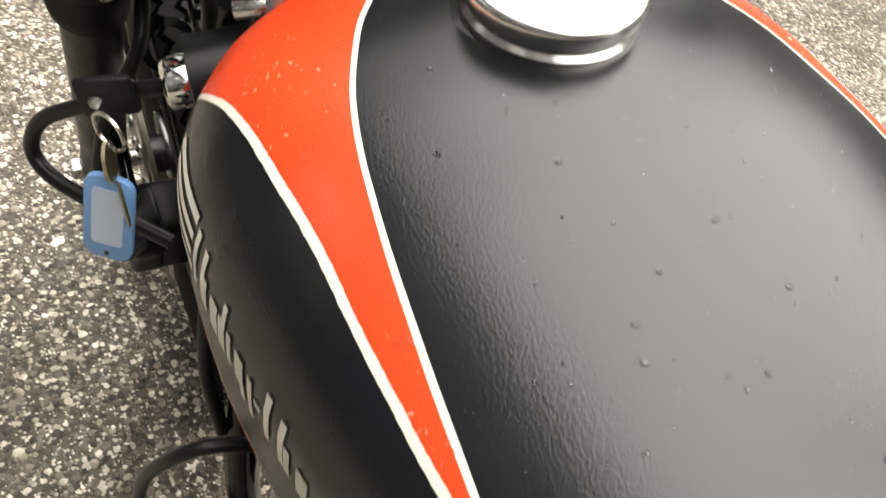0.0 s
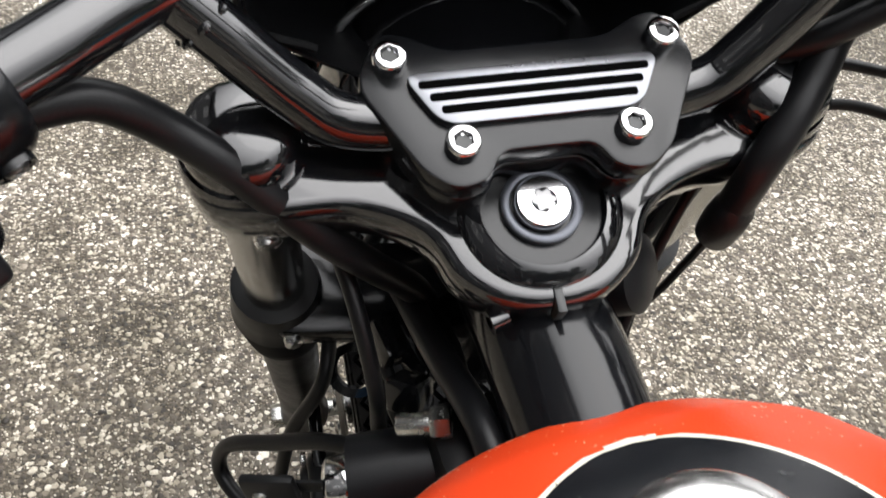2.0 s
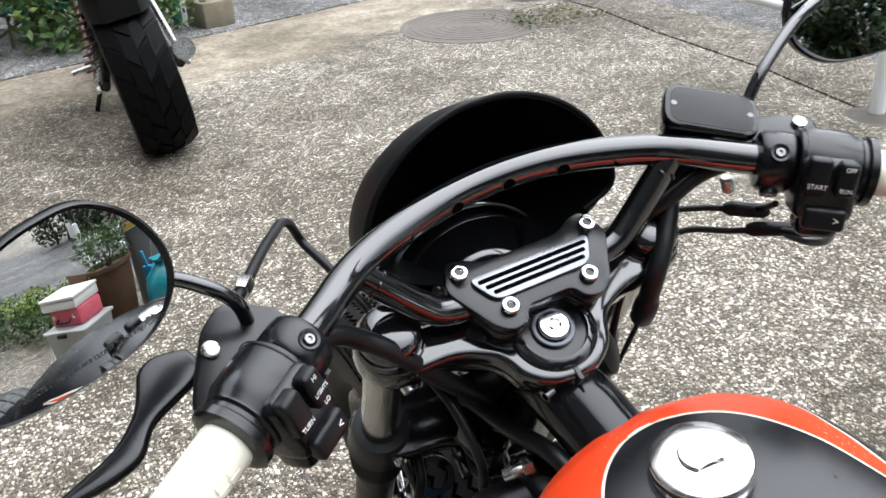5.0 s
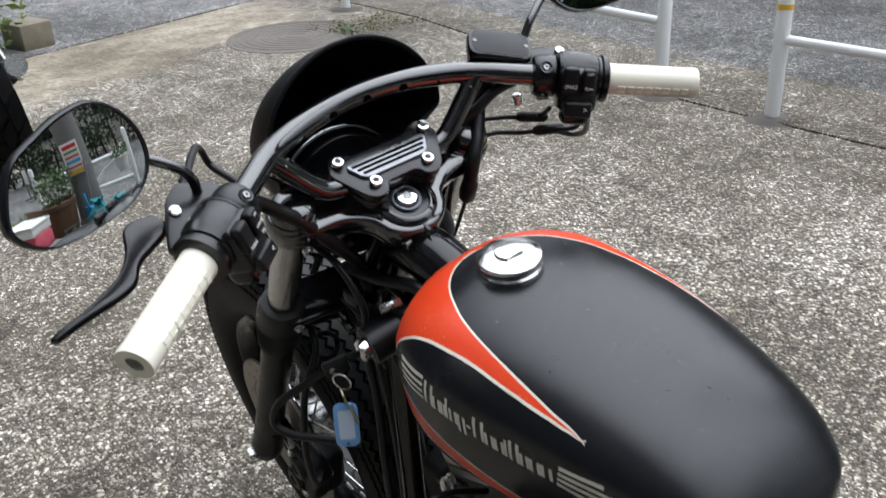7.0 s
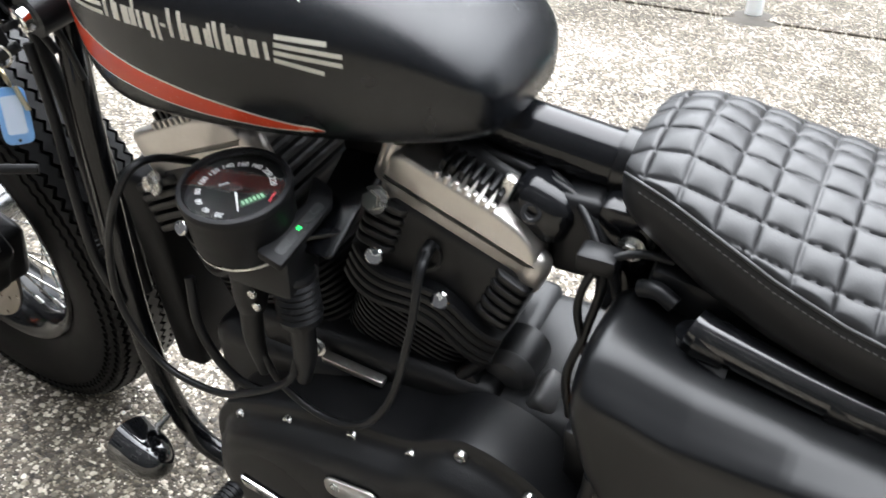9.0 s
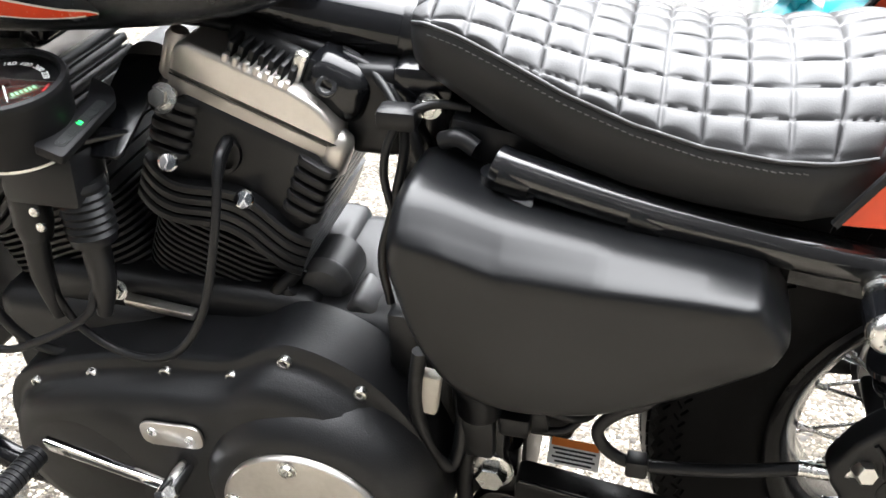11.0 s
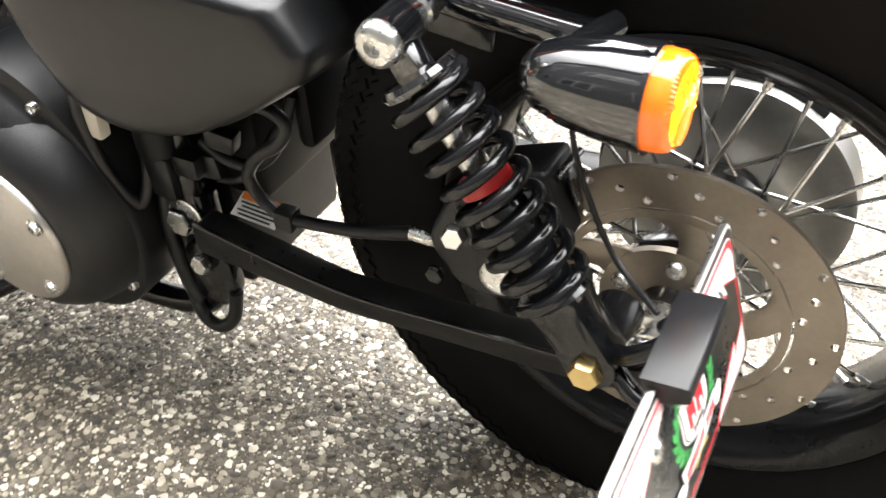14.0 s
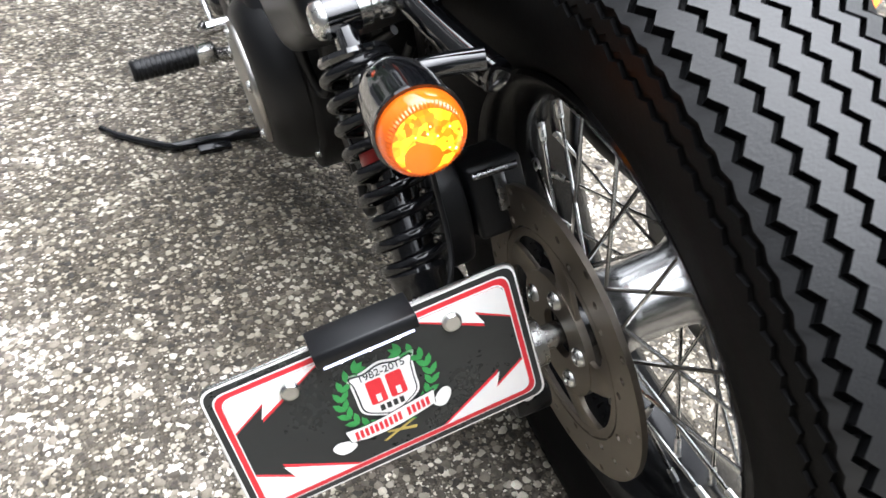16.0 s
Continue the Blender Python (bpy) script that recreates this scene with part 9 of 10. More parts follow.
# the corner with the pots and bags, across the yard
hedge = thing("hedge", Matrix.Translation((2.15, -2.3, 0)), "low clipped hedge with yellow-green new shoots", "hedge")
part("branches", join(*[tube([(0.12 * math.sin(i * 3.1), -1.35 + i * 0.18, -0.02), (0.16 * math.sin(i * 1.7), -1.35 + i * 0.18, 0.18), (0.2 * math.sin(i * 2.3), -1.33 + i * 0.18, 0.36)], (0.014, 0.008, 0.004), 6) for i in range(16)]), BARK, hedge)
rgh = random.Random(3)
leaves("foliage", [((rgh.uniform(-0.30, 0.30), rgh.uniform(-1.5, 1.4), rgh.uniform(0.08, 0.26)), 0.15) for _ in range(90)], 70, 0.024, LEAFG, hedge, 5)
leaves("new_growth", [((rgh.uniform(-0.30, 0.30), rgh.uniform(-1.5, 1.4), rgh.uniform(0.32, 0.38)), 0.09) for _ in range(60)], 50, 0.022, LEAFY, hedge, 6)

tub = thing("storage_tub", Matrix.Translation((1.62, -0.80, 0)) @ pose(0, 0, 0, 0, 0, 6), "frosted clear plastic storage tub on the yard", "storage box")
part("body", loft([[(x * s, y * s * 1.0, z) for x, y in round_poly([(-0.16, -0.22), (0.16, -0.22), (0.16, 0.22), (-0.16, 0.22)], 0.04)] for z, s in ((0.0, 0.90), (0.02, 0.92), (0.22, 1.0), (0.222, 0.985), (0.02, 0.90))]), TUBP, tub)
part("lid", prism(round_poly([(-0.175, -0.235), (0.175, -0.235), (0.175, 0.235), (-0.175, 0.235)], 0.04), 0.022, 0.006, Matrix.Translation((0, 0, 0.222))), TUBP, tub)
part("latch", box(0.02, 0.09, 0.03, 0.004, Matrix.Translation((-0.183, 0.0, 0.215))), PLASTIC, tub, "dark latch")
crate = thing("carry_case", Matrix.Translation((1.66, -0.82, 0.2445)) @ pose(0, 0, 0, 0, 0, 10), "pink carry case with pale spots on the tub", "case")
part("body", box(0.24, 0.34, 0.13, 0.02, Matrix.Translation((0, 0, 0.065))), PINKP, crate)
part("handle", tube([(-0.125, -0.07, 0.06), (-0.15, -0.06, 0.045), (-0.15, 0.06, 0.045), (-0.125, 0.07, 0.06)], 0.008, 8), PLASTIC, crate, "black handle")
part("clasp", box(0.012, 0.03, 0.03, 0.003, Matrix.Translation((-0.123, -0.11, 0.08))), STEEL, crate), part("clasp", box(0.012, 0.03, 0.03, 0.003, Matrix.Translation((-0.123, 0.11, 0.08))), STEEL, crate)
wb = thing("white_box", Matrix.Translation((1.66, -0.85, 0.376)) @ pose(0, 0, 0, 0, 0, 6), "white foam box on the pink case", "box")
part("body", box(0.27, 0.37, 0.07, 0.012, Matrix.Translation((0, 0, 0.035))), PRINTW, wb)
part("lid", box(0.28, 0.38, 0.025, 0.008, Matrix.Translation((0, 0, 0.083))), PRINTW, wb)

pot = thing("planter_pot", Matrix.Translation((2.06, -0.70, 0)), "tall rusty brown planter with a dry shrub", "planter")
part("pot", lathe([(0.0, 0), (0.135, 0.0), (0.14, 0.02), (0.185, 0.46), (0.20, 0.47), (0.20, 0.50), (0.18, 0.50), (0.17, 0.46), (0, 0.45)], 28), BROWNP, pot)
part("soil", lathe([(0.168, 0.451), (0.10, 0.462), (0, 0.466)], 20), BARK, pot)
sh = part("shrub", join(*[tube([(0, 0, 0.45), (0.08 * math.cos(a), 0.08 * math.sin(a), 0.58), (0.17 * math.cos(a), 0.17 * math.sin(a), 0.72)], (0.006, 0.003, 0.002), 5, 4) for a in np.linspace(0, 5.5, 9)]), BARK, pot)
leaves("foliage", [((0.15 * math.cos(a * 1.9), 0.15 * math.sin(a * 1.9), 0.66 + 0.08 * math.sin(a)), 0.11) for a in range(14)], 70, 0.02, LEAFG, pot, 8)
panel = solid("brown_panel", box(0.015, 0.30, 0.50, 0.004), BROWNP, "rusty brown panel leaning against the planter", "panel", Matrix.Translation((1.93, -1.00, 0.25)) @ pose(0, 0, 0, 0, 12, 20))

pole = thing("utility_pole", Matrix.Translation((2.42, -0.52, 0)), "grey concrete utility pole with a notice tied to it", "pole")
part("shaft", lathe([(0.0, -0.02), (0.165, -0.02), (0.11, 7.5), (0.10, 7.52), (0, 7.52)], 28), GREYPOLE, pole)
face = axis((2.42 - 2.42, 0, 0.80), (-0.95, 0.30, 0.0))
notice = part("notice", box(0.21, 0.30, 0.004, 0.001, face @ Matrix.Translation((0, 0, 0.172))), PRINTW, pole, "white notice with coloured bars")
for i, (dy, hh, mm) in enumerate([(0.11, 0.035, PRINTR), (0.06, 0.022, PRINTG), (0.015, 0.02, PRINTR), (-0.03, 0.03, SKYBLUE), (-0.08, 0.016, PRINTR), (-0.125, 0.035, YELLOWP)]):
    part("bar", box(0.17 if i < 5 else 0.205, hh, 0.0012, 0, face @ Matrix.Translation((0, dy, 0.1746))), mm, notice)
part("wire_tie", ring([(0.1635, 0.70), (0.1665, 0.70), (0.1665, 0.704), (0.1635, 0.704)], 32), STEEL, pole)

dp = thing("dustpan", Matrix.Translation((2.20, -0.42, 0.18)) @ pose(0, 0, 0, 0, -8, 20), "sky blue plastic dustpan hanging by the pole", "dustpan")
part("pan", loft([[(0.0, -0.075 * w, z), (0.045 * q, -0.08 * w, z), (0.045 * q, 0.08 * w, z), (0.0, 0.075 * w, z)] for z, w, q in ((0.0, 1.0, 0.3), (0.06, 1.0, 1.0), (0.15, 0.8, 1.0), (0.16, 0.75, 0.4))]), SKYBLUE, dp)
part("handle", box(0.018, 0.030, 0.14, 0.006, Matrix.Translation((0.01, 0, 0.225))), SKYBLUE, dp)
broom = thing("broom", Matrix.Translation((2.16, -0.38, 0)), "worn broom standing on its bristles by the pole", "broom")
part("stick", tube([(0, 0, 0.16), (0.12, 0.02, 0.75)], 0.011, 10, 0), GREYPOLE, broom)
part("bristles", loft([[(0.03 * s, -0.09 * s, z), (0.03 * s, 0.09 * s, z), (-0.03 * s, 0.09 * s, z), (-0.03 * s, -0.09 * s, z)] for z, s in ((0.0, 1.0), (0.10, 0.9), (0.17, 0.45))]), MOSSY, broom)


def bag(x, y, w, h, material, label, seed):
    rg = np.random.default_rng(seed)
    rows = []
    a = np.linspace(0, 2 * np.pi, 22, endpoint=False)
    for z, s in ((0.0, 0.80), (0.02, 0.95), (0.25, 1.05), (0.5, 1.0), (0.7, 0.8), (0.82, 0.45), (0.88, 0.22), (0.92, 0.25), (1.0, 0.5)):
        k = s * w * (1 + 0.10 * np.sin(a * 5 + z * 4 + seed) + 0.06 * rg.normal(size=22))
        rows.append(np.stack([k * np.cos(a), k * np.sin(a) * 1.1, np.full(22, z * h) + (0.0 if z < 0.05 else 0.012) * rg.normal(size=22)], 1))
    return solid("rubbish_bag", loft(rows), material, label, "bag", Matrix.Translation((x, y, 0.0)), "bags by the pole", smooth=60)


bag(2.06, -0.22, 0.15, 0.42, TEAL, "crumpled teal plastic bag tied shut by the pole", 1)
bag(2.24, -0.03, 0.14, 0.34, TEAL, "small crumpled teal plastic bag beside another", 2)
bag(1.98, 0.00, 0.12, 0.24, WHITEBAG, "white plastic bag on the yard by the pole", 3)
tray = thing("planting_tray", Matrix.Translation((1.72, -0.36, 0)) @ pose(0, 0, 0, 0, 0, 30), "green plastic planting tray with dirt and stones", "tray")
part("tray", loft([[(x * s, y * s, z) for x, y in round_poly([(-0.09, -0.16), (0.09, -0.16), (0.09, 0.16), (-0.09, 0.16)], 0.02)] for z, s in ((0, 0.9), (0.05, 1.0), (0.055, 0.97), (0.01, 0.88))]), GREENTRAY, tray)
part("soil", lathe([(0.085, 0.012), (0.06, 0.035), (0, 0.045)], 14, Matrix.Diagonal((0.95, 1.6, 1, 1))), BARK, tray)
rgs = random.Random(11)
for i in range(9):
    g = ball(0.03, None, rgs.uniform(0.8, 1.5), rgs.uniform(0.7, 1.2), rgs.uniform(0.5, 0.8), 6)
    g = (g[0] + np.random.default_rng(i).normal(size=g[0].shape) * 0.0025, g[1])
    solid("stone", g, MOSSY, "small rough stone on the yard by the pole", "stone", Matrix.Translation((1.80 + rgs.uniform(-0.12, 0.14), -0.22 + rgs.uniform(-0.14, 0.2), 0.012)), "stones by the pole", smooth=60)
basket = thing("flower_basket", Matrix.Translation((2.60, -0.02, 0)), "hanging pot with white flowers on the railing", "flower pot")
part("pot", lathe([(0.0, 0.47), (0.07, 0.47), (0.10, 0.60), (0.105, 0.60), (0.105, 0.61), (0.09, 0.61), (0, 0.60)], 18), PRINTW, basket)
part("hook", tube([(0.09, -0.02, 0.60), (0.16, -0.02, 0.655), (0.205, -0.02, 0.66), (0.235, -0.02, 0.63)], 0.004, 6), STEEL, basket)
leaves("foliage", [((0.06 * math.cos(a), 0.06 * math.sin(a), 0.65), 0.07) for a in range(6)], 40, 0.02, LEAFG, basket, 9)
leaves("flowers", [((0.07 * math.cos(a), 0.07 * math.sin(a), 0.68), 0.06) for a in range(6)], 12, 0.016, PRINTW, basket, 10)
street_sign = thing("barricade_sign", Matrix.Translation((5.6, -3.9, 0.01)) @ pose(0, 0, 0, 0, 0, -50), "small white folding sign on the road", "sign")
part("board", box(0.5, 0.02, 0.30, 0.005, Matrix.Translation((0, 0, 0.50))), PRINTW, street_sign)
part("frame", join(tube([(-0.27, 0, 0), (-0.27, 0, 0.70), (0.27, 0, 0.70), (0.27, 0, 0)], 0.016, 8, 0), box(0.06, 0.35, 0.03, 0.006, Matrix.Translation((-0.27, 0, 0.015))), box(0.06, 0.35, 0.03, 0.006, Matrix.Translation((0.27, 0, 0.015)))), GREYPOLE, street_sign)
part("bar", box(0.36, 0.003, 0.04, 0, Matrix.Translation((0, 0.0118, 0.54))), PRINTK, street_sign), part("bar", box(0.36, 0.003, 0.04, 0, Matrix.Translation((0, 0.0118, 0.46))), PRINTK, street_sign)

far_hedge = thing("hedge", Matrix.Translation((8.6, -2.4, 0)), "tall untrimmed dark green hedge across the road", "hedge")
part("branches", join(*[tube([(0.2 * math.sin(i * 3.1), -4.6 + i * 0.42, -0.02), (0.25 * math.sin(i * 1.7), -4.6 + i * 0.42, 0.8), (0.3 * math.sin(i * 2.3), -4.5 + i * 0.42, 1.6)], (0.04, 0.025, 0.008), 6) for i in range(22)]), BARK, far_hedge)
leaves("foliage", [((rgh.uniform(-0.5, 0.5), rgh.uniform(-4.8, 4.8), rgh.uniform(0.3, 1.75)), 0.42) for _ in range(130)], 60, 0.075, LEAFD, far_hedge, 31)

# planting bed with the green fence at the drive
block = solid("kerb_block", box(0.22, 0.24, 0.17, 0.012, Matrix.Translation((0, 0, 0.085))), MOSSY, "mossy concrete block at the planting bed", "block", Matrix.Translation((0.98, 6.52, 0.0)) @ pose(0, 0, 0, 0, 0, 14))
fence = thing("fence", Matrix.Translation((0.80, 6.68, 0)), "faded green painted steel fence beside a planting bed", "fence")
for i in range(4):
    part("post", box(0.05, 0.05, 1.02, 0.004, Matrix.Translation((-i * 0.9 + 0.0, i * 0.25, 0.50))), GREENP, fence)
for z in (0.20, 0.92):
    part("rail", tube([(0, 0, z), (-2.7, 0.75, z)], 0.02, 8, 0), GREENP, fence)
for i in range(26):
    q = (i + 0.5) / 26
    part("bar", tube([(-2.7 * q, 0.75 * q, 0.2), (-2.7 * q, 0.75 * q, 0.92)], 0.008, 6, 0), GREENP, fence)
bed = thing("bush", Matrix.Translation((0.35, 6.75, 0.0)), "loose leafy bush growing through the green fence", "bush")
rgb = random.Random(9)
part("stems", join(*[tube([(rgb.uniform(-0.9, 0.35), rgb.uniform(-0.2, 0.6), -0.01), (rgb.uniform(-0.9, 0.4), rgb.uniform(-0.3, 0.6), 0.4), (rgb.uniform(-0.9, 0.5), rgb.uniform(-0.3, 0.6), 0.9)], (0.010, 0.006, 0.003), 6) for _ in range(14)]), BARK, bed)
leaves("foliage", [((rgb.uniform(-1.2, 0.42), rgb.uniform(-0.40, 0.7), rgb.uniform(0.05, 0.85)), 0.17) for _ in range(75)], 45, 0.040, LEAFG, bed, 21)
leaves("new_growth", [((rgb.uniform(-0.9, 0.62), rgb.uniform(-0.35, 0.6), rgb.uniform(0.10, 0.8)), 0.13) for _ in range(32)], 26, 0.034, LEAFY, bed, 22)
WEEDM = mat("dry_yellow_weeds", (0.075, 0.085, 0.024), (0.20, 0.17, 0.075), 0.7, 0.85, big=5)
w = thing("weeds", Matrix.Translation((2.72, 5.22, 0)), "low weeds and grass in the joint of the yard", "weeds", kind="stuff")
leaves("blades", [((rgb.uniform(-0.34, 0.30), rgb.uniform(-0.22, 0.20), 0.012), 0.05) for _ in range(60)], 34, 0.0075, WEEDM, w, 23, 0.3)
leaves("leaves", [((rgb.uniform(-0.30, -0.12), rgb.uniform(-0.10, 0.02), 0.02), 0.04) for _ in range(6)], 10, 0.014, LEAFG, w, 24, 0.5)


# ---- other motorcycles parked ahead ----
def block_tyre(R, half, bead, nblk):
    """A wide tyre with staggered tread blocks, about x."""
    body = ring([(bead, -half * 0.62), (bead + 0.02, -half * 0.92), (R - 0.075, -half), (R - 0.035, -half * 0.93), (R - 0.016, -half * 0.62), (R - 0.009, 0.0), (R - 0.016, half * 0.62), (R - 0.035, half * 0.93), (R - 0.075, half), (bead + 0.02, half * 0.92), (bead, half * 0.62)], 72, pose(0, 0, 0, 0, 90, 0))

    def rad(x):
        return R - 0.034 * abs(x / (half * 0.95)) ** 2.3

    def blk(x0, x1, a0, a1, skew):
        rows = []
        for lift, k in ((-0.012, 1.0), (0.0, 0.96)):
            row = []
            for u, q in ((0, 0), (0.5, 0), (1, 0), (1, 1), (0.5, 1), (0, 1)):
                x = x0 + (x1 - x0) * (0.5 + (u - 0.5) * k)
                a = a0 + (a1 - a0) * (0.5 + (q - 0.5) * k) + skew * (u - 0.5)
                r = rad(x) + lift
                row.append((x, r * math.cos(a), r * math.sin(a)))
            rows.append(row)
        return loft(rows)
    da = 2 * math.pi / nblk
    g = 0.07 * da
    blocks = [blk(-half * 0.40, -0.002, g, da - g, 0.35 * da), blk(0.002, half * 0.40, da * 0.5 + g, da * 1.5 - g, -0.35 * da), blk(-half * 0.96, -half * 0.45, da * 0.3 + g, da * 1.3 - g, 0.45 * da), blk(half * 0.45, half * 0.96, da * 0.8 + g, da * 1.8 - g, -0.45 * da)]
    return body, blocks, da


def parked_bike(x, y, rz, lean, label, tail, half, R):
    m = Matrix.Translation((x, y, 0)) @ pose(0, 0, 0, 0, 0, rz) @ pose(0, 0, 0, 0, lean, 0)
    b = thing("motorcycle", m, label, "motorcycle", "motorcycles parked ahead")
    for nm, yy in (("rear_wheel", 0.0), ("front_wheel", 1.36)):
        hub = part(nm, lathe([(0, -0.08), (0.05, -0.08), (0.055, -0.04), (0.04, 0), (0.055, 0.04), (0.05, 0.08), (0, 0.08)], 24, pose(0, 0, 0, 0, 90, 0)), STEEL, b)
        hub.matrix_basis = Matrix.Translation((0, yy, R - 0.004))
        body, blocks, da = block_tyre(R, half if yy == 0 else half * 0.75, R - 0.12, 16)
        part("tyre", body, RUBBER, hub, "wide black block-tread tyre")
        for g in blocks:
            first = part("tread_block", g, RUBBER, hub)
            for k in range(1, 16):
                again(first, pose(0, 0, 0, math.degrees(da * k)))
        part("rim", ring([(R - 0.15, -half * 0.55), (R - 0.115, -half * 0.65), (R - 0.115, half * 0.65), (R - 0.15, half * 0.55)], 48, pose(0, 0, 0, 0, 90, 0)), GLOSS, hub)
        for i in range(10):
            a = i * 0.628
            part("spoke", tube([(0.03 * (-1) ** i, 0.05 * math.cos(a), 0.05 * math.sin(a)), (0, (R - 0.14) * math.cos(a + 0.2), (R - 0.14) * math.sin(a + 0.2))], 0.006, 6, 0), GLOSS, hub)
    for s in (-1, 1):
        part("swingarm", tube([(s * (half + 0.035), 0.0, R), (s * 0.12, 0.30, R + 0.03), (s * 0.10, 0.55, R + 0.05)], 0.020, 10, 3), FRAMEB, b)
        part("axle_nut", tf(hexhead(0.017, 0.02), axis((s * (half + 0.055), 0, R), (s, 0, 0))), STEEL, b, "bright axle nut")
        sh = part("shock", tube([(s * (half + 0.055), 0.05, R + 0.02), (s * 0.13, 0.17, 0.64)], 0.013, 10, 0), STEEL, b)
        hel = [(s * (half + 0.055) * (1 - q) + s * 0.13 * q + 0.027 * math.cos(q * 56), 0.05 + 0.12 * q + 0.027 * math.sin(q * 56), R + 0.05 + (0.58 - R) * q) for q in np.linspace(0, 1, 130)]
        if s < 0:
            part("spring", tube(hel, 0.005, 6, 0), RUST, sh, "rust-red coil spring")
    part("tail", loft([[(w * c, y0, z0 + hh * q) for c, q in ((-1, 0), (-1, 0.6), (-0.7, 1), (0.7, 1), (1, 0.6), (1, 0))] for y0, w, z0, hh in ((-0.20, 0.07, 0.60, 0.12), (-0.14, 0.11, 0.60, 0.18), (0.05, 0.13, 0.61, 0.23), (0.35, 0.12, 0.66, 0.18), (0.55, 0.11, 0.68, 0.14))]), tail, b)
    part("seat", loft([[(w * c, y0, z0 + hh * q) for c, q in ((-1, 0), (-1, 0.6), (-0.7, 1), (0.7, 1), (1, 0.6), (1, 0))] for y0, w, z0, hh in ((0.02, 0.10, 0.83, 0.05), (0.25, 0.13, 0.82, 0.08), (0.60, 0.11, 0.80, 0.07), (0.68, 0.09, 0.80, 0.06))]), LEATHER, b)
    part("fuel_tank", loft([[(w * math.cos(a), y0, z0 + hh * math.sin(a)) for a in np.linspace(0, 6.283, 20, endpoint=False)] for y0, w, z0, hh in ((0.62, 0.06, 0.84, 0.06), (0.68, 0.11, 0.86, 0.10), (0.85, 0.14, 0.88, 0.13), (1.0, 0.12, 0.90, 0.12), (1.06, 0.05, 0.91, 0.06))]), tail, b)
    part("engine", join(box(0.30, 0.42, 0.26, 0.04, Matrix.Translation((0, 0.70, 0.36))), *[box(0.26, 0.22, 0.012, 0.004, Matrix.Translation((0, 0.80, 0.52 + i * 0.026))) for i in range(9)]), WRINKLE, b)
    part("exhaust", tube([(0.14, 0.85, 0.55), (0.17, 0.98, 0.36), (0.17, 0.70, 0.22), (0.17, 0.25, 0.30), (0.18, -0.10, 0.40)], (0.02, 0.02, 0.03, 0.045, 0.045), 14), STEEL, b)
    for s in (-1, 1):
        part("fork_leg", tube([(s * 0.10, 1.36, R), (s * 0.10, 1.14, 0.92)], 0.024, 12, 0), FRAMEB, b)
        part("mirror", tube([(s * 0.28, 1.02, 1.03), (s * 0.32, 1.06, 1.16), (s * 0.33, 1.05, 1.22)], (0.006, 0.006, 0.03), 8), GLOSS, b)
    part("handlebar", tube([(-0.40, 0.92, 1.00), (-0.25, 1.02, 1.03), (0, 1.12, 0.98), (0.25, 1.02, 1.03), (0.40, 0.92, 1.00)], 0.013, 10), FRAMEB, b)
    part("headlamp", lathe([(0, -0.06), (0.06, -0.05), (0.085, 0.02), (0.085, 0.035), (0, 0.045)], 24, axis((0, 1.26, 0.88), (0, 1, -0.1))), GLOSS, b)
    part("side_stand", tube([(-0.12, 0.66, 0.27), (-0.24, 0.70, 0.045)], 0.012, 8, 0), FRAMEB, b)
    part("foot_peg", tube([(-0.16, 0.50, 0.30), (-0.27, 0.48, 0.30)], 0.011, 8, 0), STEEL, b)
    part("mudguard", loft([[(s * 0.10, (R + 0.035) * math.cos(a), R + (R + 0.035) * math.sin(a)) for s in (-1, -0.5, 0.5, 1)] + [(s * 0.10, (R + 0.031) * math.cos(a), R + (R + 0.031) * math.sin(a)) for s in (1, 0.5, -0.5, -1)] for a in np.linspace(0.9, 2.0, 10)]), MATTE, b)
    return b


parked_bike(0.175, 4.34, -5, -9.5, "black motorcycle with a wide block-tread rear tyre, parked ahead", MATTE, 0.120, 0.325)
parked_bike(-0.84, 4.14, -4, -9.0, "orange-tailed motorcycle with black tyres, parked ahead", ORANGEB, 0.075, 0.315)

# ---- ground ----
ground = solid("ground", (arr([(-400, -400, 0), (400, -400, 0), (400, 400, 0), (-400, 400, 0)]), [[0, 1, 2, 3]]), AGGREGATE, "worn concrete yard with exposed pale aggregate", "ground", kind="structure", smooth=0)


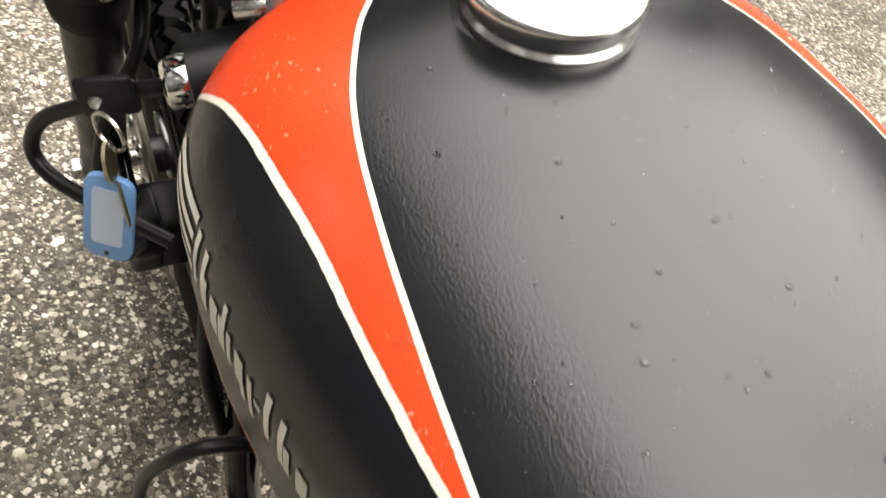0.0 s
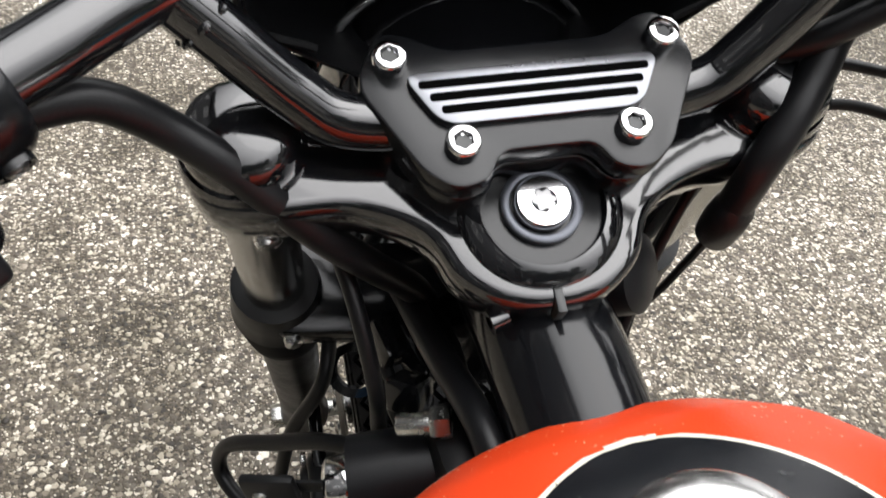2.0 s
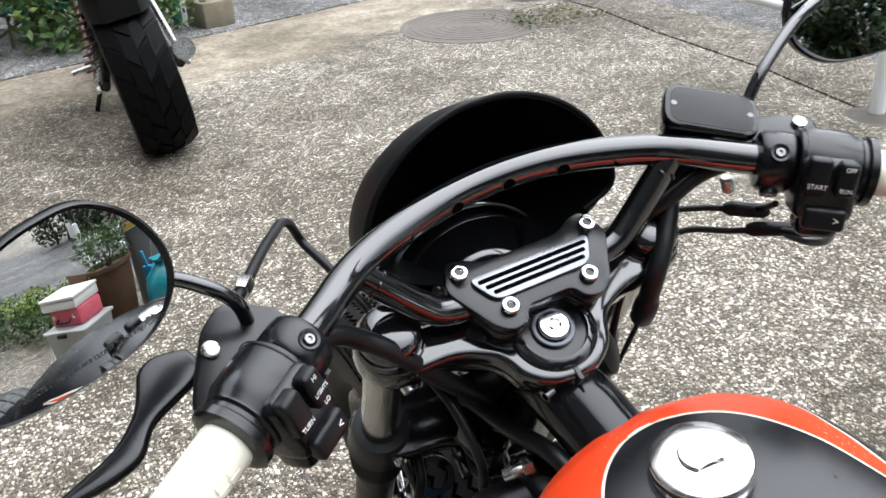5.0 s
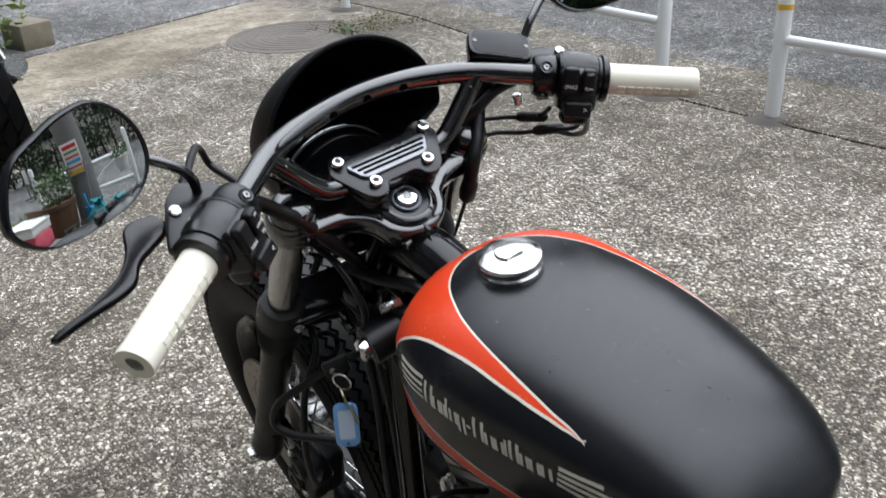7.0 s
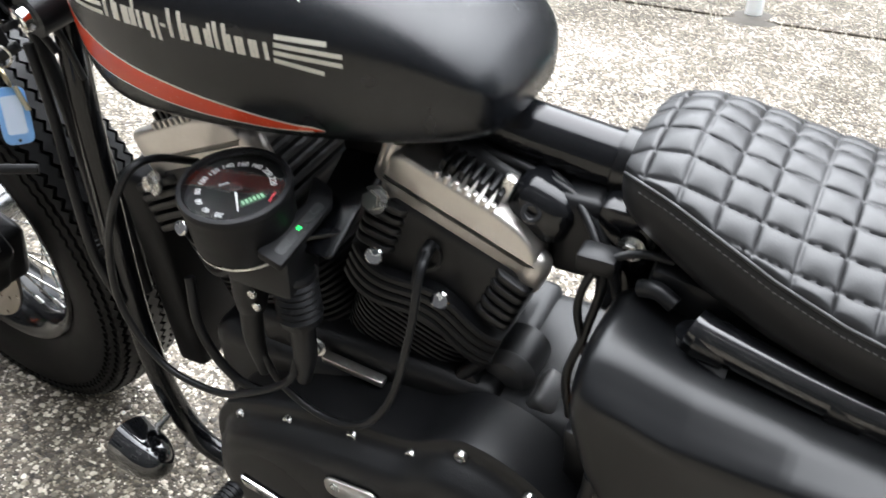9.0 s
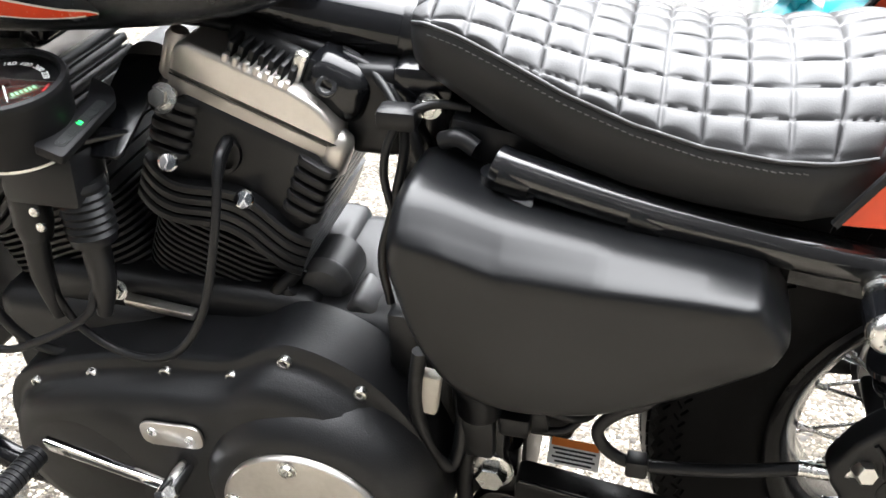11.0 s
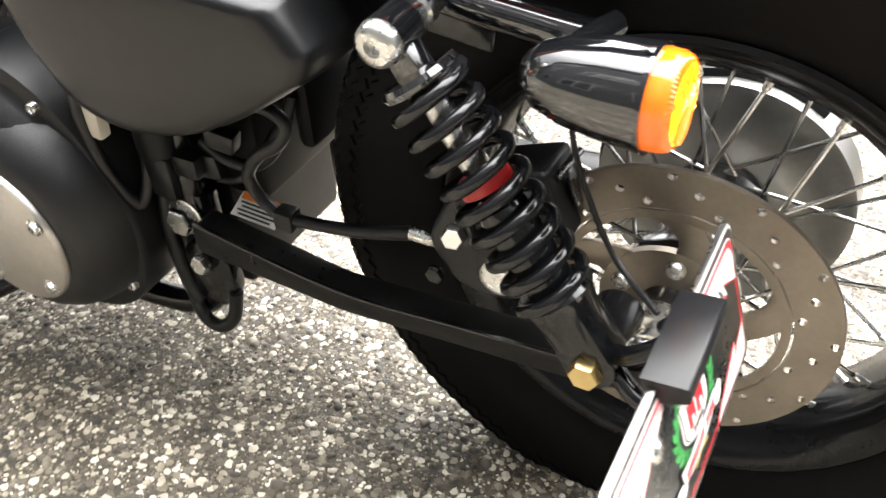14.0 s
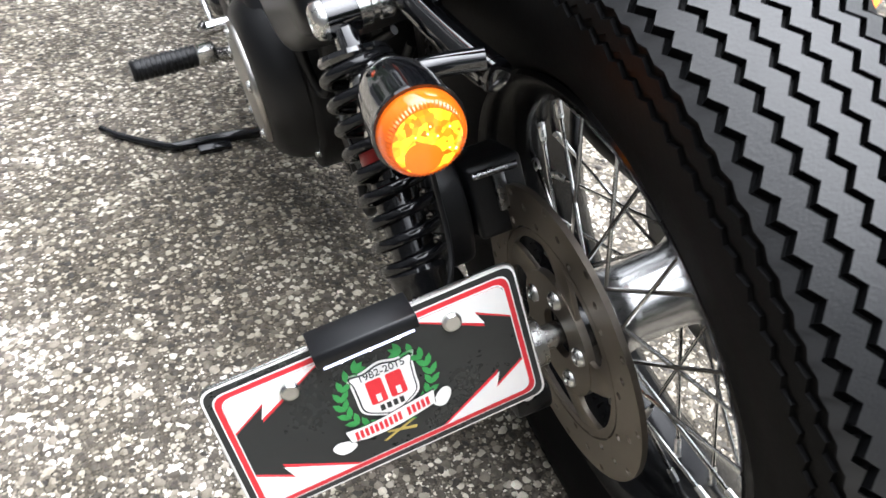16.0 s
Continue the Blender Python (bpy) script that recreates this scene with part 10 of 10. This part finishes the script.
def pebbles(x0, x1, y0, y1, step, keep, seed):
    """Low rounded stones set in the yard, each a small dome; far too many to pick apart."""
    rg = np.random.default_rng(seed)
    gx, gy = np.meshgrid(np.arange(x0, x1, step), np.arange(y0, y1, step))
    p = np.stack([gx.ravel(), gy.ravel()], 1)
    p = p[rg.random(len(p)) < keep]
    k = len(p)
    p = p + rg.uniform(-0.55, 0.55, (k, 2)) * step
    r = rg.uniform(0.30, 0.62, k) * step * rg.choice((0.75, 1.0, 1.25), k, p=(0.5, 0.35, 0.15))
    asp, turn, h = rg.uniform(0.6, 1.0, k), rg.uniform(0, np.pi, k), r * rg.uniform(0.28, 0.5, k)
    nv = 7
    a = np.linspace(0, 2 * np.pi, nv, endpoint=False)
    verts = np.zeros((k, 2 * nv + 1, 3))
    for lev, (s, z) in enumerate(((1.0, -0.15), (0.72, 0.72))):
        rr = s * (1 + 0.16 * rg.normal(size=(k, nv)))
        lx, ly = rr * np.cos(a) * r[:, None], rr * np.sin(a) * (r * asp)[:, None]
        verts[:, lev * nv:(lev + 1) * nv, 0] = p[:, :1] + lx * np.cos(turn)[:, None] - ly * np.sin(turn)[:, None]
        verts[:, lev * nv:(lev + 1) * nv, 1] = p[:, 1:] + lx * np.sin(turn)[:, None] + ly * np.cos(turn)[:, None]
        verts[:, lev * nv:(lev + 1) * nv, 2] = h[:, None] * z
    verts[:, -1, :2], verts[:, -1, 2] = p, h
    tri = []
    for j in range(nv):
        q = (j + 1) % nv
        tri += [(j, q, nv + q), (j, nv + q, nv + j), (nv + j, nv + q, 2 * nv)]
    tri = np.array(tri)
    idx = (np.arange(k)[:, None, None] * (2 * nv + 1) + tri[None]).ravel()
    me = bpy.data.meshes.new("pebbles")
    me.vertices.add(k * (2 * nv + 1)), me.loops.add(len(idx)), me.polygons.add(len(idx) // 3)
    me.vertices.foreach_set("co", verts.ravel())
    me.loops.foreach_set("vertex_index", idx)
    me.polygons.foreach_set("loop_start", np.arange(len(idx) // 3) * 3)
    me.polygons.foreach_set("use_smooth", np.ones(len(idx) // 3, dtype=bool))
    me.update(calc_edges=True)
    return me


me = pebbles(-1.0, 1.9, -0.9, 2.6, 0.0105, 0.62, 4)
me.materials.append(PEBBLE)
tagged(new("pebbles", me), "small pale and brown stones bedded in concrete", "pebbles", kind="stuff")
